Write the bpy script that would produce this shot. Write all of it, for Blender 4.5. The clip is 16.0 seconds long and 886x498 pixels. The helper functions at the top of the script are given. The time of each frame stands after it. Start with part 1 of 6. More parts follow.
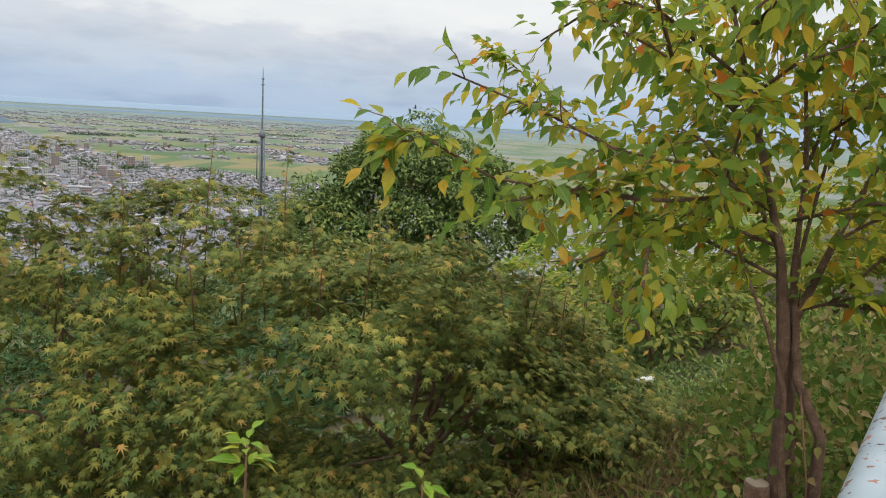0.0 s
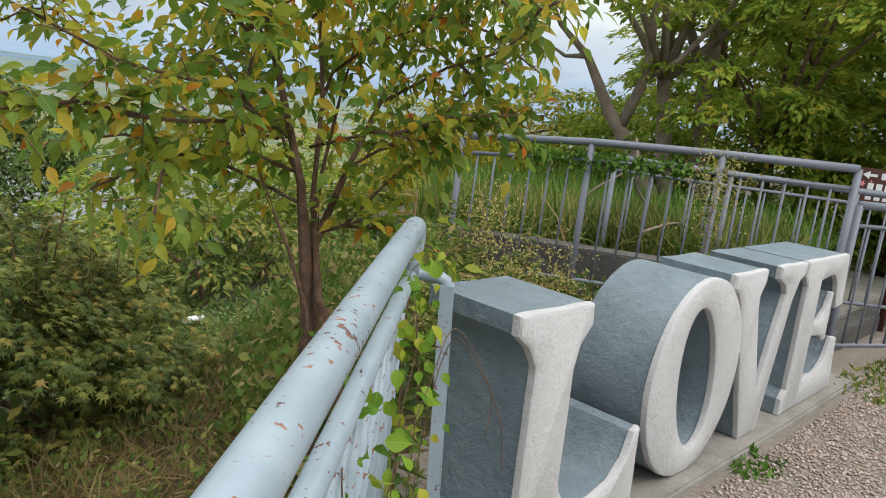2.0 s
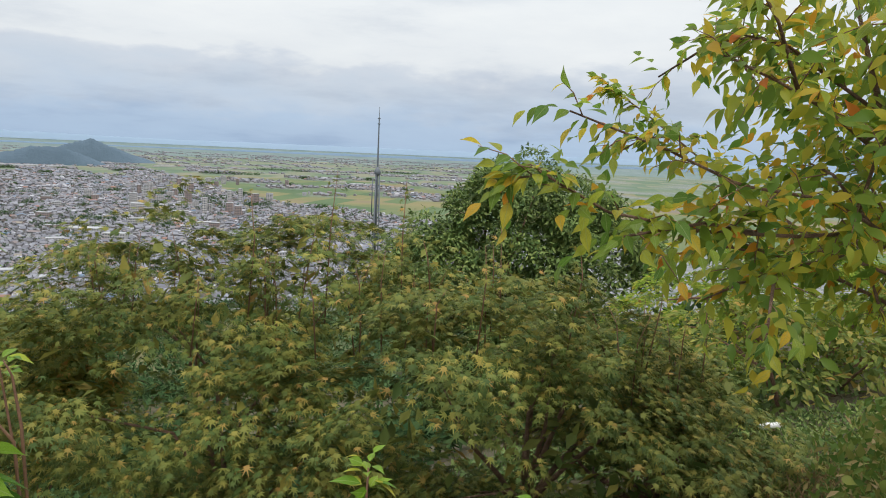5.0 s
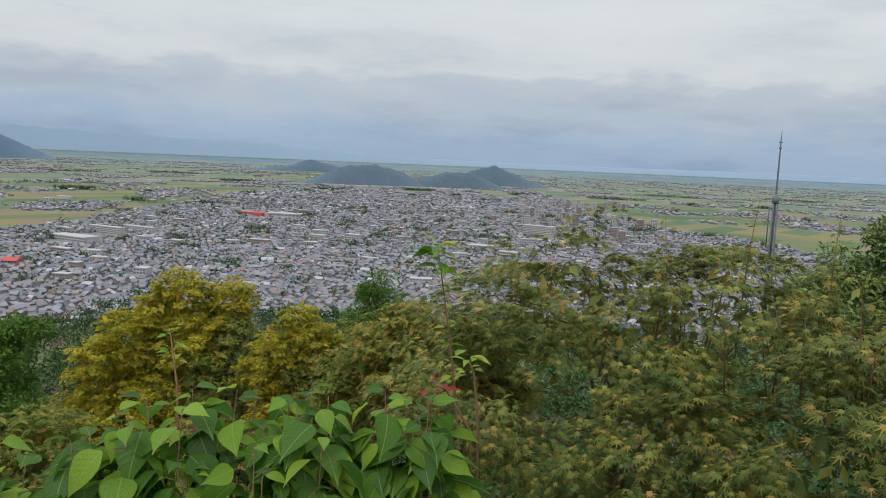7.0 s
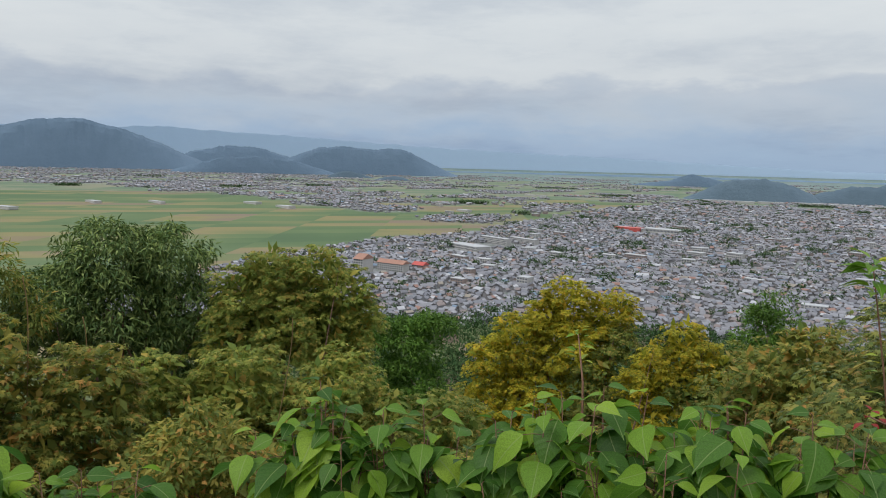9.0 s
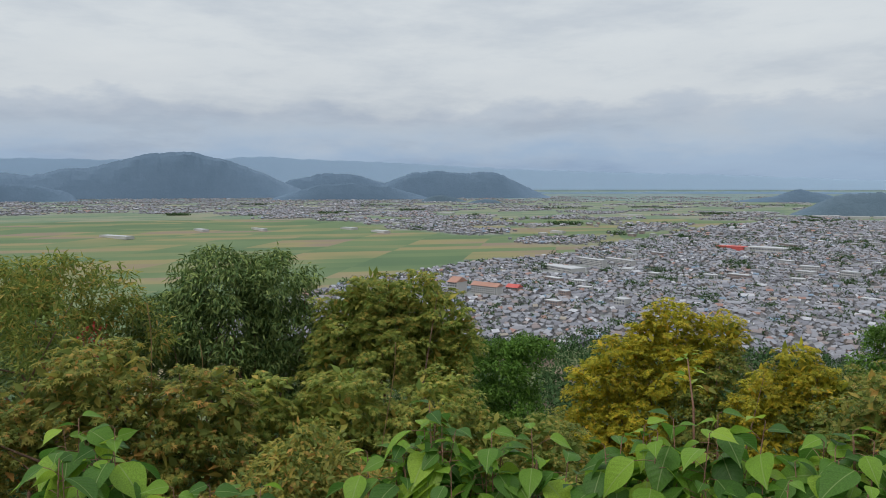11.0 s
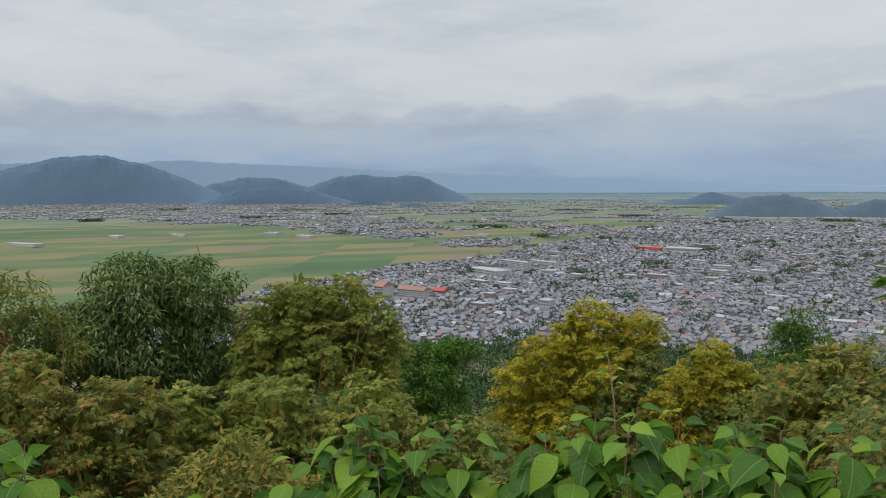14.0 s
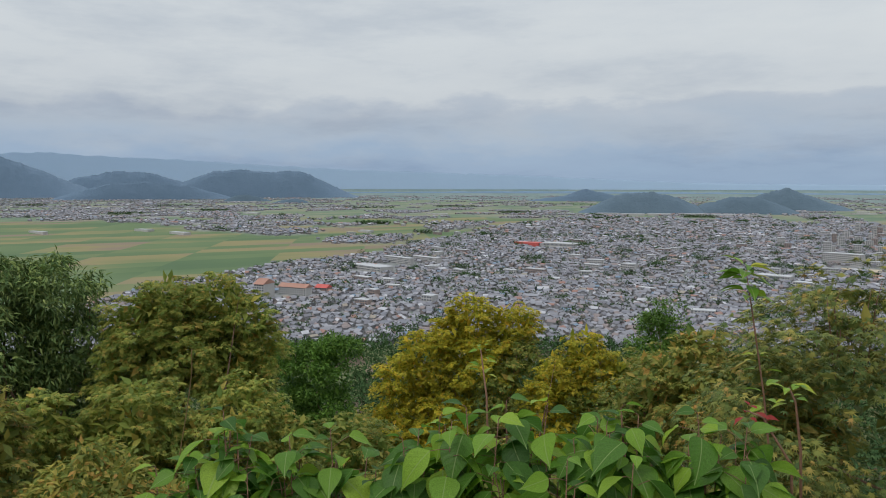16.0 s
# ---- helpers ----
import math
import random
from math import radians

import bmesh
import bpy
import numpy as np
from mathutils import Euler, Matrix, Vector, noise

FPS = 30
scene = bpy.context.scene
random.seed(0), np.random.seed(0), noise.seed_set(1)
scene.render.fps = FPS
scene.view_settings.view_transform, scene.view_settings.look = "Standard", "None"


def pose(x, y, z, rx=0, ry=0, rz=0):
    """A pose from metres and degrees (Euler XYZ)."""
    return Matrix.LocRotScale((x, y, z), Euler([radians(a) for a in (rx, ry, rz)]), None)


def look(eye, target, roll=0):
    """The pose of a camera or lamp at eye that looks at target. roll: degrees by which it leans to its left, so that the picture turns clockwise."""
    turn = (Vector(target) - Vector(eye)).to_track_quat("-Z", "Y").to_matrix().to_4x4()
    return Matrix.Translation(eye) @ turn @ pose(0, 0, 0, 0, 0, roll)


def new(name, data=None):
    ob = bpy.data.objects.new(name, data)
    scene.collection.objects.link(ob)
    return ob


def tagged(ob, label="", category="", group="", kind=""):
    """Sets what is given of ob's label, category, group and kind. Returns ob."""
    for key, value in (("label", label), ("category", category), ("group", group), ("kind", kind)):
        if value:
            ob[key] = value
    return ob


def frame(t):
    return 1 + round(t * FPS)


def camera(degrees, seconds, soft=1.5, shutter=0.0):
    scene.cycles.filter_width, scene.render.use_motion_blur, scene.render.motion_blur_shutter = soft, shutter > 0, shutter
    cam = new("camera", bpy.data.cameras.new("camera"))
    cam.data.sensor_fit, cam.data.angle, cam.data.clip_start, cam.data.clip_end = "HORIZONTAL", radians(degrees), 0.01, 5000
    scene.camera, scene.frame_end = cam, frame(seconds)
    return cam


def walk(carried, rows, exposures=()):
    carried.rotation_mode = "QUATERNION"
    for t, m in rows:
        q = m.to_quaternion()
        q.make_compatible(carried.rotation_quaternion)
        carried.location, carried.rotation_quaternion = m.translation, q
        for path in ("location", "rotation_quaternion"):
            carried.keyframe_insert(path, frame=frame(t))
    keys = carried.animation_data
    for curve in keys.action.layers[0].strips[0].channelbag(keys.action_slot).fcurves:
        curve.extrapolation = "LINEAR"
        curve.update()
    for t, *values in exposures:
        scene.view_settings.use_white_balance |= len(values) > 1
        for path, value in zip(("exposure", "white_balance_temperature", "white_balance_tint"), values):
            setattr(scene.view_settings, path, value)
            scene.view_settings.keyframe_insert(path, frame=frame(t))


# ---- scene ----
cam = camera(61.54, 16.0, soft=1.0)
ROWS = [
    (0.0, 0.0052, -0.0193, 1.4923, 80.285, -3.205, -2.332),
    (0.5, 0.0535, 0.0198, 1.4753, 79.451, -5.084, -15.734),
    (1.0, 0.1339, 0.0300, 1.4517, 79.350, -6.430, -28.233),
    (1.5, 0.1672, 0.0261, 1.4387, 78.991, -7.145, -33.527),
    (2.0, 0.1719, 0.0257, 1.4292, 78.973, -7.307, -35.122),
    (2.5, 0.1658, 0.0247, 1.4338, 79.251, -7.282, -33.925),
    (3.0, 0.1525, 0.0219, 1.4431, 79.931, -6.704, -30.357),
    (3.5, 0.1176, 0.0100, 1.4519, 80.881, -6.023, -25.434),
    (4.0, 0.0835, -0.0070, 1.4649, 81.709, -4.767, -16.736),
    (4.5, 0.0159, -0.0448, 1.4790, 82.269, -3.426, -5.023),
    (4.7, 0.0032, -0.0570, 1.4852, 82.472, -2.971, -0.239),
    (6.8, -0.1452, -0.2171, 1.5048, 83.677, -2.747, 32.272),
    (7.0, -0.1554, -0.2310, 1.5063, 83.309, -2.405, 35.176),
    (7.5, -0.1955, -0.2851, 1.4802, 83.032, -2.503, 44.049),
    (8.0, -0.2156, -0.3177, 1.4732, 83.117, -2.581, 51.598),
    (8.5, -0.2294, -0.3360, 1.4672, 83.176, -1.896, 58.533),
    (9.0, -0.2267, -0.3508, 1.4681, 83.506, -1.488, 63.618),
    (9.5, -0.2237, -0.3662, 1.4713, 83.983, -1.225, 67.511),
    (10.0, -0.2198, -0.3800, 1.4730, 84.352, -0.680, 69.739),
    (10.2, -0.2143, -0.3921, 1.4789, 84.597, -0.346, 70.221),
    (12.3, -0.1907, -0.4248, 1.4844, 85.884, 0.434, 70.209),
    (12.5, -0.1895, -0.4278, 1.4826, 85.904, 0.376, 69.846),
    (13.0, -0.1892, -0.4215, 1.4853, 85.779, 0.523, 68.789),
    (13.5, -0.1928, -0.4205, 1.4860, 85.615, 0.357, 66.982),
    (14.0, -0.1892, -0.4135, 1.4813, 85.438, 0.264, 64.963),
    (14.5, -0.1834, -0.3922, 1.4812, 85.215, 0.358, 62.641),
    (15.0, -0.1867, -0.3872, 1.4829, 85.189, 0.085, 60.023),
    (15.5, -0.1845, -0.3840, 1.4796, 85.142, 0.119, 57.667),
    (16.0, -0.1817, -0.3663, 1.4769, 85.124, -0.091, 55.988),
]
walk(cam, [(t, pose(*row)) for t, *row in ROWS], exposures=[(0, 0.28, 6800, 12), (0.5, 0.5, 6750, 11), (1, 0.5, 6700, 10), (1.5, 0.44, 6600, 9), (2, 0.37, 6550, 9), (3, 0.44, 6600, 9), (4, 0.5, 6600, 10), (4.5, 0.47, 6600, 11), (4.7, 0.38, 6600, 11), (7, -0.09, 6500, 10), (10, -0.08, 6450, 10), (12.5, -0.2, 6400, 10), (16, -0.2, 6400, 10)])

# ---- light: an overcast sky with a weak wide sun behind the cloud ----
SUN_EL, SUN_AZ = radians(50), radians(280)
world = bpy.data.worlds.new("overcast")
scene.world = world
world.use_nodes = True
wt = world.node_tree
wt.nodes.clear()


def wn(kind, **kw):
    n = wt.nodes.new(kind)
    for k, v in kw.items():
        n.inputs[k].default_value = v
    return n


def ramp_of(node, stops):
    els = node.color_ramp.elements
    while len(els) > 1:
        els.remove(els[-1])
    els[0].position, els[0].color = stops[0][0], (*stops[0][1], 1)
    for at, col in stops[1:]:
        els.new(at).color = (*col, 1)


w_co = wn("ShaderNodeTexCoord")
w_sep = wn("ShaderNodeSeparateXYZ")
wt.links.new(w_co.outputs["Generated"], w_sep.inputs[0])
w_ramp = wn("ShaderNodeValToRGB")
ramp_of(w_ramp, [(0.0, (0.33, 0.445, 0.60)), (0.03, (0.355, 0.465, 0.615)), (0.055, (0.44, 0.525, 0.635)), (0.078, (0.475, 0.545, 0.63)), (0.1, (0.52, 0.575, 0.645)), (0.113, (0.65, 0.69, 0.72)), (0.19, (0.71, 0.75, 0.77)),
                 (0.42, (0.68, 0.73, 0.77)), (1.0, (1.75, 1.80, 1.85))])
# stratus sheets: noise on a flat cloud deck, direction over height
w_add = wn("ShaderNodeMath")
w_add.operation = "ADD"
w_add.inputs[1].default_value = 0.16
wt.links.new(w_sep.outputs[2], w_add.inputs[0])
w_div = wn("ShaderNodeVectorMath")
w_div.operation = "DIVIDE"
wt.links.new(w_co.outputs["Generated"], w_div.inputs[0])
w_comb = wn("ShaderNodeCombineXYZ", Z=1.0)
wt.links.new(w_add.outputs[0], w_comb.inputs[0])
wt.links.new(w_add.outputs[0], w_comb.inputs[1])
wt.links.new(w_comb.outputs[0], w_div.inputs[1])
w_map = wn("ShaderNodeMapping", Scale=(0.55, 0.55, 5.0), Location=(3.1, 0.4, 0.0))
wt.links.new(w_div.outputs[0], w_map.inputs[0])
w_noise = wn("ShaderNodeTexNoise", Scale=1.5, Detail=9.0, Roughness=0.6)
wt.links.new(w_map.outputs[0], w_noise.inputs["Vector"])
w_edge = wn("ShaderNodeMath")
w_edge.operation = "MULTIPLY_ADD"
w_edge.inputs[1].default_value = -0.085
w_low = wn("ShaderNodeMath")
w_low.operation = "ADD"
w_low.inputs[1].default_value = 0.082
wt.links.new(w_sep.outputs[2], w_low.inputs[0])
wt.links.new(w_noise.outputs["Fac"], w_edge.inputs[0])
wt.links.new(w_low.outputs[0], w_edge.inputs[2])
# billowing tops along the cloud bank
w_bmap = wn("ShaderNodeMapping", Scale=(9.0, 9.0, 26.0))
wt.links.new(w_co.outputs["Generated"], w_bmap.inputs[0])
w_bil = wn("ShaderNodeTexNoise", Scale=1.0, Detail=5.0, Roughness=0.55)
wt.links.new(w_bmap.outputs[0], w_bil.inputs["Vector"])
w_top = wn("ShaderNodeMath")
w_top.operation = "MULTIPLY_ADD"
w_top.inputs[1].default_value = -0.08
wt.links.new(w_bil.outputs["Fac"], w_top.inputs[0])
wt.links.new(w_edge.outputs[0], w_top.inputs[2])
wt.links.new(w_top.outputs[0], w_ramp.inputs[0])
w_cl = wn("ShaderNodeValToRGB")
ramp_of(w_cl, [(0.38, (0.78, 0.81, 0.86)), (0.50, (0.97, 0.975, 0.98)), (0.66, (1.07, 1.06, 1.04))])
wt.links.new(w_noise.outputs["Fac"], w_cl.inputs[0])
w_mul = wn("ShaderNodeMix")
w_mul.data_type, w_mul.blend_type = "RGBA", "MULTIPLY"
w_mul.inputs[0].default_value = 0.8
wt.links.new(w_ramp.outputs[0], w_mul.inputs[6])
wt.links.new(w_cl.outputs[0], w_mul.inputs[7])
w_sky = wn("ShaderNodeTexSky")
w_sky.sky_type, w_sky.sun_disc = "NISHITA", False
w_sky.sun_elevation, w_sky.sun_rotation = SUN_EL, math.pi / 2 - SUN_AZ
w_blue = wn("ShaderNodeBackground", Strength=0.004)
wt.links.new(w_sky.outputs[0], w_blue.inputs[0])
w_cloud = wn("ShaderNodeBackground", Strength=1.0)
wt.links.new(w_mul.outputs[2], w_cloud.inputs[0])
w_sum = wn("ShaderNodeAddShader")
wt.links.new(w_blue.outputs[0], w_sum.inputs[0])
wt.links.new(w_cloud.outputs[0], w_sum.inputs[1])
w_out = wn("ShaderNodeOutputWorld")
wt.links.new(w_sum.outputs[0], w_out.inputs[0])

sun = new("sun", bpy.data.lights.new("sun", "SUN"))
sun.data.energy, sun.data.angle, sun.data.color = 1.2, radians(25), (1.0, 0.96, 0.9)
sun.matrix_world = look((40 * math.cos(SUN_AZ) * math.cos(SUN_EL), 40 * math.sin(SUN_AZ) * math.cos(SUN_EL), 40 * math.sin(SUN_EL)), (0, 0, 0))

# ---- materials ----


def material(name, rough=0.6, metal=0.0):
    m = bpy.data.materials.new(name)
    m.use_nodes = True
    b = m.node_tree.nodes["Principled BSDF"]
    b.inputs["Roughness"].default_value, b.inputs["Metallic"].default_value = rough, metal
    return m, m.node_tree, b


def dull(b, level=0.2):
    b.inputs["Specular IOR Level"].default_value = level


def node(nt, kind, **kw):
    n = nt.nodes.new(kind)
    for k, v in kw.items():
        n.inputs[k].default_value = v
    return n


def noise_mat(name, stops, scale, rough=0.8, detail=8, bump=0.3, bump_scale=None, dist=0.02, metal=0.0, fine=0.35):
    """A surface whose colour wanders over a broad and a fine noise, with fine relief."""
    m, nt, b = material(name, rough, metal)
    co = node(nt, "ShaderNodeTexCoord")
    n1 = node(nt, "ShaderNodeTexNoise", Scale=scale, Detail=detail, Roughness=0.65)
    n2 = node(nt, "ShaderNodeTexNoise", Scale=bump_scale or scale * 9, Detail=6.0, Roughness=0.7)
    nt.links.new(co.outputs["Object"], n1.inputs["Vector"])
    nt.links.new(co.outputs["Object"], n2.inputs["Vector"])
    mx = node(nt, "ShaderNodeMix")
    mx.inputs[0].default_value = fine
    nt.links.new(n1.outputs["Fac"], mx.inputs[2])
    nt.links.new(n2.outputs["Fac"], mx.inputs[3])
    r = node(nt, "ShaderNodeValToRGB")
    ramp_of(r, stops)
    nt.links.new(mx.outputs[0], r.inputs[0])
    nt.links.new(r.outputs[0], b.inputs["Base Color"])
    bp = node(nt, "ShaderNodeBump", Strength=bump, Distance=dist)
    nt.links.new(n2.outputs["Fac"], bp.inputs["Height"])
    nt.links.new(bp.outputs[0], b.inputs["Normal"])
    return m


def calc(nt, op, a, b=None):
    n = nt.nodes.new("ShaderNodeMath")
    n.operation = op
    for i, v in enumerate((a, b)):
        if v is None:
            continue
        if isinstance(v, (int, float)):
            n.inputs[i].default_value = v
        else:
            nt.links.new(v, n.inputs[i])
    return n.outputs[0]


def veined(nt, co, col, b):
    """A pale midrib and slanting side veins along the blade, with a little relief between them."""
    sp = node(nt, "ShaderNodeSeparateXYZ")
    nt.links.new(co.outputs["Object"], sp.inputs[0])
    side = calc(nt, "ABSOLUTE", sp.outputs[1])
    rib = calc(nt, "LESS_THAN", side, 0.011)
    wave = calc(nt, "SINE", calc(nt, "MULTIPLY", calc(nt, "SUBTRACT", sp.outputs[0], calc(nt, "MULTIPLY", side, 0.8)), 52.0))
    vein = calc(nt, "MULTIPLY", calc(nt, "GREATER_THAN", wave, 0.95), 0.12)
    both = calc(nt, "MAXIMUM", rib, vein)
    mx = node(nt, "ShaderNodeMix")
    mx.data_type = "RGBA"
    mx.inputs[7].default_value = (0.34, 0.42, 0.16, 1)
    nt.links.new(calc(nt, "MULTIPLY", both, 0.55), mx.inputs[0])
    nt.links.new(col, mx.inputs[6])
    nt.links.new(mx.outputs[2], b.inputs["Base Color"])
    bp = node(nt, "ShaderNodeBump", Strength=0.07, Distance=0.02)
    nt.links.new(wave, bp.inputs["Height"])
    nt.links.new(bp.outputs[0], b.inputs["Normal"])
    return mx.outputs[2]


def leaf_mat(name, stops, rough=0.5, glow=0.35, per_object=False, gloss=0.15):
    """Leaves: each its own tint, some light shining through."""
    m, nt, b = material(name, rough)
    dull(b, gloss)
    if per_object:
        src = node(nt, "ShaderNodeObjectInfo").outputs["Random"]
    else:
        src = node(nt, "ShaderNodeNewGeometry").outputs["Random Per Island"]
    r = node(nt, "ShaderNodeValToRGB")
    ramp_of(r, stops)
    nt.links.new(src, r.inputs[0])
    co = node(nt, "ShaderNodeTexCoord")
    n = node(nt, "ShaderNodeTexNoise", Scale=40.0 if per_object else 1.3, Detail=5.0)
    nt.links.new(co.outputs["Object"], n.inputs["Vector"])
    hs = node(nt, "ShaderNodeHueSaturation")
    mr = node(nt, "ShaderNodeMapRange")
    mr.inputs["From Min"].default_value, mr.inputs["From Max"].default_value = 0.3, 0.7
    mr.inputs["To Min"].default_value, mr.inputs["To Max"].default_value = 0.75, 1.25
    nt.links.new(n.outputs["Fac"], mr.inputs["Value"])
    nt.links.new(mr.outputs[0], hs.inputs["Value"])
    nt.links.new(r.outputs[0], hs.inputs["Color"])
    nt.links.new(hs.outputs[0], b.inputs["Base Color"])
    col = hs.outputs[0]
    if per_object:
        col = veined(nt, co, col, b)
    tr = node(nt, "ShaderNodeBsdfTranslucent")
    nt.links.new(col, tr.inputs["Color"])
    mx = node(nt, "ShaderNodeMixShader", Fac=glow)
    nt.links.new(b.outputs[0], mx.inputs[1])
    nt.links.new(tr.outputs[0], mx.inputs[2])
    nt.links.new(mx.outputs[0], nt.nodes["Material Output"].inputs["Surface"])
    return m


def tint_mat(name, stops, rough=0.8, per_object=False):
    """Plain pieces, each of its own shade."""
    m, nt, b = material(name, rough)
    src = node(nt, "ShaderNodeObjectInfo").outputs["Random"] if per_object else node(nt, "ShaderNodeNewGeometry").outputs["Random Per Island"]
    r = node(nt, "ShaderNodeValToRGB")
    ramp_of(r, stops)
    r.color_ramp.interpolation = "CONSTANT"
    nt.links.new(src, r.inputs[0])
    nt.links.new(r.outputs[0], b.inputs["Base Color"])
    return m


M_MAPLE = leaf_mat("maple_leaf", [(0, (0.07, 0.115, 0.031)), (0.4, (0.14, 0.178, 0.044)), (0.75, (0.23, 0.238, 0.055)), (0.94, (0.35, 0.30, 0.07)), (1, (0.42, 0.26, 0.08))], glow=0.3)
M_OLIVE = leaf_mat("olive_leaf", [(0, (0.10, 0.165, 0.035)), (0.5, (0.21, 0.255, 0.055)), (0.88, (0.34, 0.325, 0.075)), (1, (0.46, 0.29, 0.075))], glow=0.45)
M_YELLOW = leaf_mat("yellowing_leaf", [(0, (0.18, 0.22, 0.028)), (0.4, (0.38, 0.36, 0.035)), (0.85, (0.54, 0.45, 0.042)), (1, (0.60, 0.38, 0.04))], glow=0.5)
M_CRIMSON = leaf_mat("crimson_leaf", [(0, (0.20, 0.02, 0.02)), (1, (0.36, 0.05, 0.04))])
M_DARK = leaf_mat("dark_evergreen_leaf", [(0, (0.065, 0.12, 0.035)), (0.6, (0.14, 0.205, 0.06)), (1, (0.27, 0.33, 0.10))], rough=0.45, glow=0.2, gloss=0.15)
M_OLIVE_LIGHT = leaf_mat("light_olive_leaf", [(0, (0.14, 0.215, 0.045)), (0.5, (0.27, 0.315, 0.065)), (0.88, (0.41, 0.39, 0.085)), (1, (0.52, 0.35, 0.085))], glow=0.48)
M_RUSTY = leaf_mat("rusty_olive_leaf", [(0, (0.11, 0.165, 0.035)), (0.5, (0.23, 0.25, 0.055)), (0.85, (0.38, 0.325, 0.07)), (1, (0.52, 0.27, 0.08))], glow=0.45)
M_GREEN = leaf_mat("green_leaf", [(0, (0.06, 0.14, 0.02)), (1, (0.14, 0.25, 0.04))])
CHERRY_TINTS = [(0, (0.11, 0.22, 0.035)), (0.45, (0.26, 0.35, 0.05)), (0.75, (0.46, 0.46, 0.055)), (0.91, (0.62, 0.46, 0.055)), (0.975, (0.62, 0.31, 0.03)), (1, (0.66, 0.20, 0.04))]
M_CHERRY = leaf_mat("cherry_leaf", CHERRY_TINTS, rough=0.4, glow=0.6, gloss=0.25)
M_CHERRY_1 = leaf_mat("cherry_leaf_single", CHERRY_TINTS, rough=0.4, glow=0.6, per_object=True, gloss=0.25)
M_BIG = leaf_mat("broad_leaf", [(0, (0.05, 0.13, 0.022)), (0.45, (0.10, 0.22, 0.028)), (0.75, (0.22, 0.38, 0.04)), (1, (0.34, 0.48, 0.055))], rough=0.42, glow=0.5, per_object=True, gloss=0.24)
M_VINE = leaf_mat("vine_leaf", [(0, (0.10, 0.22, 0.02)), (0.7, (0.22, 0.34, 0.03)), (1, (0.42, 0.38, 0.04))], rough=0.4, glow=0.35, per_object=True)
M_WEED = leaf_mat("weed_leaf", [(0, (0.075, 0.145, 0.028)), (0.5, (0.145, 0.205, 0.04)), (0.85, (0.26, 0.24, 0.07)), (1, (0.42, 0.30, 0.15))], glow=0.35)
M_FOREST = leaf_mat("forest_leaf", [(0, (0.15, 0.26, 0.04)), (0.5, (0.29, 0.39, 0.055)), (0.85, (0.42, 0.45, 0.075)), (1, (0.50, 0.40, 0.06))], glow=0.6)
M_HILLWOOD = leaf_mat("hillside_leaf", [(0, (0.035, 0.075, 0.03)), (1, (0.08, 0.13, 0.05))], rough=0.9, glow=0.15, gloss=0.0)
M_PLUME = leaf_mat("seed_plume", [(0, (0.34, 0.29, 0.08)), (1, (0.55, 0.47, 0.20))], rough=0.8)
M_STRAW = leaf_mat("dry_grass", [(0, (0.17, 0.115, 0.055)), (0.6, (0.29, 0.20, 0.095)), (1, (0.15, 0.17, 0.045))], rough=0.8)
M_BARK = noise_mat("cherry_bark", [(0.3, (0.08, 0.045, 0.028)), (0.52, (0.22, 0.125, 0.08)), (0.7, (0.38, 0.27, 0.19))], 16, 0.85, bump=1.0, dist=0.02)
M_PALE = noise_mat("pale_bark", [(0.3, (0.14, 0.10, 0.075)), (0.6, (0.30, 0.23, 0.18)), (0.8, (0.45, 0.38, 0.32))], 5, 0.85, bump=0.6, dist=0.02)
M_TWIG = noise_mat("red_twig", [(0.3, (0.12, 0.06, 0.035)), (0.7, (0.27, 0.14, 0.08))], 20, 0.7, bump=0.3)
M_CUT = noise_mat("sawn_wood", [(0.3, (0.16, 0.12, 0.09)), (0.7, (0.34, 0.27, 0.20))], 30, 0.8)
M_WHITE = noise_mat("white_masonry_paint", [(0.25, (0.38, 0.375, 0.37)), (0.40, (0.50, 0.49, 0.485)), (0.8, (0.58, 0.565, 0.56))], 5, 0.75, bump=0.6, bump_scale=26, dist=0.02, fine=0.12)
M_GREY = noise_mat("blue_grey_masonry_paint", [(0.25, (0.11, 0.14, 0.165)), (0.5, (0.175, 0.22, 0.25)), (0.75, (0.26, 0.31, 0.345))], 3.5, 0.55, bump=0.7, bump_scale=22, dist=0.025)
M_CONC = noise_mat("weathered_concrete", [(0.25, (0.13, 0.12, 0.105)), (0.5, (0.27, 0.25, 0.22)), (0.75, (0.38, 0.36, 0.33))], 4, 0.9, bump=0.5)
M_WALL = noise_mat("dark_stained_concrete", [(0.25, (0.05, 0.045, 0.04)), (0.55, (0.11, 0.10, 0.09)), (0.8, (0.20, 0.18, 0.16))], 3, 0.9, bump=0.5)
M_STEEL = noise_mat("grey_painted_steel", [(0.2, (0.115, 0.125, 0.15)), (0.6, (0.175, 0.19, 0.225)), (0.9, (0.25, 0.265, 0.295))], 9, 0.5, bump=0.1)
M_SOIL = noise_mat("leaf_litter_soil", [(0.25, (0.035, 0.035, 0.018)), (0.5, (0.09, 0.075, 0.035)), (0.75, (0.17, 0.14, 0.07))], 1.5, 0.95, bump=0.9, bump_scale=14, dist=0.05)
M_PEBBLE = tint_mat("pebble", [(0, (0.33, 0.27, 0.23)), (0.3, (0.42, 0.34, 0.29)), (0.55, (0.37, 0.26, 0.20)), (0.8, (0.48, 0.41, 0.36))], 0.85)
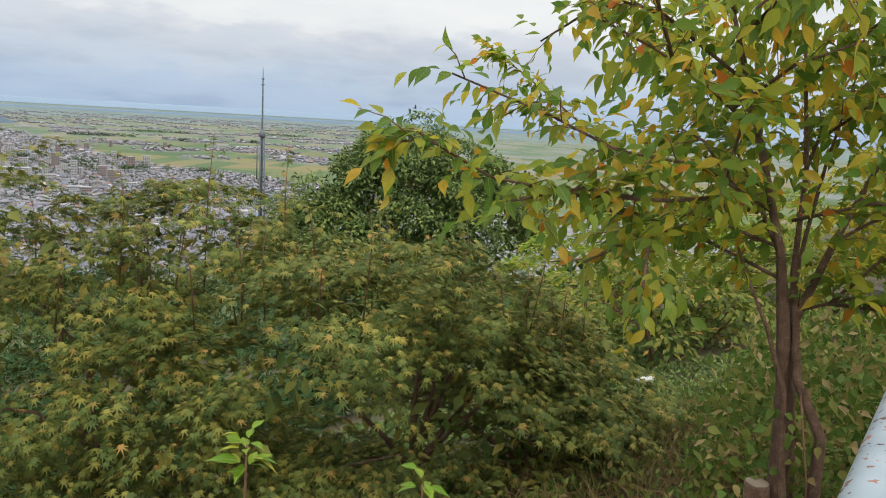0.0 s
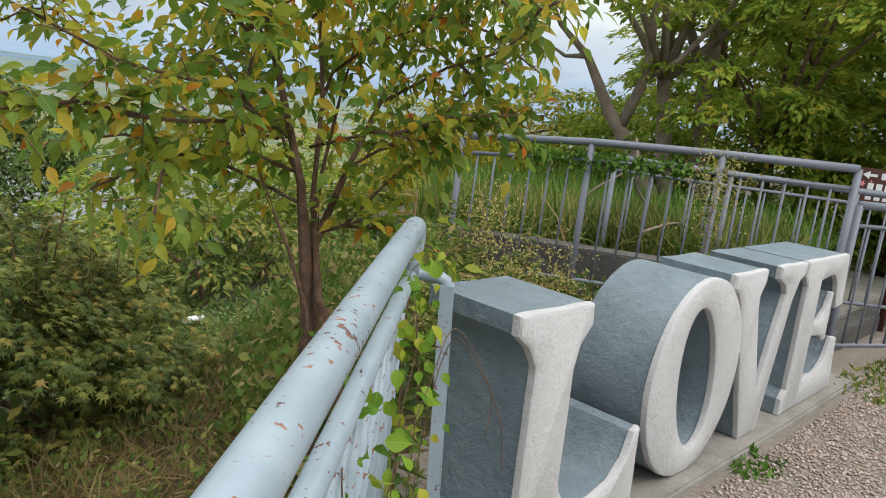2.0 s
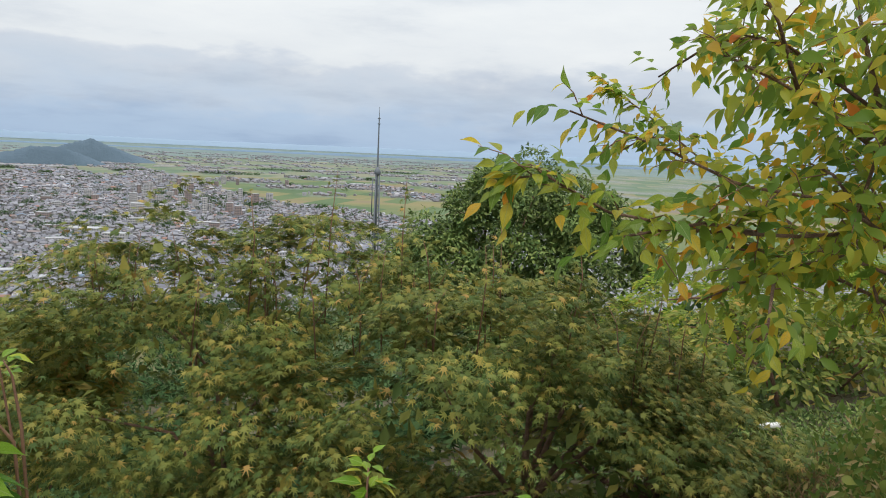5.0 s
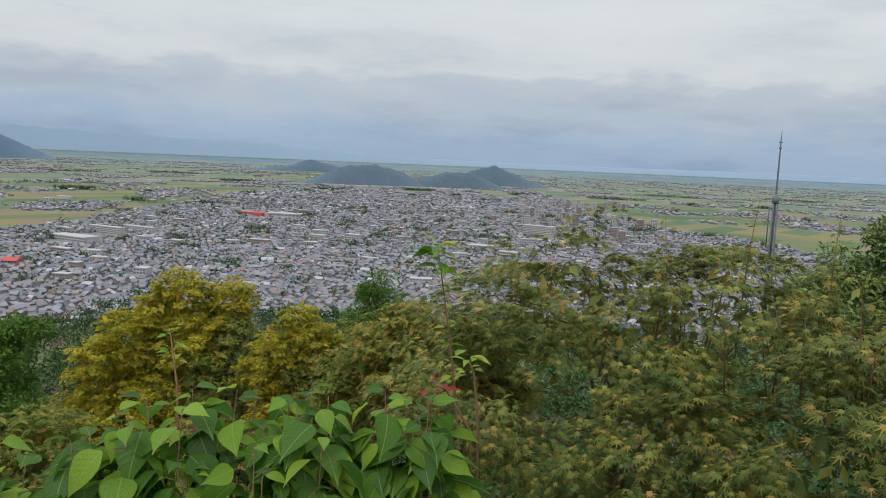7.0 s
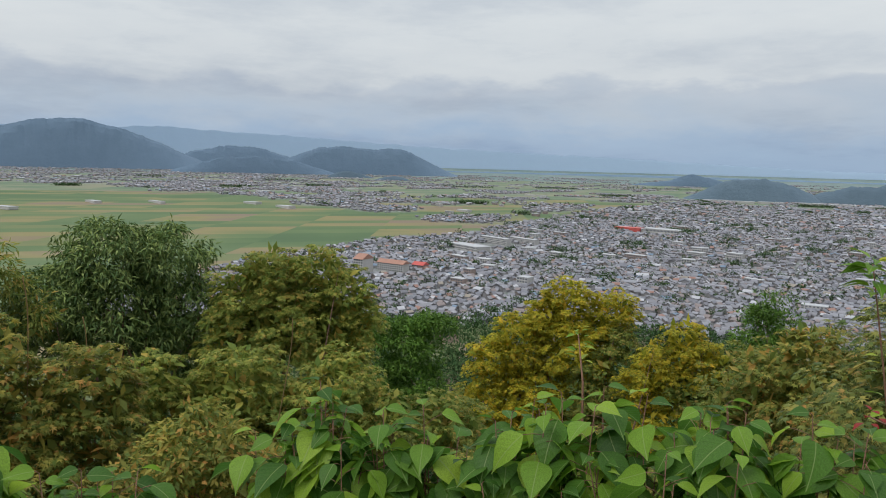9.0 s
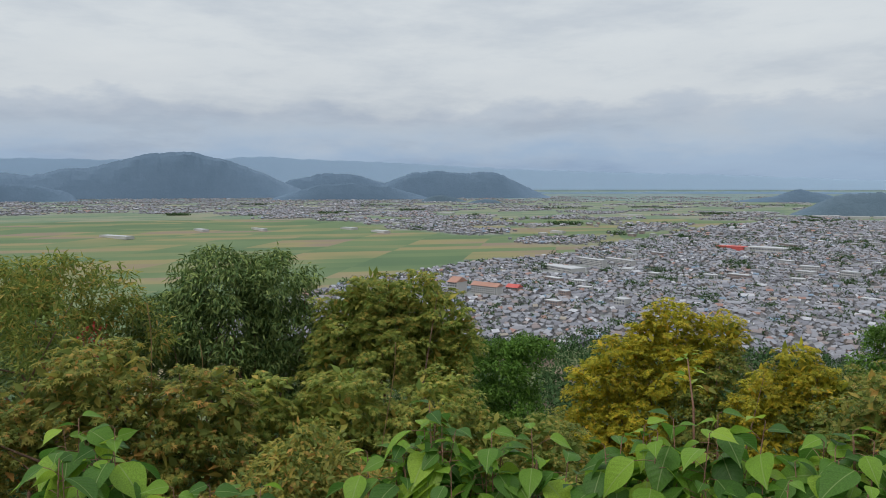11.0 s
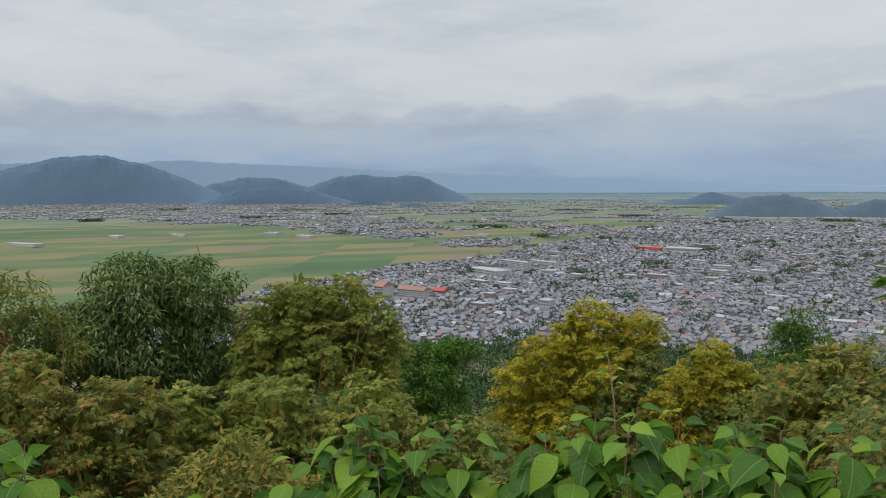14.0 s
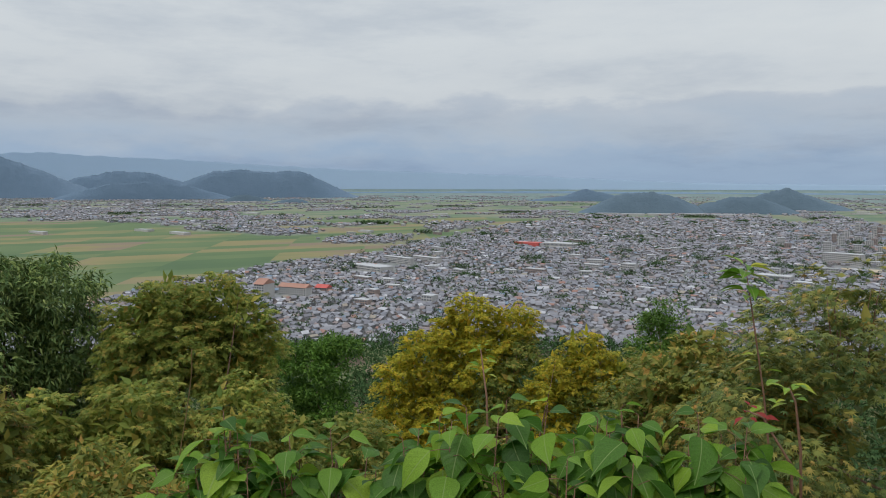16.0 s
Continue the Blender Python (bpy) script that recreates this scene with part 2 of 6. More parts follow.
M_SIGN = noise_mat("brown_sign_board", [(0.3, (0.07, 0.022, 0.016)), (0.7, (0.10, 0.03, 0.022))], 5, 0.5, bump=0.05)
M_SIGNWHITE = noise_mat("white_lettering", [(0.3, (0.70, 0.70, 0.70)), (0.7, (0.80, 0.80, 0.80))], 9, 0.6, bump=0.0)
M_PINK = noise_mat("pink_blossom_print", [(0.3, (0.65, 0.18, 0.22)), (0.7, (0.75, 0.28, 0.30))], 9, 0.6, bump=0.0)


def rail_paint(name="chipped_pale_blue_paint", chips=0.845):
    """Pale blue gloss paint, flaked to rust in spots."""
    m, nt, b = material(name, 0.35)
    co = node(nt, "ShaderNodeTexCoord")
    big = node(nt, "ShaderNodeTexNoise", Scale=3.0, Detail=3.0)
    fine = node(nt, "ShaderNodeTexNoise", Scale=60.0, Detail=4.0, Roughness=0.55)
    tone = node(nt, "ShaderNodeTexNoise", Scale=12.0, Detail=6.0)
    for n in (big, fine, tone):
        nt.links.new(co.outputs["Object"], n.inputs["Vector"])
    add = node(nt, "ShaderNodeMath")
    add.operation = "MULTIPLY_ADD"
    add.inputs[1].default_value = 0.36
    nt.links.new(big.outputs["Fac"], add.inputs[0])
    nt.links.new(fine.outputs["Fac"], add.inputs[2])
    chip = node(nt, "ShaderNodeValToRGB")
    ramp_of(chip, [(chips - 0.006, (0, 0, 0)), (chips + 0.006, (1, 1, 1))])
    nt.links.new(add.outputs[0], chip.inputs[0])
    paint = node(nt, "ShaderNodeValToRGB")
    ramp_of(paint, [(0.3, (0.25, 0.31, 0.355)), (0.7, (0.33, 0.39, 0.435))])
    nt.links.new(tone.outputs["Fac"], paint.inputs[0])
    rust = node(nt, "ShaderNodeValToRGB")
    ramp_of(rust, [(0.4, (0.10, 0.06, 0.05)), (0.6, (0.30, 0.15, 0.10))])
    nt.links.new(tone.outputs["Fac"], rust.inputs[0])
    mx = node(nt, "ShaderNodeMix")
    mx.data_type = "RGBA"
    nt.links.new(chip.outputs[0], mx.inputs[0])
    nt.links.new(paint.outputs[0], mx.inputs[6])
    nt.links.new(rust.outputs[0], mx.inputs[7])
    nt.links.new(mx.outputs[2], b.inputs["Base Color"])
    ro = node(nt, "ShaderNodeMapRange")
    ro.inputs["To Min"].default_value, ro.inputs["To Max"].default_value = 0.35, 0.9
    nt.links.new(chip.outputs[0], ro.inputs["Value"])
    nt.links.new(ro.outputs[0], b.inputs["Roughness"])
    bp = node(nt, "ShaderNodeBump", Strength=0.4, Distance=0.003)
    bp.invert = True
    nt.links.new(chip.outputs[0], bp.inputs["Height"])
    nt.links.new(bp.outputs[0], b.inputs["Normal"])
    return m


M_RAIL = rail_paint()
M_POST = rail_paint("pale_blue_post_paint", 0.83)

# ---- building helpers ----
RNG = np.random.default_rng(7)


def mesh_of(name, verts, faces, mats, index=None, smooth=False):
    me = bpy.data.meshes.new(name)
    me.from_pydata([tuple(v) for v in verts], [], faces)
    for m in (mats if isinstance(mats, (list, tuple)) else [mats]):
        me.materials.append(m)
    if index is not None:
        me.polygons.foreach_set("material_index", index)
    if smooth:
        me.polygons.foreach_set("use_smooth", [True] * len(me.polygons))
    me.update()
    return me


def fast_mesh(name, verts, faces, mat, smooth=False):
    """A large mesh from arrays: verts (n, 3), faces (m, k) all of one size."""
    me = bpy.data.meshes.new(name)
    verts, faces = np.asarray(verts, np.float32), np.asarray(faces, np.int32)
    m, k = faces.shape
    me.vertices.add(len(verts))
    me.vertices.foreach_set("co", verts.ravel())
    me.loops.add(m * k)
    me.loops.foreach_set("vertex_index", faces.ravel())
    me.polygons.add(m)
    me.polygons.foreach_set("loop_start", np.arange(0, m * k, k, dtype=np.int32))
    me.polygons.foreach_set("loop_total", np.full(m, k, np.int32))
    if smooth:
        me.polygons.foreach_set("use_smooth", np.ones(m, bool))
    me.materials.append(mat)
    me.update(calc_edges=True)
    return me


def thing(name, label, category, group="", at=(0, 0, 0), kind=""):
    ob = new(name)
    ob.location = at
    ob.empty_display_size = 0.1
    return tagged(ob, label, category, group, kind)


def part(name, me, parent=None, label="", kind=""):
    """One mesh object in world coordinates, under its thing."""
    ob = new(name, me)
    if parent is not None:
        ob.parent = parent
        base = Vector(parent.location)
        up = parent.parent
        while up is not None:
            base += Vector(up.location)
            up = up.parent
        ob.matrix_parent_inverse = Matrix.Translation(-base)
    return tagged(ob, label, kind=kind)


def tube_data(path, radii, sides=8, cap=True):
    path = [Vector(p) for p in path]
    n = len(path)
    radii = [radii] * n if isinstance(radii, (int, float)) else radii
    vs, fs = [], []
    ref = None
    for i, p in enumerate(path):
        d = (path[min(i + 1, n - 1)] - path[max(i - 1, 0)]).normalized()
        if ref is None:
            ref = Vector((0, 0, 1)) if abs(d.z) < 0.9 else Vector((1, 0, 0))
        a = (ref - d * ref.dot(d)).normalized()
        ref = a
        b = d.cross(a)
        for k in range(sides):
            t = 2 * math.pi * k / sides
            vs.append(p + (a * math.cos(t) + b * math.sin(t)) * radii[i])
    for i in range(n - 1):
        for k in range(sides):
            j = (k + 1) % sides
            fs.append((i * sides + k, i * sides + j, (i + 1) * sides + j, (i + 1) * sides + k))
    if cap:
        fs.append(tuple(range(sides))[::-1])
        fs.append(tuple((n - 1) * sides + k for k in range(sides)))
    return vs, fs


def join(*datas):
    vs, fs = [], []
    for v, f in datas:
        o = len(vs)
        vs += list(v)
        fs += [tuple(i + o for i in q) for q in f]
    return vs, fs


def box_data(x0, y0, z0, x1, y1, z1):
    v = [(x, y, z) for x in (x0, x1) for y in (y0, y1) for z in (z0, z1)]
    return v, [(0, 1, 3, 2), (4, 6, 7, 5), (0, 4, 5, 1), (2, 3, 7, 6), (0, 2, 6, 4), (1, 5, 7, 3)]


def tube(name, path, radii, mat, parent, sides=8, label=""):
    return part(name, mesh_of(name, *tube_data(path, radii, sides), mat, smooth=True), parent, label)


# leaf shapes: x along the blade, unit length, slight fold and droop
def blade(profile, fold=0.25, droop=0.25):
    """profile: half-widths at even steps from stalk to tip. Quads either side of the midrib."""
    n = len(profile)
    v = []
    for i, w in enumerate(profile):
        x = i / (n - 1)
        z = -droop * x * x
        v += [(x, 0, z), (x, w, z + fold * w), (x, -w, z + fold * w)]
    f = []
    for i in range(n - 1):
        a, b = 3 * i, 3 * i + 3
        f += [(a, b, b + 1, a + 1), (a, a + 2, b + 2, b)]
    return np.array(v), f


def star_leaf(spread, size, notch):
    """A lobed maple leaf: narrow tips and deep notches round the stalk's end."""
    ring = []
    for i, (a, s) in enumerate(zip(spread, size)):
        t = radians(a)
        ring.append((0.25 + s * math.cos(t), s * math.sin(t), -0.35 * s * s))
        if i < len(spread) - 1:
            t = radians((a + spread[i + 1]) / 2)
            ring.append((0.25 + notch * math.cos(t), notch * math.sin(t), 0))
    ring.append((0.0, 0.0, 0.0))
    v = [(0.25, 0, 0.02)] + ring
    f = [(0, i + 1, i + 2) for i in range(len(ring) - 1)] + [(0, len(ring), 1)]
    return np.array(v), f


LEAF_STAR = star_leaf((-126, -84, -42, 0, 42, 84, 126), (0.4, 0.66, 0.84, 0.9, 0.84, 0.66, 0.4), 0.21)
LEAF_STAR_FIVE = star_leaf((-112, -56, 0, 56, 112), (0.5, 0.78, 0.88, 0.78, 0.5), 0.22)
LEAF_SIMPLE = (np.array([(0, 0, 0), (0.45, 0.22, 0.05), (1, 0, -0.12), (0.45, -0.22, 0.05)]), [(0, 2, 1), (0, 3, 2)])
LEAF_LONG = (np.array([(0, 0, 0), (0.4, 0.13, 0.03), (1, 0, -0.25), (0.4, -0.13, 0.03)]), [(0, 2, 1), (0, 3, 2)])
LEAF_OVATE = blade([0.02, 0.15, 0.215, 0.21, 0.135, 0.05, 0.0], 0.25, 0.35)
LEAF_BROAD = blade([0.03, 0.23, 0.315, 0.335, 0.30, 0.235, 0.135, 0.045, 0.0], 0.26, 0.34)
LEAF_HEART = blade([0.04, 0.21, 0.285, 0.30, 0.25, 0.17, 0.08, 0.02, 0.0], 0.3, 0.42)
LEAF_GRASS = (np.array([(0, 0.02, 0), (0, -0.02, 0), (0.5, -0.016, -0.03), (0.5, 0.016, -0.03), (1, 0, -0.3)]), [(0, 1, 2), (0, 2, 3), (3, 2, 4)])


def scatter(name, at, along, up, size, leaf, mat):
    """One mesh of many leaves: places, blade directions, upward normals, sizes."""
    at, along, up = np.asarray(at, float), np.asarray(along, float), np.asarray(up, float)
    x = along / np.maximum(np.linalg.norm(along, axis=1, keepdims=True), 1e-9)
    y = np.cross(up, x)
    y /= np.maximum(np.linalg.norm(y, axis=1, keepdims=True), 1e-9)
    z = np.cross(x, y)
    tv, tf = leaf
    size = np.broadcast_to(np.asarray(size, float), (len(at),))
    v = at[:, None, :] + size[:, None, None] * (tv[None, :, 0:1] * x[:, None, :] + tv[None, :, 1:2] * y[:, None, :] + tv[None, :, 2:3] * z[:, None, :])
    f = np.asarray(tf)[None] + (np.arange(len(at)) * len(tv))[:, None, None]
    return fast_mesh(name, v.reshape(-1, 3), f.reshape(-1, f.shape[-1]), mat)


def unit(n, rng=None):
    d = (rng or RNG).normal(size=(n, 3))
    return d / np.linalg.norm(d, axis=1, keepdims=True)


def clumps_on(blobs, per_m2, rng, low=-0.3):
    """Clump centres and outward directions over the skins of ellipsoids (centre, radii)."""
    cs, ns = [], []
    for c, r in blobs:
        r = np.array(r, float)
        n = max(6, int(per_m2 * 4 * math.pi * (r.prod() ** (2 / 3))))
        d = unit(n * 2, rng)
        d = d[d[:, 2] > low][:n]
        p = np.array(c) + d * r * rng.uniform(0.62, 0.98, (len(d), 1))
        cs.append(p)
        ns.append(d / r / np.linalg.norm(d / r, axis=1, keepdims=True))
    cs, ns = np.concatenate(cs), np.concatenate(ns)
    keep = np.ones(len(cs), bool)
    for c, r in blobs:
        keep &= (((cs - np.array(c)) / np.array(r)) ** 2).sum(1) > 0.42
    return cs[keep], ns[keep]


def crown_mesh(name, blobs, per_m2, leaves_per, spread, size, leaf, mat, rng, low=-0.3, flat=0.5, hang=0.25):
    """A crown built of leafy bunches: each bunch a lumpy shell of leaves round the end of a branch, with gaps between."""
    cs, ns = clumps_on(blobs, per_m2, rng, low)
    rs = spread * rng.uniform(0.65, 1.3, len(cs))
    n = len(cs) * leaves_per
    who = np.repeat(np.arange(len(cs)), leaves_per)
    d = unit(n, rng) + ns[who] * 0.45 + np.array([0, 0, 0.35])
    d /= np.linalg.norm(d, axis=1, keepdims=True)
    deep = 1 - np.abs(rng.normal(0, 0.22, n))
    at = cs[who] + d * (rs[who] * deep)[:, None] * np.array([1, 1, flat]) + rng.normal(size=(n, 3)) * spread * 0.1
    along = rng.normal(size=(n, 3)) * 0.55 + d * np.array([1, 1, 0.3]) * 0.8
    along[:, 2] -= hang
    up = rng.normal(size=(n, 3)) * 0.3 + d * 0.55 + np.array([0, 0, 0.75])
    return scatter(name, at, along, up, size * rng.uniform(0.6, 1.25, n), leaf, mat), cs


def spray_mesh(name, blobs, per_m2, leaves_per, reach, size, leaf, mat, rng, low=-0.6, hollows=()):
    """A crown of flat fans of leaves, one above the other, each drooping outward from a side twig, dark between."""
    cs, ns = clumps_on(blobs, per_m2, rng, low)
    for x, y, z, r in hollows:
        keep = (((cs - np.array([x, y, z])) / np.array([r, r * 2.6, r * 0.8])) ** 2).sum(1) > 1
        cs, ns = cs[keep], ns[keep]
    out = ns * np.array([1, 1, 0]) + rng.normal(size=ns.shape) * np.array([0.35, 0.35, 0])
    out /= np.maximum(np.linalg.norm(out, axis=1, keepdims=True), 1e-6)
    side = np.stack([-out[:, 1], out[:, 0], np.zeros(len(out))], 1)
    rise = np.clip(ns[:, 2], -0.2, 1.0) * 0.55 + rng.normal(size=len(ns)) * 0.12
    long = reach * rng.uniform(0.7, 1.35, len(cs))
    n = len(cs) * leaves_per
    who = np.repeat(np.arange(len(cs)), leaves_per)
    u, v = rng.uniform(0, 1, n) ** 0.75, rng.uniform(-1, 1, n)
    L = long[who]
    lift = L * (rise[who] * u - 0.42 * u * u)
    at = cs[who] + out[who] * (L * (u - 0.45))[:, None] + side[who] * (L * 0.62 * v * (1.05 - 0.6 * u))[:, None]
    at[:, 2] += lift - 0.10 * L * v * v + rng.normal(size=n) * 0.035 * L
    along = out[who] * 0.8 + side[who] * v[:, None] * 0.9 + rng.normal(size=(n, 3)) * 0.28
    along[:, 2] += 0.5 * (rise[who] - 0.8 * u) - 0.15
    up = rng.normal(size=(n, 3)) * 0.3 + out[who] * 0.25 + np.array([0, 0, 1.0])
    return scatter(name, at, along, up, size * rng.uniform(0.65, 1.2, n), leaf, mat), cs


def lumpy(blobs, rng, count=9, core=0.78):
    """Each large mass broken into smaller uneven ones, so that the outline is ragged."""
    out = []
    for c, r in blobs:
        r = np.array(r, float)
        for d in unit(count, rng):
            d[2] = abs(d[2]) * 1.25 - 0.25
            k = rng.uniform(0.30, 0.52)
            out.append((np.array(c) + d * r * (1.08 - k) * rng.uniform(0.85, 1.15), r * k))
        out.append((c, r * core))
    return out


def inner_mesh(name, blobs, per_m2, size, mat, rng):
    """The leaves deeper in the crown, behind the outer sprays."""
    ps = []
    for c, r in blobs:
        r = np.array(r, float) * 0.8
        n = int(per_m2 * 4 * math.pi * (r.prod() ** (2 / 3)))
        ps.append(np.array(c) + unit(n, rng) * r * rng.uniform(0.55, 1.0, (n, 1)))
    p = np.concatenate(ps)
    return scatter(name, p, unit(len(p), rng), unit(len(p), rng) * 0.7 + [0, 0, 1], size * rng.uniform(0.7, 1.3, len(p)), LEAF_SIMPLE, mat)


def limb_paths(root, fork, ends, rng, wob=0.12):
    out = []
    for e in ends:
        a, b = Vector(fork), Vector(e)
        mid = a.lerp(b, 0.5) + Vector(rng.normal(size=3)) * wob * (b - a).length
        mid.z += 0.08 * (b - a).length
        out.append([a, a.lerp(mid, 0.5) + Vector((0, 0, 0.03)), mid, mid.lerp(b, 0.5), b])
    return out


def leafy_tree(name, label, category, base, blobs, mat, leaf=LEAF_SIMPLE, per_m2=9, leaves_per=26, spread=0.2, size=0.09, bark=M_BARK,
               trunk_r=0.08, limbs=7, seed=1, group="", low=-0.3, flat=0.5, hang=0.25, fork=0.45, inner=70, spray=False, lumps=0, hollows=()):
    rng = np.random.default_rng(seed)
    t = thing(name, label, category, group, base)
    if lumps:
        blobs = lumpy(blobs, rng, lumps)
    if spray:
        me, cs = spray_mesh("crown", blobs, per_m2, leaves_per, spread, size, leaf, mat, rng, low, hollows)
    else:
        me, cs = crown_mesh("crown", blobs, per_m2, leaves_per, spread, size, leaf, mat, rng, low, flat, hang)
    part("crown", me, t, kind="stuff")
    if inner:
        part("inner_leaves", inner_mesh("inner_leaves", blobs, inner, max(size * 1.9, 0.13), mat, rng), t, kind="stuff")
    top = np.mean([b[0] for b in blobs], axis=0)
    f = Vector(base).lerp(Vector(top), fork)
    mid = Vector(base).lerp(f, 0.5) + Vector((rng.normal() * 0.06, rng.normal() * 0.06, 0))
    tube("trunk", [Vector(base) - Vector((0, 0, 0.3)), mid, f], [trunk_r, trunk_r * 0.8, trunk_r * 0.65], bark, t, 10)
    picks = cs[rng.choice(len(cs), min(limbs, len(cs)), replace=False)]
    for pth in limb_paths(base, f, picks, rng):
        r = trunk_r * 0.5
        tube("limb", pth, [r, r * 0.7, r * 0.5, r * 0.3, r * 0.12], bark, t, 6)
    return t

# ---- the ground: terrace, hillside and plain in one sheet ----
DROP = 171.5   # eye above the plain
RX, RY = 0.797, 1.056   # a point on the guard rail; it runs along (0.623, 0.782)


def outward(x, y):
    return (x - RX) * -0.782 + (y - RY) * 0.623


def drawn_in(r):
    """Distances past 1.5 km are drawn in along their rays, so that the land ends inside the camera's reach."""
    return np.where(r < 1500, r, 1500 + 3200 * (1 - np.exp(-(np.maximum(r, 1500) - 1500) / 6000)))


def ground_z(x, y):
    e, r = outward(x, y), np.hypot(x, y)
    z = np.interp(e, [-0.15, 0.1, 0.6, 2.3, 6, 12, 40, 150, 300, 500], [-0.06, -0.16, -0.36, -0.9, -3.0, -6.5, -22, -80, -130, -170])
    return np.minimum(z, np.interp(r, [45, 200, 520], [0, -70, -170]))


def town_share(az, r):
    """How built-up the plain is at a bearing (degrees) and a true distance."""
    el = -np.degrees(np.arctan2(DROP, r))
    edge = np.interp(az, [60, 92, 98.7, 104, 109.4, 113.6, 117, 125, 135, 141, 145, 149.4, 153, 160, 166, 175, 190], [-6.5, -6.2, -5.6, -4.6, -4.0, -3.0, -2.3, -2.2, -2.4, -2.9, -3.7, -4.6, -5.1, -6.1, -6.9, -9.5, -13])
    x, y = r * np.cos(np.radians(az)) / 1000, r * np.sin(np.radians(az)) / 1000
    patch = np.sin(x * 5.1 + 1.3 * np.sin(y * 3.3)) * np.sin(y * 6.7 + 1.7 * np.sin(x * 2.9)) + 0.4 * np.sin(x * 13 + y * 9)
    inside = np.clip((edge + 0.3 * patch - el) / 0.2 + 0.5, 0, 1) * (r > 790)
    # villages past the fields, thickest under the mountain, and scattered hamlets elsewhere
    line = np.interp(az, [90, 149, 158, 162.5, 167, 179, 190], [-3.6, -4.5, -4.0, -3.4, -2.9, -2.05, -1.9])
    thick = np.interp(az, [90, 115, 140, 152, 160, 166, 178, 190], [-0.15, -0.2, -0.25, -0.1, 0.35, 0.75, 0.7, 0.5])
    villages = np.clip(patch * 1.5 + thick, 0, 0.85) * np.clip((el - line + 0.25 * patch) / 0.25, 0, 1)
    return np.maximum(inside, villages)


def far(az, r, up=0.0):
    """A place on the plain, by bearing and true distance; and the scale there."""
    rd = float(drawn_in(np.array(r)))
    s = rd / r
    a = radians(az)
    return Vector((rd * math.cos(a), rd * math.sin(a), 1.5 + (up - DROP) * s)), s


def plain_mat(name, tints):
    m, nt, b = material(name, 0.95)
    uv = node(nt, "ShaderNodeUVMap")
    uv.uv_map = "metres"
    rot = node(nt, "ShaderNodeMapping", Rotation=(0, 0, 0.2), Scale=(11.0, 4.2, 1.0))
    nt.links.new(uv.outputs[0], rot.inputs[0])
    fl = node(nt, "ShaderNodeVectorMath")
    fl.operation = "FLOOR"
    nt.links.new(rot.outputs[0], fl.inputs[0])
    wn_ = node(nt, "ShaderNodeTexWhiteNoise")
    nt.links.new(fl.outputs[0], wn_.inputs["Vector"])
    broad = node(nt, "ShaderNodeTexNoise", Scale=1.6, Detail=3.0)
    nt.links.new(uv.outputs[0], broad.inputs["Vector"])
    mix = node(nt, "ShaderNodeMix")
    mix.inputs[0].default_value = 0.7
    nt.links.new(wn_.outputs["Value"], mix.inputs[2])
    nt.links.new(broad.outputs["Fac"], mix.inputs[3])
    r = node(nt, "ShaderNodeValToRGB")
    ramp_of(r, tints)
    nt.links.new(mix.outputs[0], r.inputs[0])
    grain = node(nt, "ShaderNodeTexNoise", Scale=60.0, Detail=4.0)
    nt.links.new(uv.outputs[0], grain.inputs["Vector"])
    town = node(nt, "ShaderNodeValToRGB")
    ramp_of(town, [(0.35, (0.10, 0.13, 0.10)), (0.5, (0.20, 0.205, 0.21)), (0.65, (0.28, 0.28, 0.29))])
    nt.links.new(grain.outputs["Fac"], town.inputs[0])
    at = node(nt, "ShaderNodeAttribute")
    at.attribute_name = "town"
    mx = node(nt, "ShaderNodeMix")
    mx.data_type = "RGBA"
    nt.links.new(at.outputs["Fac"], mx.inputs[0])
    nt.links.new(r.outputs[0], mx.inputs[6])
    nt.links.new(town.outputs[0], mx.inputs[7])
    nt.links.new(mx.outputs[2], b.inputs["Base Color"])
    return m


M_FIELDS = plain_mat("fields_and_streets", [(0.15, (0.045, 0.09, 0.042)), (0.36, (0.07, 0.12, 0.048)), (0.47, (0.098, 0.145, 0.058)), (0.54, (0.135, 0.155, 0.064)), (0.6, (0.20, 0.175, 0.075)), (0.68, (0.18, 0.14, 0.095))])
# haze painted into the colours: paler past 3.9 km, bluer past 8.5 km
M_HAZE_FIELDS = plain_mat("haze_tinted_fields", [(0.15, (0.07, 0.12, 0.08)), (0.42, (0.10, 0.155, 0.09)), (0.52, (0.135, 0.175, 0.10)), (0.62, (0.19, 0.19, 0.125))])
M_HAZE_PLAIN = noise_mat("haze_tinted_plain", [(0.35, (0.10, 0.155, 0.165)), (0.5, (0.14, 0.195, 0.18)), (0.65, (0.20, 0.235, 0.24))], 0.006, 1.0, bump=0.0, bump_scale=0.05, fine=0.5)


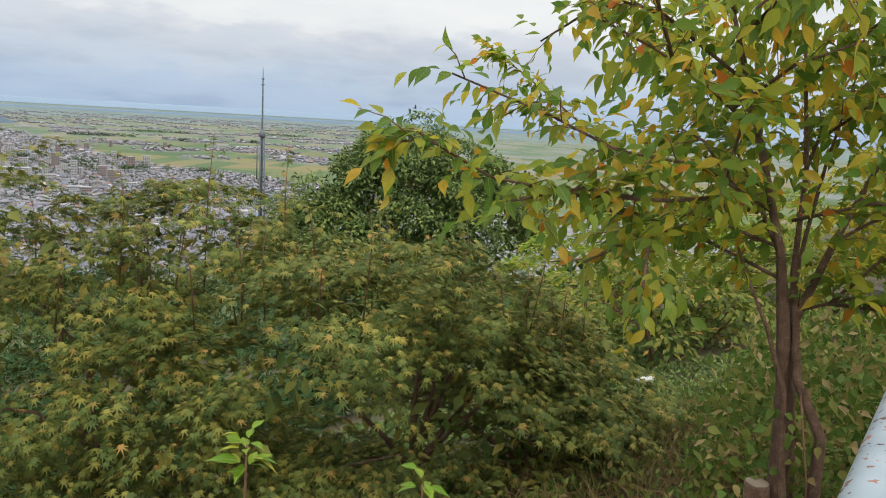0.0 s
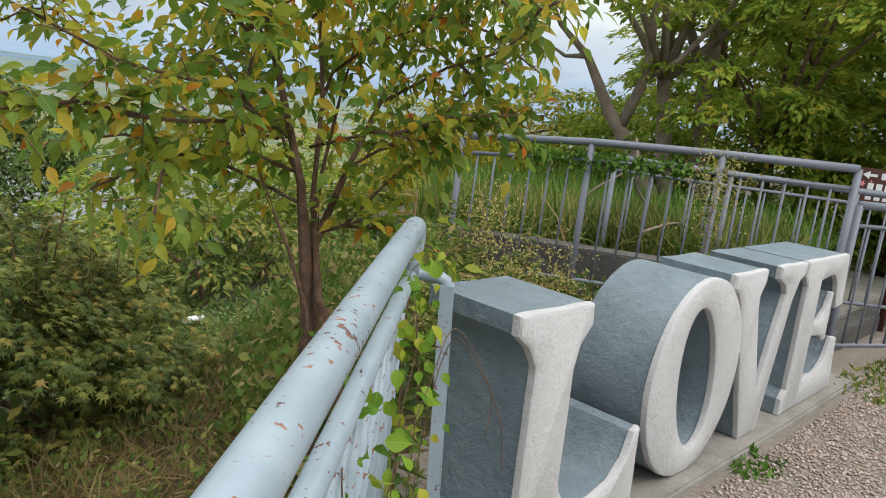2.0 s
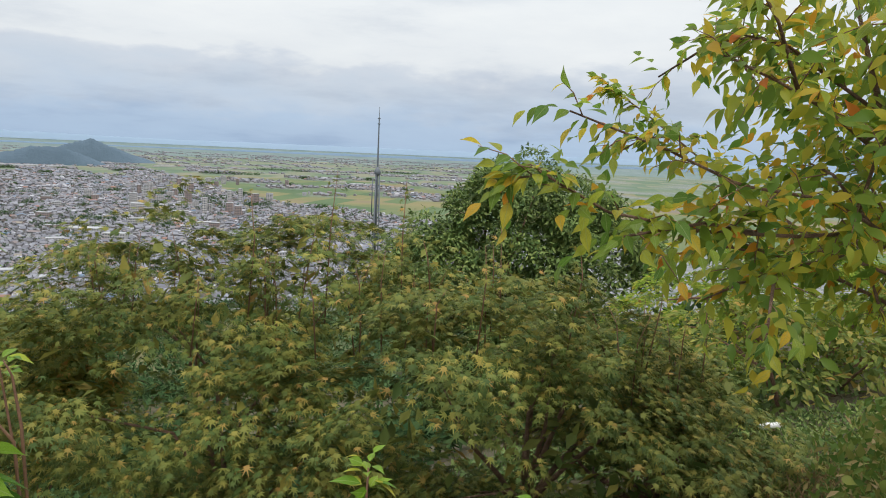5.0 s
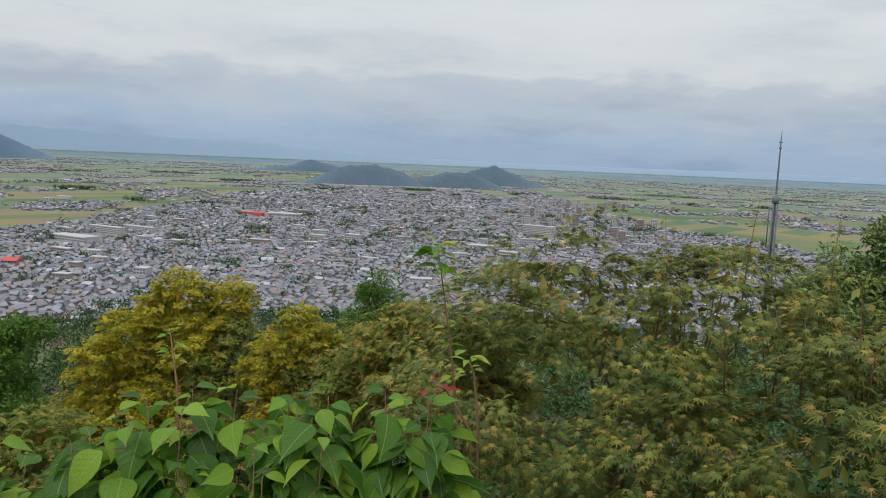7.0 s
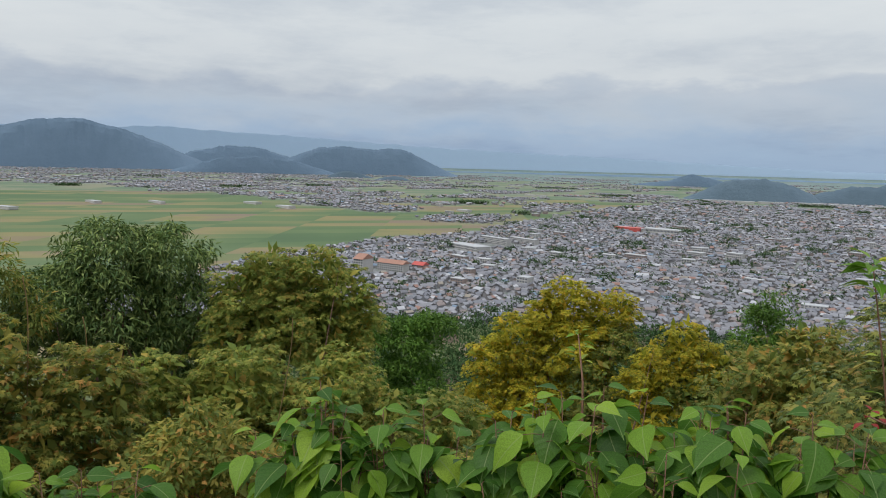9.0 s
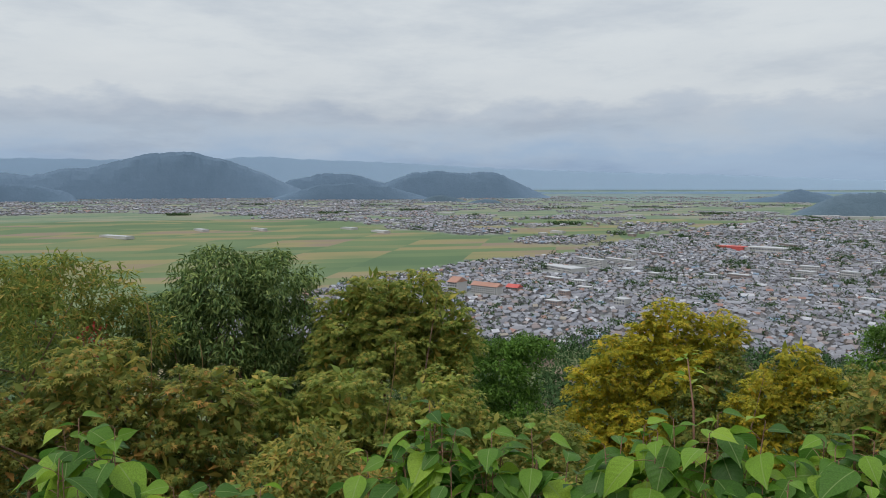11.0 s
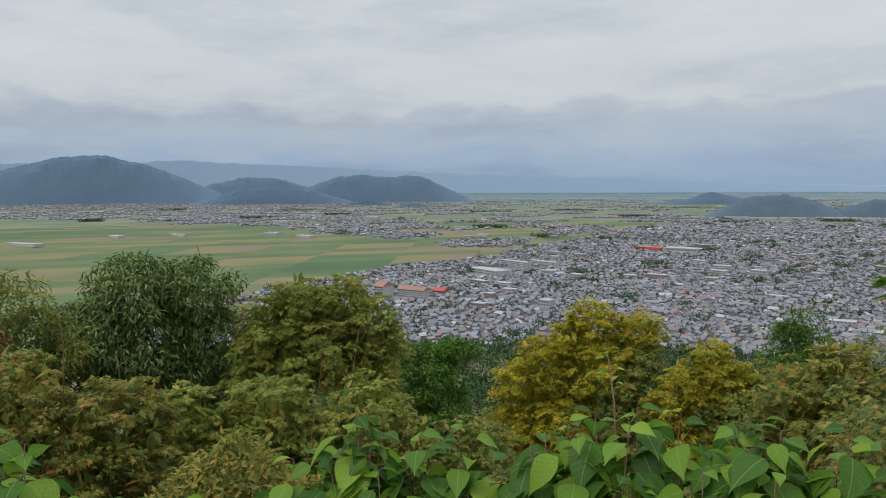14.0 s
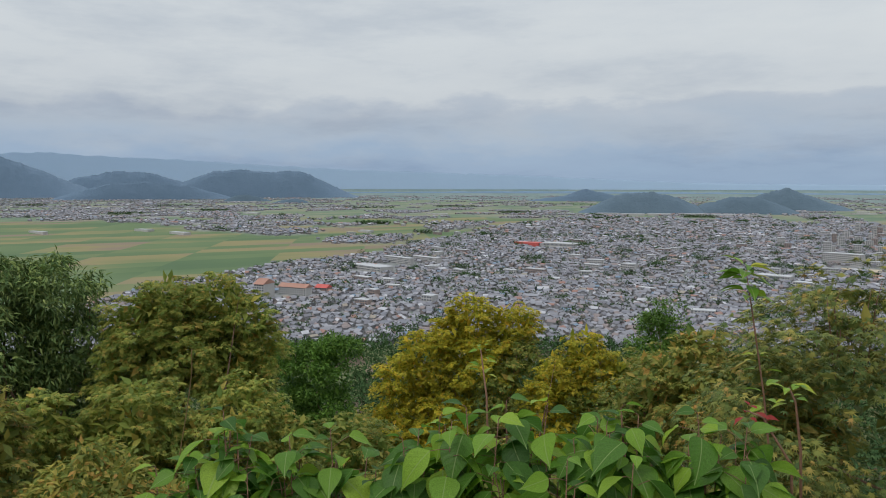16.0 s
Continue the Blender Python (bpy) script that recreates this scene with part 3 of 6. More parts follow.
def build_ground():
    radii = np.concatenate([np.arange(0.4, 9, 0.4), np.geomspace(9, 520, 40), np.geomspace(560, 1500, 40), np.geomspace(1560, 36000, 64)])
    azs = np.linspace(0, 360, 541)[:-1]
    A, Rr = np.meshgrid(azs, radii)
    rd = drawn_in(Rr)
    X, Y = rd * np.cos(np.radians(A)), rd * np.sin(np.radians(A))
    plain = 1.5 - DROP * rd / Rr
    Z = np.where(Rr < 530, np.maximum(ground_z(X, Y), -170), plain)
    n = len(azs)
    verts = np.concatenate([[[0, 0, float(ground_z(0.0, 0.0))]], np.stack([X, Y, Z], -1).reshape(-1, 3)])
    faces, idx = [], []
    for k in range(n):
        faces.append((0, 1 + k, 1 + (k + 1) % n))
        idx.append(0)
    for i in range(len(radii) - 1):
        for k in range(n):
            j = (k + 1) % n
            faces.append((1 + i * n + k, 1 + (i + 1) * n + k, 1 + (i + 1) * n + j, 1 + i * n + j))
            # outer rings switch to the two haze-tinted materials
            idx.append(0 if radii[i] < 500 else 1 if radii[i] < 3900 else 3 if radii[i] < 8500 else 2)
    me = mesh_of("ground", verts, faces, [M_SOIL, M_FIELDS, M_HAZE_PLAIN, M_HAZE_FIELDS], idx, smooth=True)
    true = np.concatenate([[[0, 0]], np.stack([Rr * np.cos(np.radians(A)), Rr * np.sin(np.radians(A))], -1).reshape(-1, 2)]) / 1000
    loops = np.empty(len(me.loops), np.int32)
    me.loops.foreach_get("vertex_index", loops)
    me.uv_layers.new(name="metres").data.foreach_set("uv", true[loops].ravel())
    share = np.concatenate([[0], town_share(np.where(A > 270, A - 360, A), Rr).ravel()])
    me.attributes.new("town", "FLOAT", "POINT").data.foreach_set("value", share)
    tagged(new("ground", me), "wooded hillside falling to a plain of fields", "ground", kind="structure")


build_ground()

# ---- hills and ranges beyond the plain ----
# the woods' blue is distance haze painted into the colour, less on near hills
M_HAZE_HILL = noise_mat("haze_tinted_wooded_hill", [(0.3, (0.10, 0.155, 0.22)), (0.7, (0.125, 0.185, 0.255))], 0.012, 0.95, bump=0.4, bump_scale=0.09, dist=8)
M_HAZE_HILL_NEAR = noise_mat("haze_tinted_wooded_near_hill", [(0.3, (0.085, 0.13, 0.17)), (0.7, (0.11, 0.16, 0.205))], 0.02, 0.95, bump=0.4, bump_scale=0.12, dist=8)
# range base colours carry the air's haze, palest for the farthest
M_HAZE_RANGE = noise_mat("haze_tinted_range", [(0.3, (0.24, 0.34, 0.47)), (0.7, (0.26, 0.36, 0.49))], 0.004, 1.0, bump=0.2, bump_scale=0.01, dist=20)
M_HAZE_RANGE_PALE = noise_mat("haze_tinted_farthest_range", [(0.3, (0.39, 0.51, 0.66)), (0.7, (0.41, 0.53, 0.68))], 0.004, 1.0, bump=0.1, bump_scale=0.01, dist=20)


def hill(name, label, true_r, crest, mat, deep=260.0, rough=0.05, seed=0):
    """A wooded ridge: crest gives its height in degrees by bearing; both slopes are modelled."""
    n, m = 420, 13
    at, height = zip(*crest)
    dist, base = float(drawn_in(np.array(true_r))), -math.degrees(math.atan(DROP / true_r)) - 0.14
    deep *= 0.42
    azs = np.linspace(at[0], at[-1], n)
    el = np.interp(azs, at, height)
    el = np.convolve(np.pad(el, 9, mode="edge"), np.hanning(21)[1:-1] / np.hanning(21).sum(), mode="valid")
    rng = np.random.default_rng(seed)
    wob = sum(np.sin(azs * f + rng.uniform(0, 6)) / f for f in (2.3, 3.7, 7.1, 13.3)) * rough
    fine = np.array([0.06 * noise.noise((a * 1.9, seed, 3)) + 0.05 * noise.noise((a * 6.0, seed, 5)) + 0.02 * noise.noise((a * 17.0, seed, 7)) for a in azs])
    tops = fine * np.clip(el - base, 0, 1)
    el = el + wob * np.clip(el - base, 0, 1)
    fall = np.clip(np.minimum(np.arange(n), np.arange(n)[::-1]) / 14, 0, 1)
    el = base + (el - base) * fall
    vs = []
    for j in range(m):
        q = j / (m - 1) * 2 - 1
        shape = 1 - abs(q) ** 1.35
        r = dist + q * deep
        gully = 1 + np.array([(0.10 * noise.noise((a * 0.9, q * 2.2, seed * 3.1)) + 0.05 * noise.noise((a * 2.7, q * 4.0, seed * 1.7))) * abs(q) * (1 - abs(q)) * 4 for a in azs])
        for a, e, g, f in zip(azs, el, gully, tops):
            e = e + f * shape ** 7
            zz = 1.5 + dist * (math.tan(radians(base)) + (math.tan(radians(e)) - math.tan(radians(base))) * shape * (g if 0 < j < m - 1 and j != m // 2 else 1))
            vs.append((r * math.cos(radians(a)), r * math.sin(radians(a)), zz))
    fs = [(j * n + i, j * n + i + 1, (j + 1) * n + i + 1, (j + 1) * n + i) for j in range(m - 1) for i in range(n - 1)]
    return tagged(new(name, mesh_of(name, vs, fs, mat)), label, "hill", kind="structure")


hill("backdrop_range", "mountain range under low cloud, tinted pale blue as haze", 36000, [(60, 0.05), (100, 0.15), (118, 0.08), (127, 0.2), (141, 0.8), (154, 1.2), (160.5, 1.55), (167, 1.9), (172, 2.0), (174.6, 2.35), (178, 1.8), (190, 1.9), (230, 0.5)], M_HAZE_RANGE_PALE, 10, seed=5)
hill("backdrop_hill", "wooded mountain across the fields, tinted blue as haze", 12000, [(169.6, -1.0), (171.8, -0.1), (174.2, 0.95), (176.2, 1.75), (179.3, 2.5), (181.5, 2.42), (183.3, 2.05), (185.8, 1.3), (187.5, 1.25), (189.5, 0.7), (195, 1.4), (205, 0.2), (215, -1)], M_HAZE_HILL, 280, seed=1)
hill("backdrop_hill", "dark wooded knoll at the mountain's foot", 9800, [(186.4, -1.1), (187.6, -0.3), (189.5, 0.1), (193, 0.4), (199, -0.5), (204, -1.1)], M_HAZE_HILL, 120, seed=9)
hill("backdrop_hill", "rounded wooded hill behind the ridge", 12800, [(163.5, -0.9), (165.1, 0.2), (167.2, 0.82), (169.3, 1.0), (172.2, 0.5), (174, -0.5)], M_HAZE_HILL, 170, seed=10)
hill("backdrop_hill", "long wooded ridge with a flat crest", 11000, [(151.6, -1.1), (153, -0.68), (154.7, 0.15), (156.9, 1.12), (159, 0.96), (160.8, 1.14), (162.9, 1.06), (165.5, 0.1), (167.5, -1.0)], M_HAZE_HILL, 160, seed=2)
hill("backdrop_hill", "low wooded spur before the mountain", 9600, [(161.4, -1.1), (162.1, -0.8), (165, 0.0), (167.6, 0.25), (170.1, 0.12), (172.2, -0.5), (174, -1.05)], M_HAZE_HILL, 85, seed=3)
hill("backdrop_hill", "small dark wooded hillock on the plain", 8200, [(158.6, -1.25), (160, -0.85), (160.9, -0.65), (161.8, -0.85), (162.6, -1.25)], M_HAZE_HILL_NEAR, 40, seed=13)
hill("backdrop_hill", "small dark wooded hillock on the plain", 7400, [(155.8, -1.4), (156.6, -1.1), (157.4, -1.0), (158.4, -1.15), (159.2, -1.4)], M_HAZE_HILL_NEAR, 40, seed=14)
hill("backdrop_hill", "flat-topped wooded hill behind the town", 4900, [(126.4, -2.1), (127.3, -1.34), (128.5, -0.85), (130.5, -0.43), (132.9, -0.65), (134.6, -1.5), (136, -2.1)], M_HAZE_HILL_NEAR, 110, seed=4)
hill("backdrop_hill", "pointed wooded hill behind the town", 5900, [(116.6, -1.8), (118.2, -1.23), (119.9, -0.67), (121.25, -0.1), (122.1, -0.33), (123.5, -0.85), (125.5, -1.8)], M_HAZE_HILL_NEAR, 110, seed=8)
hill("backdrop_hill", "low wooded hill beside the pointed one", 5000, [(119.8, -2.05), (121.7, -1.3), (123.1, -0.75), (125, -0.82), (126.9, -1.33), (128, -2.05)], M_HAZE_HILL_NEAR, 80, seed=15)
hill("backdrop_hill", "far wooded hill past the town", 8500, [(131, -1.2), (133.3, -0.67), (135.1, -0.22), (136.8, -0.75), (140, -1.2)], M_HAZE_HILL, 60, seed=16)

# ---- the town on the plain ----
ROOFS = [(0, (0.15, 0.155, 0.18)), (0.24, (0.19, 0.19, 0.21)), (0.46, (0.23, 0.235, 0.26)), (0.62, (0.14, 0.14, 0.16)), (0.72, (0.25, 0.25, 0.275)), (0.80, (0.20, 0.165, 0.16)),
         (0.91, (0.38, 0.385, 0.41)), (0.94, (0.25, 0.14, 0.11)), (0.965, (0.14, 0.20, 0.27)), (0.982, (0.25, 0.22, 0.18))]
WALLS = [(0, (0.26, 0.26, 0.27)), (0.35, (0.22, 0.215, 0.22)), (0.72, (0.36, 0.36, 0.37)), (0.82, (0.22, 0.19, 0.175))]
M_ROOF, M_HWALL = tint_mat("town_roof", ROOFS, 0.7), tint_mat("town_wall", WALLS, 0.9)
M_ROOF_1, M_HWALL_1 = tint_mat("house_roof", ROOFS, 0.7, True), tint_mat("house_wall", WALLS, 0.9, True)
WALL_V = np.array([(-.5, -.5, 0), (.5, -.5, 0), (.5, .5, 0), (-.5, .5, 0), (-.5, -.5, 1), (.5, -.5, 1), (.5, .5, 1), (-.5, .5, 1), (-.5, 0, 1.42), (.5, 0, 1.42)])
WALL_F = np.array([(0, 1, 5), (0, 5, 4), (1, 2, 6), (1, 6, 5), (2, 3, 7), (2, 7, 6), (3, 0, 4), (3, 4, 7), (5, 6, 9), (7, 4, 8)])
ROOF_V = np.array([(-.56, -.62, .93), (.56, -.62, .93), (.56, 0, 1.48), (-.56, 0, 1.48), (.56, .62, .93), (-.56, .62, .93)])
ROOF_F = np.array([(0, 1, 2), (0, 2, 3), (3, 2, 4), (3, 4, 5)])


def build_town():
    rng = np.random.default_rng(21)
    az, r = [], []
    for r0, r1, step in ((800, 1400, 10.2), (1400, 2600, 13.0), (2600, 5500, 23.0), (5500, 12500, 52.0)):
        g = np.arange(-r1, r1, step)
        gx, gy = np.meshgrid(g, np.arange(0, r1, step))
        row = np.floor(gy / step)
        gx, gy = gx + rng.uniform(-.42, .42, gx.shape) * step + (row % 2) * 4, gy + rng.uniform(-.34, .34, gy.shape) * step
        gx, gy = gx + 26 * np.sin(gy / 150) + 9 * np.sin(gy / 43), gy + 22 * np.sin(gx / 170 + 1)
        c, s = math.cos(0.5), math.sin(0.5)
        x, y = (gx * c - gy * s).ravel(), (gx * s + gy * c).ravel()
        rr, aa = np.hypot(x, y), np.degrees(np.arctan2(y, x))
        aa = np.where(aa < -100, aa + 360, aa)
        ok = (rr >= r0) & (rr < r1) & (aa > 88) & (aa < 192)
        ok &= rng.uniform(size=len(rr)) < town_share(aa, rr) * np.where((gx.ravel() % 83 < 7) | (gy.ravel() % 121 < 8), 0.12, 0.95)
        # school grounds, sports field, larger lots stay open
        for ca, cr, w in ((116.5, 1760, 60), (149.4, 1600, 60), (157.6, 1170, 42), (137.5, 2120, 75), (110, 1500, 50), (151.5, 1500, 60)):
            ok &= np.hypot(x - cr * math.cos(radians(ca)), y - cr * math.sin(radians(ca))) > w
        az.append(aa[ok])
        r.append(rr[ok])
    az, r = np.concatenate(az), np.concatenate(r)
    n = len(az)
    rd = drawn_in(r)
    s = rd / r
    base = np.stack([rd * np.cos(np.radians(az)), rd * np.sin(np.radians(az)), 1.5 - DROP * s - 0.5], 1)
    spin = 0.5 + 0.35 * np.sin(r / 260 + az / 4) + rng.integers(0, 2, n) * math.pi / 2 + rng.normal(size=n) * 0.1
    big = np.where(r > 5500, 2.6, np.where(r > 2600, 1.5, 1.0)) * np.where(rng.uniform(size=n) < 0.06, 1.9, 1.0)
    dim = np.stack([rng.uniform(6.5, 10.5, n) * big, rng.uniform(5.4, 7.4, n) * big, rng.uniform(3.0, 6.2, n) * np.where(r > 2600, 1.3, 1.0)], 1) * s[:, None]
    near = np.argsort(np.hypot(r - 860, (az - 149) * 30))[:260]
    rest = np.setdiff1d(np.arange(n), near)

    def place(v, k):
        q = v[None] * dim[k][:, None, :]
        c, si = np.cos(spin[k])[:, None], np.sin(spin[k])[:, None]
        return np.stack([q[..., 0] * c - q[..., 1] * si, q[..., 0] * si + q[..., 1] * c, q[..., 2]], -1) + base[k][:, None, :]

    town = thing("town", "dense low town of grey-roofed houses on the plain", "town", at=far(140, 1300)[0], kind="stuff")
    for nm, v, f, mat in (("walls", WALL_V, WALL_F, M_HWALL), ("roofs", ROOF_V, ROOF_F, M_ROOF)):
        vs = place(v, rest).reshape(-1, 3)
        fs = (f[None] + (np.arange(len(rest)) * len(v))[:, None, None]).reshape(-1, 3)
        part(nm, fast_mesh(nm, vs, fs, mat), town, kind="stuff")
    wall_me, roof_me = fast_mesh("wall", WALL_V, WALL_F, M_HWALL_1), fast_mesh("roof", ROOF_V, ROOF_F, M_ROOF_1)
    for k in near:
        h = thing("house", "low house with a pitched tiled roof", "house", "houses of the town", base[k])
        for nm, me in (("wall", wall_me), ("roof", roof_me)):
            o = new(nm, me)
            o.parent = h
            o.matrix_basis = Matrix.Rotation(spin[k], 4, "Z") @ Matrix.Diagonal((*dim[k], 1))
    # street trees and temple groves
    k = rng.choice(n, 2200, replace=False)
    k = k[r[k] < 4500]
    cl = []
    for q, i in enumerate(k):
        m = int(rng.integers(3, 14)) if q > 70 else int(rng.integers(40, 90))
        cl.append(base[i] + rng.normal(size=(m, 3)) * np.array([6, 6, 1.5]) * s[i] * (rng.uniform(0.4, 1.5) if q > 70 else 2.2) + np.array([0, 0, 5 * s[i]]))
    cl = np.concatenate(cl)
    grove_at, grove_n = cl, len(cl)
    at = np.repeat(grove_at, 9, 0) + rng.normal(size=(grove_n * 9, 3)) * 2.0
    part("trees", scatter("trees", at, unit(len(at), rng), unit(len(at), rng) + [0, 0, 1], 3.6, LEAF_SIMPLE, M_HILLWOOD), town, kind="stuff")


build_town()
M_PALEWALL = noise_mat("pale_building", [(0.3, (0.36, 0.35, 0.335)), (0.7, (0.46, 0.45, 0.435))], 0.05, 0.9, bump=0.1)
M_BROWNWALL = noise_mat("brown_building", [(0.3, (0.22, 0.17, 0.15)), (0.7, (0.32, 0.25, 0.22))], 0.05, 0.9, bump=0.1)
M_WINDOW = noise_mat("far_window_glass", [(0.3, (0.05, 0.06, 0.08)), (0.7, (0.10, 0.12, 0.14))], 0.2, 0.2, bump=0.0)
M_ORANGE = noise_mat("orange_tile_roof", [(0.3, (0.30, 0.15, 0.11)), (0.7, (0.37, 0.21, 0.155))], 0.1, 0.8, bump=0.1)
M_RED = noise_mat("red_roof", [(0.3, (0.42, 0.07, 0.06)), (0.7, (0.50, 0.10, 0.085))], 0.1, 0.7, bump=0.1)
M_FLAT = noise_mat("light_flat_roof", [(0.3, (0.34, 0.35, 0.37)), (0.7, (0.46, 0.47, 0.48))], 0.05, 0.8, bump=0.1)
M_SAND = noise_mat("sports_ground", [(0.3, (0.38, 0.31, 0.22)), (0.7, (0.45, 0.38, 0.28))], 0.05, 0.95, bump=0.1)


def block(name, label, az, r, wide, deep, high, wall, roof, spin=0.5, storeys=0, gable=False, group=""):
    """A large building on the plain: walls, roof, and a band of windows for each storey."""
    at, s = far(az, r)
    t = thing(name, label, "building", group, at)
    m = Matrix.Translation(at) @ Matrix.Rotation(spin, 4, "Z") @ Matrix.Diagonal((s, s, s, 1))

    def put(nm, data, mat, kind=""):
        part(nm, mesh_of(nm, [m @ Vector(v) for v in data[0]], data[1], mat), t, kind=kind)

    put("wall", box_data(-wide / 2, -deep / 2, -2, wide / 2, deep / 2, high), wall)
    if gable:
        h = deep * 0.28
        v = [(-wide * .53, -deep * .58, high - .3), (wide * .53, -deep * .58, high - .3), (wide * .53, 0, high + h), (-wide * .53, 0, high + h), (wide * .53, deep * .58, high - .3), (-wide * .53, deep * .58, high - .3)]
        put("roof", (v, [(0, 1, 2, 3), (3, 2, 4, 5), (0, 5, 4, 1), (1, 4, 2), (0, 3, 5)]), roof)
    else:
        put("roof", box_data(-wide * .505, -deep * .51, high, wide * .505, deep * .51, high + 0.8), roof)
    step = high / max(storeys, 1)
    panes = []
    for i in range(storeys):
        row = []
        count = max(3, int(wide / 4))
        for k in range(count):
            x0 = -wide / 2 + (k + 0.2) * wide / count
            row.append(box_data(x0, -deep / 2 - 0.12, i * step + step * .3, x0 + wide / count * .6, deep / 2 + 0.12, i * step + step * .8))
        panes += row
    if panes:
        put("glazing", join(*panes), M_WINDOW, "stuff")
    return t


block("hotel", "cream hotel with an orange tiled roof", 157.3, 1185, 50, 18, 13, M_PALEWALL, M_ORANGE, 0.55, 4, True)
block("hotel", "cream hotel wing with an orange roof", 159.6, 1150, 18, 26, 24, M_PALEWALL, M_ORANGE, 0.55, 6, True)
block("house_large", "large house with a dark red roof", 155.2, 1200, 22, 16, 9, M_BROWNWALL, M_RED, 0.55, 2, True)
block("shop", "shop with a bright red roof", 139.4, 2150, 75, 34, 9, M_RED, M_RED, 0.4, 0)
block("store", "white flat-roofed store beside the red shop", 137.0, 2140, 105, 44, 9, M_PALEWALL, M_FLAT, 0.4, 1)
block("school", "long pale school building", 149.4, 1640, 90, 14, 14, M_PALEWALL, M_FLAT, 0.15, 4, group="school")
block("school", "long pale school building", 147.2, 1660, 80, 14, 12, M_PALEWALL, M_FLAT, 0.15, 4, group="school")
block("school", "grey school gymnasium with a flat roof", 151.5, 1520, 100, 34, 9, M_PALEWALL, M_FLAT, 0.15, 2, group="school")
block("hall", "long building with many window rows", 117.6, 1850, 82, 22, 24, M_PALEWALL, M_FLAT, 0.1, 6)
block("hall", "low pale hall with a flat roof", 121.8, 1480, 60, 26, 9, M_PALEWALL, M_FLAT, 0.2, 2)
rngb = np.random.default_rng(5)
for i in range(40):
    a_ = float(rngb.normal(115.5, 3.2))
    r_ = float(rngb.uniform(1800, 3300))
    block("apartment_tower", "mid-rise apartment block in the town centre", a_, r_, float(rngb.uniform(10, 22)), 12, float(rngb.uniform(16, 40)), M_BROWNWALL if rngb.uniform() < 0.3 else M_PALEWALL, M_FLAT, float(rngb.uniform(0.1, 0.7)), 7, group="town centre towers")
for i in range(70):
    a_ = float(rngb.uniform(108, 154))
    r_ = float(rngb.uniform(1000, 3300))
    block("office_block", "pale flat-roofed building among the houses", a_, r_, float(rngb.uniform(16, 42)), float(rngb.uniform(10, 16)), float(rngb.uniform(7, 14)), M_PALEWALL if rngb.uniform() < 0.75 else M_BROWNWALL, M_FLAT, float(rngb.uniform(0.1, 0.8)), 3, group="larger buildings of the town")
for i in range(60):
    a_ = float(rngb.uniform(100, 186))
    r_ = float(rngb.uniform(2700, 8000))
    block("warehouse", "long white-roofed warehouse on the plain", a_, r_, float(rngb.uniform(50, 150)), float(rngb.uniform(16, 34)), 7, M_PALEWALL, M_FLAT, float(rngb.uniform(0.3, 0.7)), group="warehouses")
# these tree lines take the same haze-blue base colour as the ranges
hill("backdrop_range", "low tree lines at the plain's far edge, tinted haze blue", 17000, [(60, -0.45), (100, -0.4), (120, -0.5), (140, -0.42), (152, -0.5), (205, -0.4)], M_HAZE_RANGE, 6, rough=0.1, seed=12)
for a_, r_ in ((133.5, 4500), (131.7, 4450), (129.8, 4500), (127.2, 4550), (125.3, 4500), (123.2, 4450), (160.5, 7600)):
    block("factory", "white factory hall under the hill", a_, r_, 130, 45, 11, M_PALEWALL, M_FLAT, 0.9, group="factories")
_p, _s = far(116.5, 1760)
tagged(new("sports_ground", mesh_of("sports_ground", [_p + Vector((x * 52, y * 34, 0.3)) for x, y in ((-1, -1), (1, -1), (1, 1), (-1, 1))], [(0, 1, 2, 3)], M_SAND)), "sandy school sports ground", "sports ground", kind="structure")

# groves on the plain
for i, (a_, r_, w_) in enumerate(((151.6, 5700, 190), (151.4, 3330, 75), (163, 5200, 90), (169.1, 4750, 90), (112, 4300, 160), (137.1, 6800, 330), (180.3, 4650, 62), (127, 4300, 90), (175.0, 7000, 120), (145, 6000, 160), (108, 5200, 180), (133.8, 3900, 90), (166, 6400, 150), (100, 5600, 200), (140.5, 4700, 100))):
    rg = np.random.default_rng(60 + i)
    c_, s_ = far(a_, r_)
    side = Vector((-math.sin(radians(a_)), math.cos(radians(a_)), 0))
    at = np.array([c_ + side * float(x) * w_ * s_ + Vector((0, 0, float(z) * s_)) for x, z in zip(rg.uniform(-1, 1, 500), rg.uniform(1, 13, 500))]) + rg.normal(size=(500, 3)) * [5, 5, 1]
    g_ = thing("grove", "dark grove of trees on the plain", "grove", "groves", c_)
    part("crown", scatter("crown", at, unit(500, rg), unit(500, rg) + [0, 0, 1], 9 * s_, LEAF_SIMPLE, M_HILLWOOD), g_, kind="stuff")

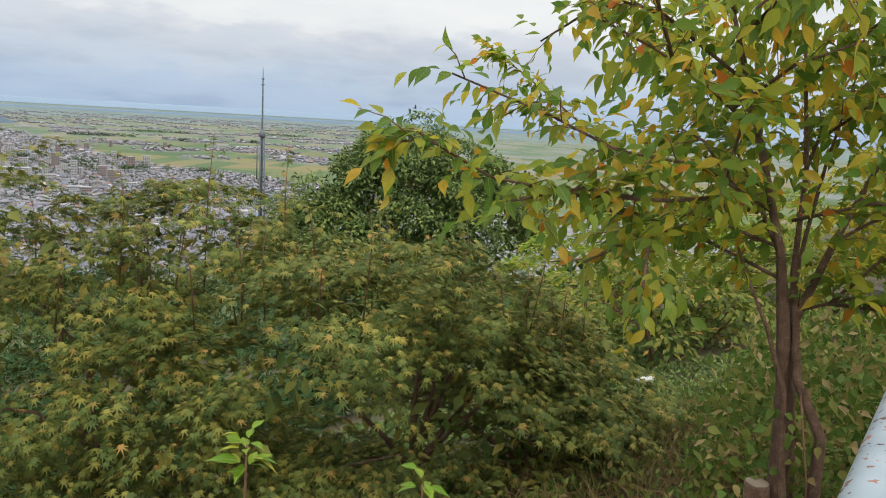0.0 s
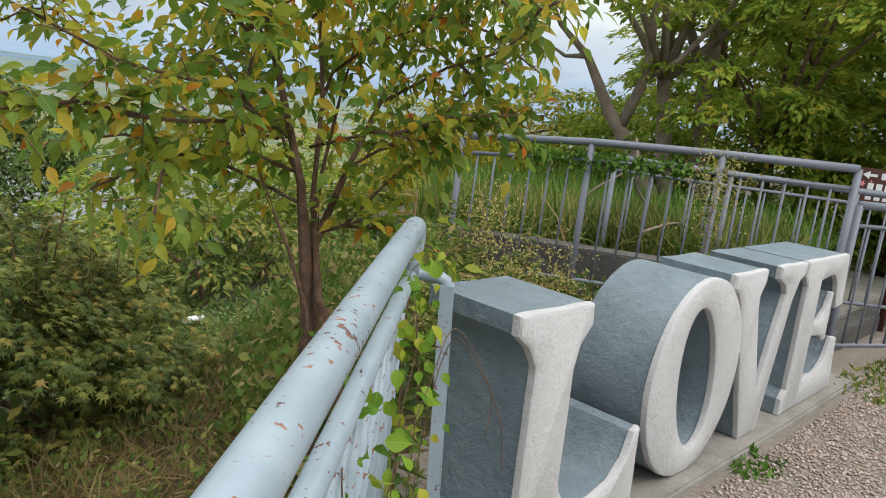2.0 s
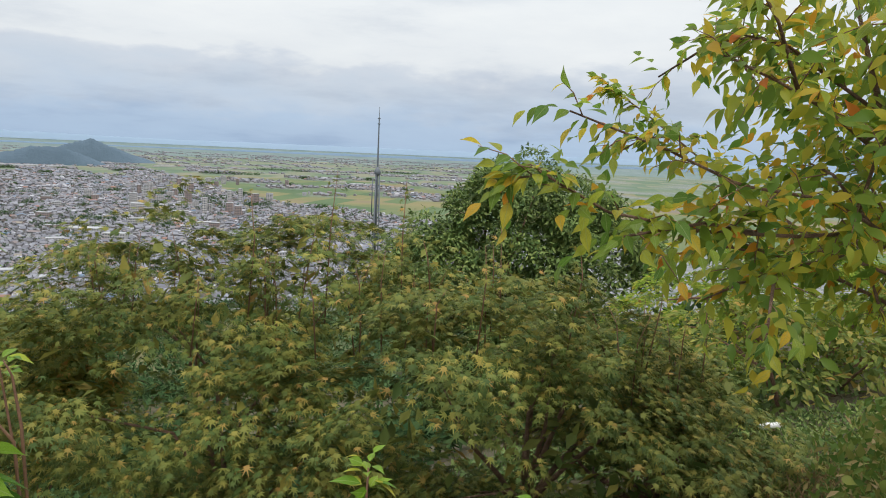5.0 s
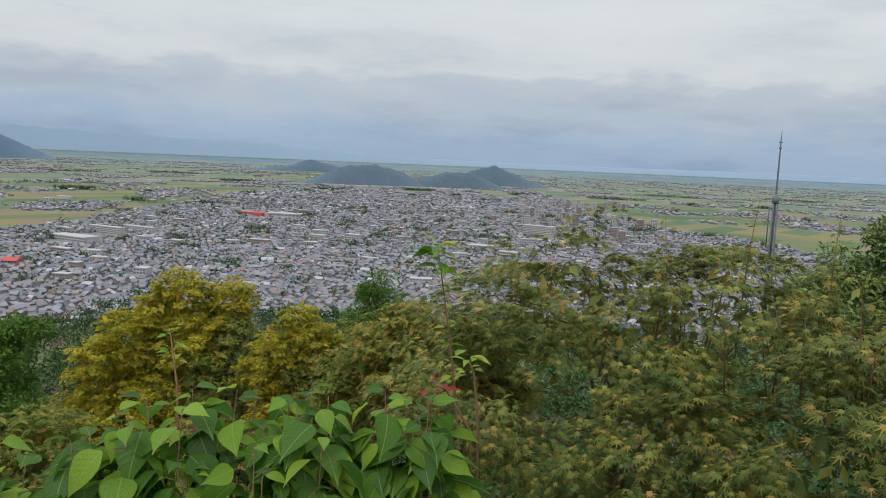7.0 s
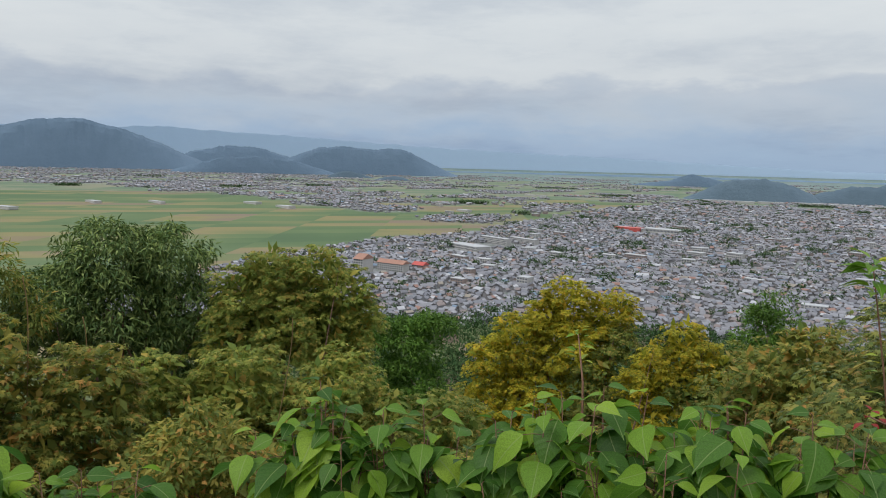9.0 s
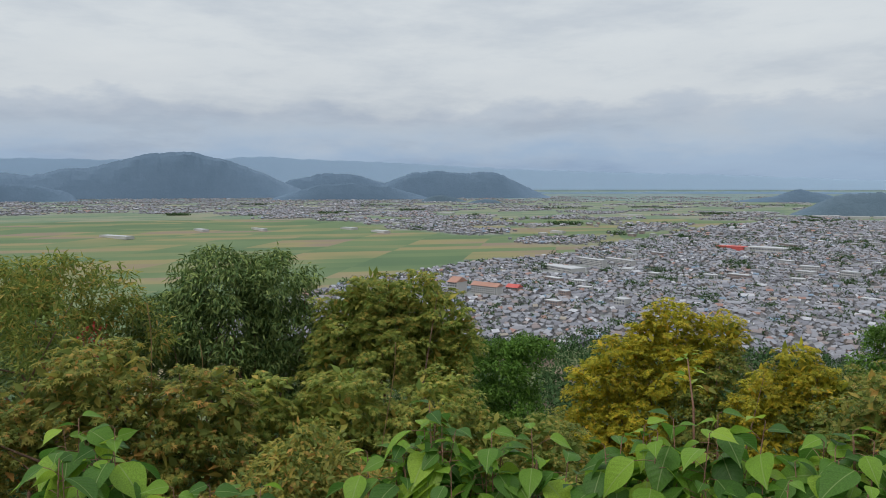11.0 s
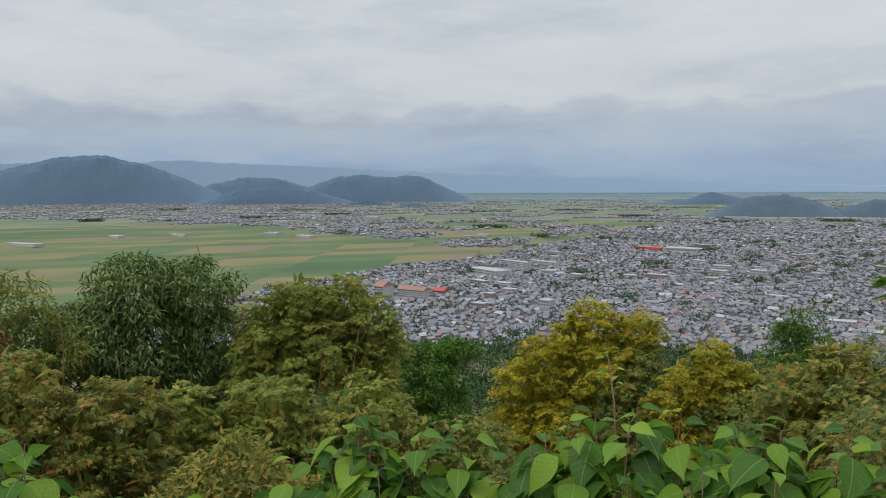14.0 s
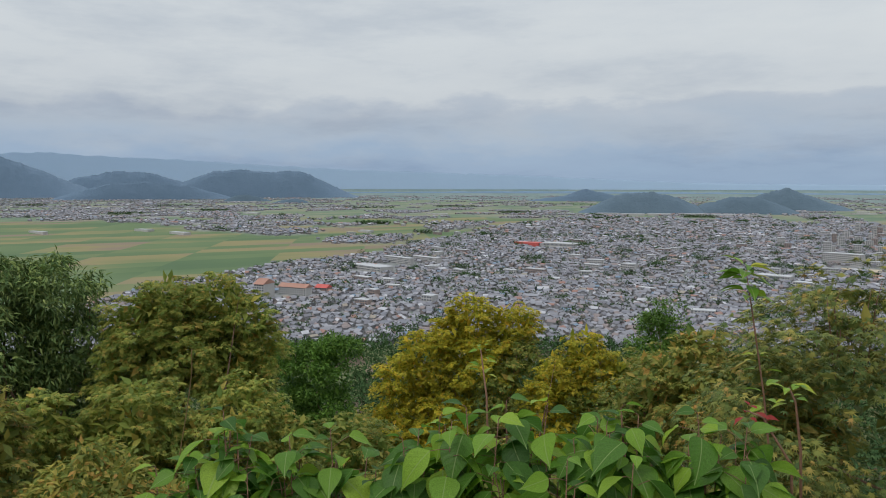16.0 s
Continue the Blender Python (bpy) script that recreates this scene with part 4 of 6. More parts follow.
# lattice antenna mast on the lower slope
def mast():
    a = radians(101.1)
    d = 150.0
    x, y = d * math.cos(a), d * math.sin(a)
    z = lambda el: 1.5 + d * math.tan(radians(el))
    t = thing("antenna_mast", "tall slender steel antenna mast with a platform", "mast", at=(x, y, z(-9.5)))
    steel = noise_mat("weathered_mast_steel", [(0.3, (0.09, 0.11, 0.13)), (0.7, (0.15, 0.17, 0.19))], 0.5, 0.6, bump=0.1)
    for k in range(3):
        q = 2.1 * k
        tube("leg", [(x + 0.75 * math.cos(q), y + 0.75 * math.sin(q), z(-11)), (x + 0.42 * math.cos(q), y + 0.42 * math.sin(q), z(-1.75))], 0.14, steel, t, 6)
    zz = np.linspace(z(-9), z(-1.9), 15)
    for i in range(14):
        q = 2.1 * (i % 3)
        tube("brace", [(x + 0.62 * math.cos(q), y + 0.62 * math.sin(q), zz[i]), (x + 0.55 * math.cos(q + 2.1), y + 0.55 * math.sin(q + 2.1), zz[i + 1])], 0.07, steel, t, 5)
    tube("shaft", [(x, y, z(-10)), (x, y, z(-1.8)), (x, y, z(0.2)), (x, y, z(2.2)), (x, y, z(3.2))], [0.22, 0.2, 0.16, 0.11, 0.04], steel, t, 8)
    tube("platform", [(x, y, z(-1.95)), (x, y, z(-1.85)), (x, y, z(-1.6)), (x, y, z(-1.3))], [0.3, 0.65, 0.65, 0.2], steel, t, 10)
    for el in (1.9, 2.3):
        tube("ring", [(x, y, z(el)), (x, y, z(el + 0.08))], 0.28, steel, t, 8)
    tube("side_aerial", [(x - 0.95, y, z(-5)), (x - 0.95, y, z(-2.2))], 0.1, steel, t, 6)


mast()

# ---- terrace: gravel, kerb, ramp, bank and wall ----
U, B = Vector((0.98199, 0.18893, 0)), Vector((-0.18893, 0.98199, 0))   # along the letters, and back from their faces
O_ = Vector((1.58, 1.511, 0))


def S(s, d, z):
    return O_ + U * s + B * d + Vector((0, 0, z))


def slab_data(s0, d0, z0, s1, d1, z1):
    v, f = box_data(s0, d0, z0, s1, d1, z1)
    return [S(*p) for p in v], f


M_GRAVEL = noise_mat("gravel_bed", [(0.3, (0.14, 0.11, 0.085)), (0.5, (0.27, 0.225, 0.185)), (0.7, (0.38, 0.33, 0.285))], 30, 0.95, bump=0.8, bump_scale=70, dist=0.02, fine=0.6)


def gravel():
    n = 90
    vs = [S(-8 + 17.5 * i / n, -9 + 9.9 * j / n, -0.040 + 0.012 * noise.noise((i * 0.7, j * 0.7, 2))) for j in range(n + 1) for i in range(n + 1)]
    fs = [(j * (n + 1) + i, j * (n + 1) + i + 1, (j + 1) * (n + 1) + i + 1, (j + 1) * (n + 1) + i) for j in range(n) for i in range(n)]
    past = [outward(v.x, v.y) - 0.06 for v in vs]
    fs = [f for f in fs if min(past[k] for k in f) < 0]
    vs = [v + Vector((0.782, -0.623, 0)) * max(0.0, q) for v, q in zip(vs, past)]   # trimmed straight along the rail
    g = tagged(new("pavement_gravel", mesh_of("pavement_gravel", vs, fs, M_GRAVEL, smooth=True)), "pale pinkish gravel ground", "gravel", kind="structure")
    rng = np.random.default_rng(3)
    m = 14000
    s, d = rng.uniform(1.0, 5.2, m), -np.abs(rng.normal(0, 0.75, m)) - 0.12
    at = np.array([S(a, b, -0.035) for a, b in zip(s, d)])
    octa = np.array([(1, 0, 0), (0, 1, 0), (-1, 0, 0), (0, -1, 0), (0, 0, .6), (0, 0, -.6)])
    tri = np.array([(0, 1, 4), (1, 2, 4), (2, 3, 4), (3, 0, 4), (1, 0, 5), (2, 1, 5), (3, 2, 5), (0, 3, 5)])
    sz = rng.uniform(0.005, 0.0125, (m, 1, 1)) * rng.uniform(0.6, 1.3, (m, 6, 1))
    an = rng.uniform(0, 6.3, m)
    c, si = np.cos(an)[:, None], np.sin(an)[:, None]
    o = octa[None] * sz
    v = np.stack([o[..., 0] * c - o[..., 1] * si, o[..., 0] * si + o[..., 1] * c, o[..., 2]], -1) + at[:, None]
    part("pebbles", fast_mesh("pebbles", v.reshape(-1, 3), (tri[None] + (np.arange(m) * 6)[:, None, None]).reshape(-1, 3), M_PEBBLE), g, kind="stuff")


gravel()


def rough_block(name, label, category, data, mat, seed=0, amount=0.006, cuts=5, bevel=0.012, kind="structure"):
    bm = bmesh.new()
    vs = [bm.verts.new(v) for v in data[0]]
    for f in data[1]:
        bm.faces.new([vs[i] for i in f])
    bmesh.ops.recalc_face_normals(bm, faces=bm.faces)
    bmesh.ops.bevel(bm, geom=bm.edges[:], offset=bevel, segments=2, affect="EDGES")
    bmesh.ops.subdivide_edges(bm, edges=bm.edges[:], cuts=cuts, use_grid_fill=True)
    for v in bm.verts:
        q = v.co * 3.0 + Vector((seed, 0, 0))
        v.co += Vector(noise.noise_vector(q)) * amount
    me = bpy.data.meshes.new(name)
    bm.to_mesh(me)
    bm.free()
    me.materials.append(mat)
    return tagged(new(name, me), label, category, kind=kind)


rough_block("plinth", "weathered concrete plinth under the letters", "plinth", slab_data(-0.12, -0.07, -0.2, 3.72, 0.46, -0.004), M_CONC, 3, 0.008, 6, kind="structure")
rough_block("kerb", "dark stained concrete step edge", "kerb", slab_data(3.85, 0.28, -0.2, 7.2, 0.46, 0.10), M_WALL, 5)
rough_block("pavement_ramp", "worn concrete ramp behind the step", "ramp", slab_data(3.85, 0.462, -0.2, 8.0, 2.6, 0.13), M_CONC, 8)
rough_block("wall_retaining", "dark damp-stained concrete retaining wall", "wall", ([Vector(p) for p in ((3.45, 5.45, -1.2), (3.45, 5.45, 0.42), (3.62, 5.6, -1.2), (3.62, 5.6, 0.42), (5.4, 2.95, -1.2), (5.4, 2.95, 0.47), (5.6, 3.1, -1.2), (5.6, 3.1, 0.47))],
            [(0, 1, 3, 2), (4, 6, 7, 5), (0, 4, 5, 1), (2, 3, 7, 6), (0, 2, 6, 4), (1, 5, 7, 3)]), M_WALL, 9, 0.012, 6)


def bank():
    """Raised ground behind the wall, rising into the wood."""
    n = 40
    vs = []
    for j in range(n + 1):
        q = (j / n) ** 1.5
        for i in range(n + 1):
            p = Vector((3.62, 5.6, 0)).lerp(Vector((5.62, 3.0, 0)), i / n * 1.1 - 0.1) + Vector((0.79, 0.61, 0)) * q * 30
            vs.append((p.x, p.y, 0.3 + 0.02 * q * 30 + 0.12 * noise.noise((p.x * 0.8, p.y * 0.8, 0)) * min(1, q * 12) - 0.01))
    fs = [(j * (n + 1) + i, j * (n + 1) + i + 1, (j + 1) * (n + 1) + i + 1, (j + 1) * (n + 1) + i) for j in range(n) for i in range(n)]
    tagged(new("ground_bank", mesh_of("ground_bank", vs, fs, M_SOIL, smooth=True)), "grassy bank behind the wall", "bank", kind="structure")


bank()

# ---- the four letters ----


def arc(cx, cz, a, b, t0, t1, n, tilt=0.0):
    out = []
    for i in range(n + 1):
        t = radians(t0 + (t1 - t0) * i / n)
        x, z = a * math.cos(t), b * math.sin(t)
        c, s = math.cos(radians(tilt)), math.sin(radians(tilt))
        out.append((cx + x * c - z * s, cz + x * s + z * c))
    return out


def letter(ch, outline, hole=None, depth=0.37, seed=0):
    t = thing("letter_" + ch.lower(), "knee-high concrete letter %s, white face and blue-grey sides" % ch, "letter sculpture", "letters of the word LOVE", S(outline[0][0], 0.18, 0))
    # cut long edges so that the hand-made wobble shows
    def dense(loop):
        out = []
        for i, p in enumerate(loop):
            q = loop[(i + 1) % len(loop)]
            k = max(1, int(math.hypot(q[0] - p[0], q[1] - p[1]) / 0.045))
            for j in range(k):
                f = j / k
                x, z = p[0] + (q[0] - p[0]) * f, p[1] + (q[1] - p[1]) * f
                w = noise.noise_vector((x * 9 + seed, z * 9, 1.0)) * 0.0045
                out.append((x + w.x, max(0.0, z + w.z)))
        return out

    loops = [dense(outline)] + ([dense(hole)] if hole else [])

    def skin(name, d_front, d_back, mat, grow, label):
        bm = bmesh.new()
        rings = []
        for li, lp in enumerate(loops):
            n = len(lp)
            # outward offsets give a rounded arris at the front
            nrm = []
            for i in range(n):
                a, b = lp[i - 1], lp[(i + 1) % n]
                dx, dz = b[0] - a[0], b[1] - a[1]
                ln = math.hypot(dx, dz) or 1
                nrm.append((dz / ln, -dx / ln))
            area = sum(lp[i - 1][0] * lp[i][1] - lp[i][0] * lp[i - 1][1] for i in range(n))
            sg = 1 if area > 0 else -1
            if li:
                sg = -sg
            rows = []
            for d, off in ((d_front, -0.012), (d_front + 0.006, -0.003), (d_front + 0.016, 0.0), (d_back, 0.0)):
                rows.append([bm.verts.new(S(p[0] + (off + grow) * sg * m[0], d, max(0.0, p[1] + (off + grow) * sg * m[1]))) for p, m in zip(lp, nrm)])
            for r0, r1 in zip(rows, rows[1:]):
                for i in range(n):
                    bm.faces.new((r0[i], r0[(i + 1) % n], r1[(i + 1) % n], r1[i]))
            rings.append((rows[0], rows[-1]))
        for k in (0, 1):
            if len(rings) == 1:
                bm.faces.new(rings[0][k])
            else:
                edges = []
                for r in rings:
                    n = len(r[k])
                    for i in range(n):
                        edges.append(bm.edges.get((r[k][i], r[k][(i + 1) % n])))
                bmesh.ops.triangle_fill(bm, use_beauty=True, use_dissolve=False, edges=edges)
        bmesh.ops.recalc_face_normals(bm, faces=bm.faces)
        for fc in bm.faces:
            fc.smooth = True
        for ed in bm.edges:
            if len(ed.link_faces) == 2 and ed.calc_face_angle(0) > 0.6:
                ed.smooth = False
        me = bpy.data.meshes.new(name)
        bm.to_mesh(me)
        bm.free()
        me.materials.append(mat)
        part(name, me, t, label)

    skin("body", 0.02, depth, M_GREY, -0.002, "blue-grey painted sides")
    skin("front_face", 0.0, 0.03, M_WHITE, 0.002, "rough white painted face")
    return t


L_OUT = [(0.0, 0.87), (0.39, 0.87), (0.40, 0.80), (0.345, 0.735), (0.33, 0.66), (0.355, 0.24)] + arc(0.60, 0.26, 0.245, 0.15, 185, 270, 6) + [(0.72, 0.14), (0.80, 0.215), (0.835, 0.31), (0.87, 0.325), (0.90, 0.0), (0.05, 0.0), (0.06, 0.07), (0.135, 0.12), (0.115, 0.70), (0.07, 0.765), (0.005, 0.81)]
letter("L", L_OUT, seed=1)
letter("O", arc(1.32, 0.435, 0.415, 0.44, 0, 360, 40, 18), arc(1.315, 0.43, 0.17, 0.335, 0, 360, 30, 17), seed=2)
V_OUT = [(1.52, 0.87), (1.885, 0.87), (1.885, 0.81), (1.845, 0.75), (1.86, 0.68), (2.065, 0.24), (2.20, 0.72), (2.17, 0.77), (2.07, 0.81), (2.06, 0.87), (2.44, 0.87), (2.44, 0.81), (2.36, 0.77), (2.31, 0.68), (2.165, 0.0), (1.955, 0.0), (1.64, 0.72), (1.59, 0.78), (1.52, 0.81)]
letter("V", V_OUT, seed=3)
E_OUT = [(2.46, 0.87), (3.17, 0.87), (3.25, 0.555), (3.13, 0.545)] + arc(2.93, 0.60, 0.16, 0.165, 10, 100, 6) + [(2.74, 0.745), (2.755, 0.50), (2.86, 0.50), (2.945, 0.555), (2.99, 0.65), (3.02, 0.65), (3.045, 0.36), (3.0, 0.36), (2.94, 0.40), (2.765, 0.42), (2.775, 0.16)] + arc(2.98, 0.34, 0.20, 0.19, 250, 345, 6) + [(3.20, 0.345), (3.29, 0.34), (3.38, 0.0), (2.50, 0.0), (2.50, 0.09), (2.545, 0.14), (2.52, 0.73), (2.46, 0.79)]
letter("E", E_OUT, seed=4)

# ---- guard rail in pale blue paint ----
RU = Vector((0.623, 0.782, 0))


def R(k, z, side=0.0):
    return Vector((RX, RY, z)) + RU * k + Vector((0.782, -0.623, 0)) * side


def guard_rail():
    t = thing("guard_rail", "pale blue painted tube guard rail with chipped paint", "railing", at=R(0, -0.1))
    top = [R(-4.0, 1.108), R(-2.0, 1.105), R(-0.4, 1.106), R(0.3, 1.1), R(0.74, 1.092)] + [R(0.80 + 0.045 * math.sin(a), 1.047 + 0.045 * math.cos(a)) for a in np.linspace(0.2, 1.5, 6)] + [R(0.848, 0.99), R(0.848, 0.93)]
    tube("top_rail", top, [0.031] * 5 + [0.03] * 6 + [0.024, 0.022], M_RAIL, t, 20)
    low = [R(-4.0, 0.95), R(0.85, 0.945), R(0.885, 0.945, 0.008), R(0.895, 0.945, 0.03), R(0.893, 0.944, 0.075), R(0.89, 0.935, 0.098), R(0.89, 0.90, 0.106)]
    tube("lower_rail", low, 0.0205, M_RAIL, t, 14)
    tube("foot_rail", [R(-4.0, 0.08), R(0.84, 0.08)], 0.017, M_RAIL, t, 10)
    e = R(0.89, 0, 0.106)
    v, f = box_data(-0.024, -0.02, -0.2, 0.024, 0.02, 0.925)
    turn = Matrix.Translation(e) @ Matrix.Rotation(math.atan2(0.782, 0.623), 4, "Z")
    part("end_post", mesh_of("end_post", [turn @ Vector(q) + Vector((0.055, -0.045, 0)) * (q[2] < 0) for q in v], f, M_POST), t)
    me = mesh_of("baluster", *tube_data([(0, 0, 0.08), (0, 0, 0.94)], 0.0105, 10), M_POST, smooth=True)
    k = -3.9
    while k < 0.8:
        o = part("baluster", me, t)
        o.matrix_parent_inverse = Matrix.Identity(4)
        o.location = R(k, 0) - t.location
        k += 0.115
    for k in (-3.3, -1.5):
        tube("stub", [R(k, 0.95), R(k, 1.09)], 0.016, M_RAIL, t, 8)
        tube("post", [R(k + 0.05, -0.3), R(k + 0.05, 0.95)], 0.022, M_RAIL, t, 10)


guard_rail()

# ---- grey steel fences beyond the letters ----


def fence(label, posts, top_z, drop, rail_drop, foot_z, gap=0.15, post_r=0.025, cap_rail=True, group="steel fences"):
    t = thing("fence", label, "fence", group, (*posts[0], foot_z))
    pz = [Vector((*p, z)) for p, z in zip(posts, top_z)]
    if cap_rail:
        tube("top_rail", pz, 0.028, M_STEEL, t, 12)
    sub = [p - Vector((0, 0, rail_drop)) for p in pz]
    tube("sub_rail", sub, 0.015, M_STEEL, t, 8)
    foot = [Vector((p.x, p.y, p.z - drop)) for p in pz]
    tube("foot_rail", foot, 0.016, M_STEEL, t, 8)
    for p in pz:
        tube("post", [(p.x, p.y, p.z - drop - 0.35), p], post_r, M_STEEL, t, 10)
    for a, b, c, d in zip(sub, sub[1:], foot, foot[1:]):
        n = max(2, round((b - a).length / gap))
        for i in range(1, n):
            tube("baluster", [c.lerp(d, i / n), a.lerp(b, i / n)], 0.0085, M_STEEL, t, 6)
    return t


F_POSTS = [(3.72, 4.74), (4.18, 3.81), (4.66, 3.06), (5.23, 2.43)]
fence("grey-violet steel fence with round top rail", F_POSTS, [1.21, 1.30, 1.34, 1.36], 1.02, 0.13, 0.2)
fence("grey steel fence along the ramp", [(5.29, 2.40), (6.4, 2.15), (7.5, 1.9)], [1.13, 1.12, 1.10], 0.98, 0.14, 0.1, group="steel fences")
fence("grey steel fence on the far side of the ramp", [(4.9, 4.2), (5.7, 3.65), (6.6, 3.05), (7.6, 2.45)], [1.18, 1.17, 1.16, 1.15], 0.95, 0.1, 0.2, cap_rail=True, post_r=0.022, group="steel fences")


def sign():
    d = Vector((0.42, -0.90, 0)).normalized()
    c = Vector((7.0, 3.17, 0))
    face = Vector((-0.90, -0.42, 0))
    t = thing("sign", "brown direction sign with white lettering and pink blossoms", "sign", at=(c.x, c.y, 0))
    up = Vector((0, 0, 1))

    def q(x, z, off):
        return c + d * x + up * z + face * off

    def plate(name, x0, z0, x1, z1, off, thick, mat, parent, label=""):
        v = [q(x, z, o) for x in (x0, x1) for z in (z0, z1) for o in (off, off + thick)]
        return part(name, mesh_of(name, v, [(0, 1, 3, 2), (4, 6, 7, 5), (0, 4, 5, 1), (2, 3, 7, 6), (0, 2, 6, 4), (1, 5, 7, 3)], mat), parent, label)

    plate("board", -0.08, 1.05, 0.75, 1.36, 0, 0.012, M_SIGN, t, "dark brown board")
    part("post", mesh_of("post", *tube_data([q(0.35, -0.1, -0.03), q(0.35, 1.3, -0.03)], 0.03, 8), M_SIGN, smooth=True), t)
    a = [q(x, z, 0.016) for x, z in ((-0.055, 1.30), (-0.0, 1.335), (-0.0, 1.312), (0.06, 1.312), (0.06, 1.288), (-0.0, 1.288), (-0.0, 1.265))]
    part("arrow", mesh_of("arrow", a, [(0, 6, 1), (2, 1, 6, 5), (2, 5, 4, 3)], M_SIGNWHITE), t, "white arrow")
    for i, (row, x0, x1, n) in enumerate(((1.30, 0.09, 0.7, 8), (1.205, 0.0, 0.6, 9), (1.115, 0.0, 0.6, 9))):
        for k in range(n):
            w = (x1 - x0) / n
            plate("lettering", x0 + k * w, row - 0.028, x0 + k * w + w * 0.7, row + 0.028, 0.013, 0.002, M_SIGNWHITE, t)
    for x, z, r in ((-0.045, 1.22, 0.03), (-0.06, 1.13, 0.018), (0.02, 1.245, 0.014)):
        v = [q(x + r * math.cos(g) * (1 if k % 2 == 0 else 0.55), z + r * math.sin(g) * (1 if k % 2 == 0 else 0.55), 0.016) for k, g in enumerate(np.linspace(0, 2 * math.pi, 11)[:-1])]
        part("blossom", mesh_of("blossom", v, [tuple(range(10))], M_PINK), t, "pink blossom print")


sign()

# ---- trees and shrubs ----


def cherry():
    t = thing("cherry_tree", "cherry tree with several stems, green leaves turning orange", "tree", at=(1.5, 2.68, -0.35))
    rng = np.random.default_rng(11)
    stems = [
        [(1.50, 2.70, -0.45), (1.53, 2.68, -0.08), (1.50, 2.69, 0.48), (1.48, 2.66, 0.80), (1.41, 2.69, 1.07), (1.28, 2.70, 1.51), (1.17, 2.70, 1.85), (1.05, 2.73, 2.3)],
        [(1.60, 2.74, -0.45), (1.56, 2.72, 0.1), (1.50, 2.73, 0.5), (1.50, 2.68, 0.82), (1.62, 2.69, 1.13), (1.77, 2.72, 1.41), (1.97, 2.70, 1.88), (2.1, 2.75, 2.3)],
        [(1.66, 2.62, -0.4), (1.62, 2.60, 0.15), (1.60, 2.60, 0.38), (1.50, 2.64, 0.6), (1.50, 2.72, 1.0), (1.56, 2.85, 1.4), (1.5, 2.9, 1.9), (1.45, 2.95, 2.4)],
    ]
    stems += [[(1.52, 2.60, -0.4), (1.50, 2.60, 0.0), (1.47, 2.60, 0.3), (1.44, 2.62, 0.55), (1.36, 2.66, 0.8), (1.30, 2.7, 1.0), (1.2, 2.75, 1.2), (1.1, 2.8, 1.4)],
              [(1.66, 2.78, -0.4), (1.64, 2.80, 0.1), (1.60, 2.82, 0.5), (1.57, 2.84, 0.8), (1.60, 2.88, 1.1), (1.68, 2.92, 1.4), (1.75, 2.95, 1.7), (1.8, 3.0, 2.0)]]
    stems = [[tuple(Vector(p) + Vector(rng.normal(size=3)) * 0.012) for p in s] for s in stems]
    for s, r in zip(stems, (0.034, 0.025, 0.024, 0.015, 0.017)):
        tube("trunk", s, [r * k for k in (1.25, 1.05, 0.9, 0.75, 0.5, 0.38, 0.26, 0.12)], M_BARK, t, 10)
    stump = [(1.45, 2.66, -0.4), (1.44, 2.66, 0.02), (1.43, 2.66, 0.16)]
    tube("cut_stub", stump, [0.055, 0.05, 0.048], M_BARK, t, 12, "sawn-off stem")
    part("cut_end", mesh_of("cut_end", *tube_data([(1.43, 2.66, 0.155), (1.43, 2.66, 0.164)], 0.044, 12), M_CUT), t, "pale sawn wood")
    boughs = [
        [(1.42, 2.69, 0.98), (1.19, 2.90, 1.09), (0.99, 3.08, 1.15), (0.74, 3.14, 1.23)],
        [(1.37, 2.72, 1.23), (1.02, 2.54, 1.39), (0.69, 2.44, 1.43), (0.45, 2.39, 1.53), (0.12, 2.32, 1.64)],
        [(1.34, 2.73, 1.29), (0.9, 2.48, 1.27), (0.57, 2.36, 1.28), (0.26, 2.31, 1.33), (0.05, 2.22, 1.44), (-0.06, 2.22, 1.42)],
        [(1.28, 2.7, 1.51), (0.99, 2.55, 1.68), (0.77, 2.41, 1.76), (0.58, 2.36, 1.83)],
        [(1.77, 2.72, 1.41), (1.91, 2.5, 1.57), (1.99, 2.31, 1.64), (2.02, 2.15, 1.73)],
        [(1.62, 2.69, 1.13), (1.88, 2.77, 1.25), (2.16, 2.69, 1.44)],
        [(1.41, 2.69, 1.07), (1.37, 3.15, 1.5), (1.3, 3.4, 1.7), (1.1, 3.67, 1.8)],
        [(1.33, 2.74, 1.22), (1.22, 3.32, 1.22), (0.95, 3.92, 1.48), (0.64, 4.38, 1.79), (0.45, 4.5, 1.93)],
        [(1.17, 2.7, 1.85), (1.18, 2.36, 1.98), (1.23, 2.11, 2.01)],
        [(1.56, 2.85, 1.4), (1.75, 3.1, 1.6), (2.0, 3.3, 1.75)],
        [(1.5, 2.9, 1.7), (1.65, 2.6, 1.95), (1.8, 2.35, 2.1)],
        [(1.4, 2.7, 1.1), (1.1, 2.6, 1.2), (0.85, 2.62, 1.12), (0.65, 2.6, 1.02)],
        [(1.45, 2.7, 1.2), (1.6, 2.45, 1.3), (1.75, 2.3, 1.28)],
        [(1.2, 2.7, 1.7), (0.95, 2.8, 1.9), (0.75, 2.85, 2.0)],
        [(1.9, 2.7, 1.75), (2.1, 2.5, 1.85), (2.25, 2.3, 1.9)],
        [(1.5, 2.7, 0.85), (1.66, 2.55, 0.95), (1.8, 2.5, 0.9)],
    ]
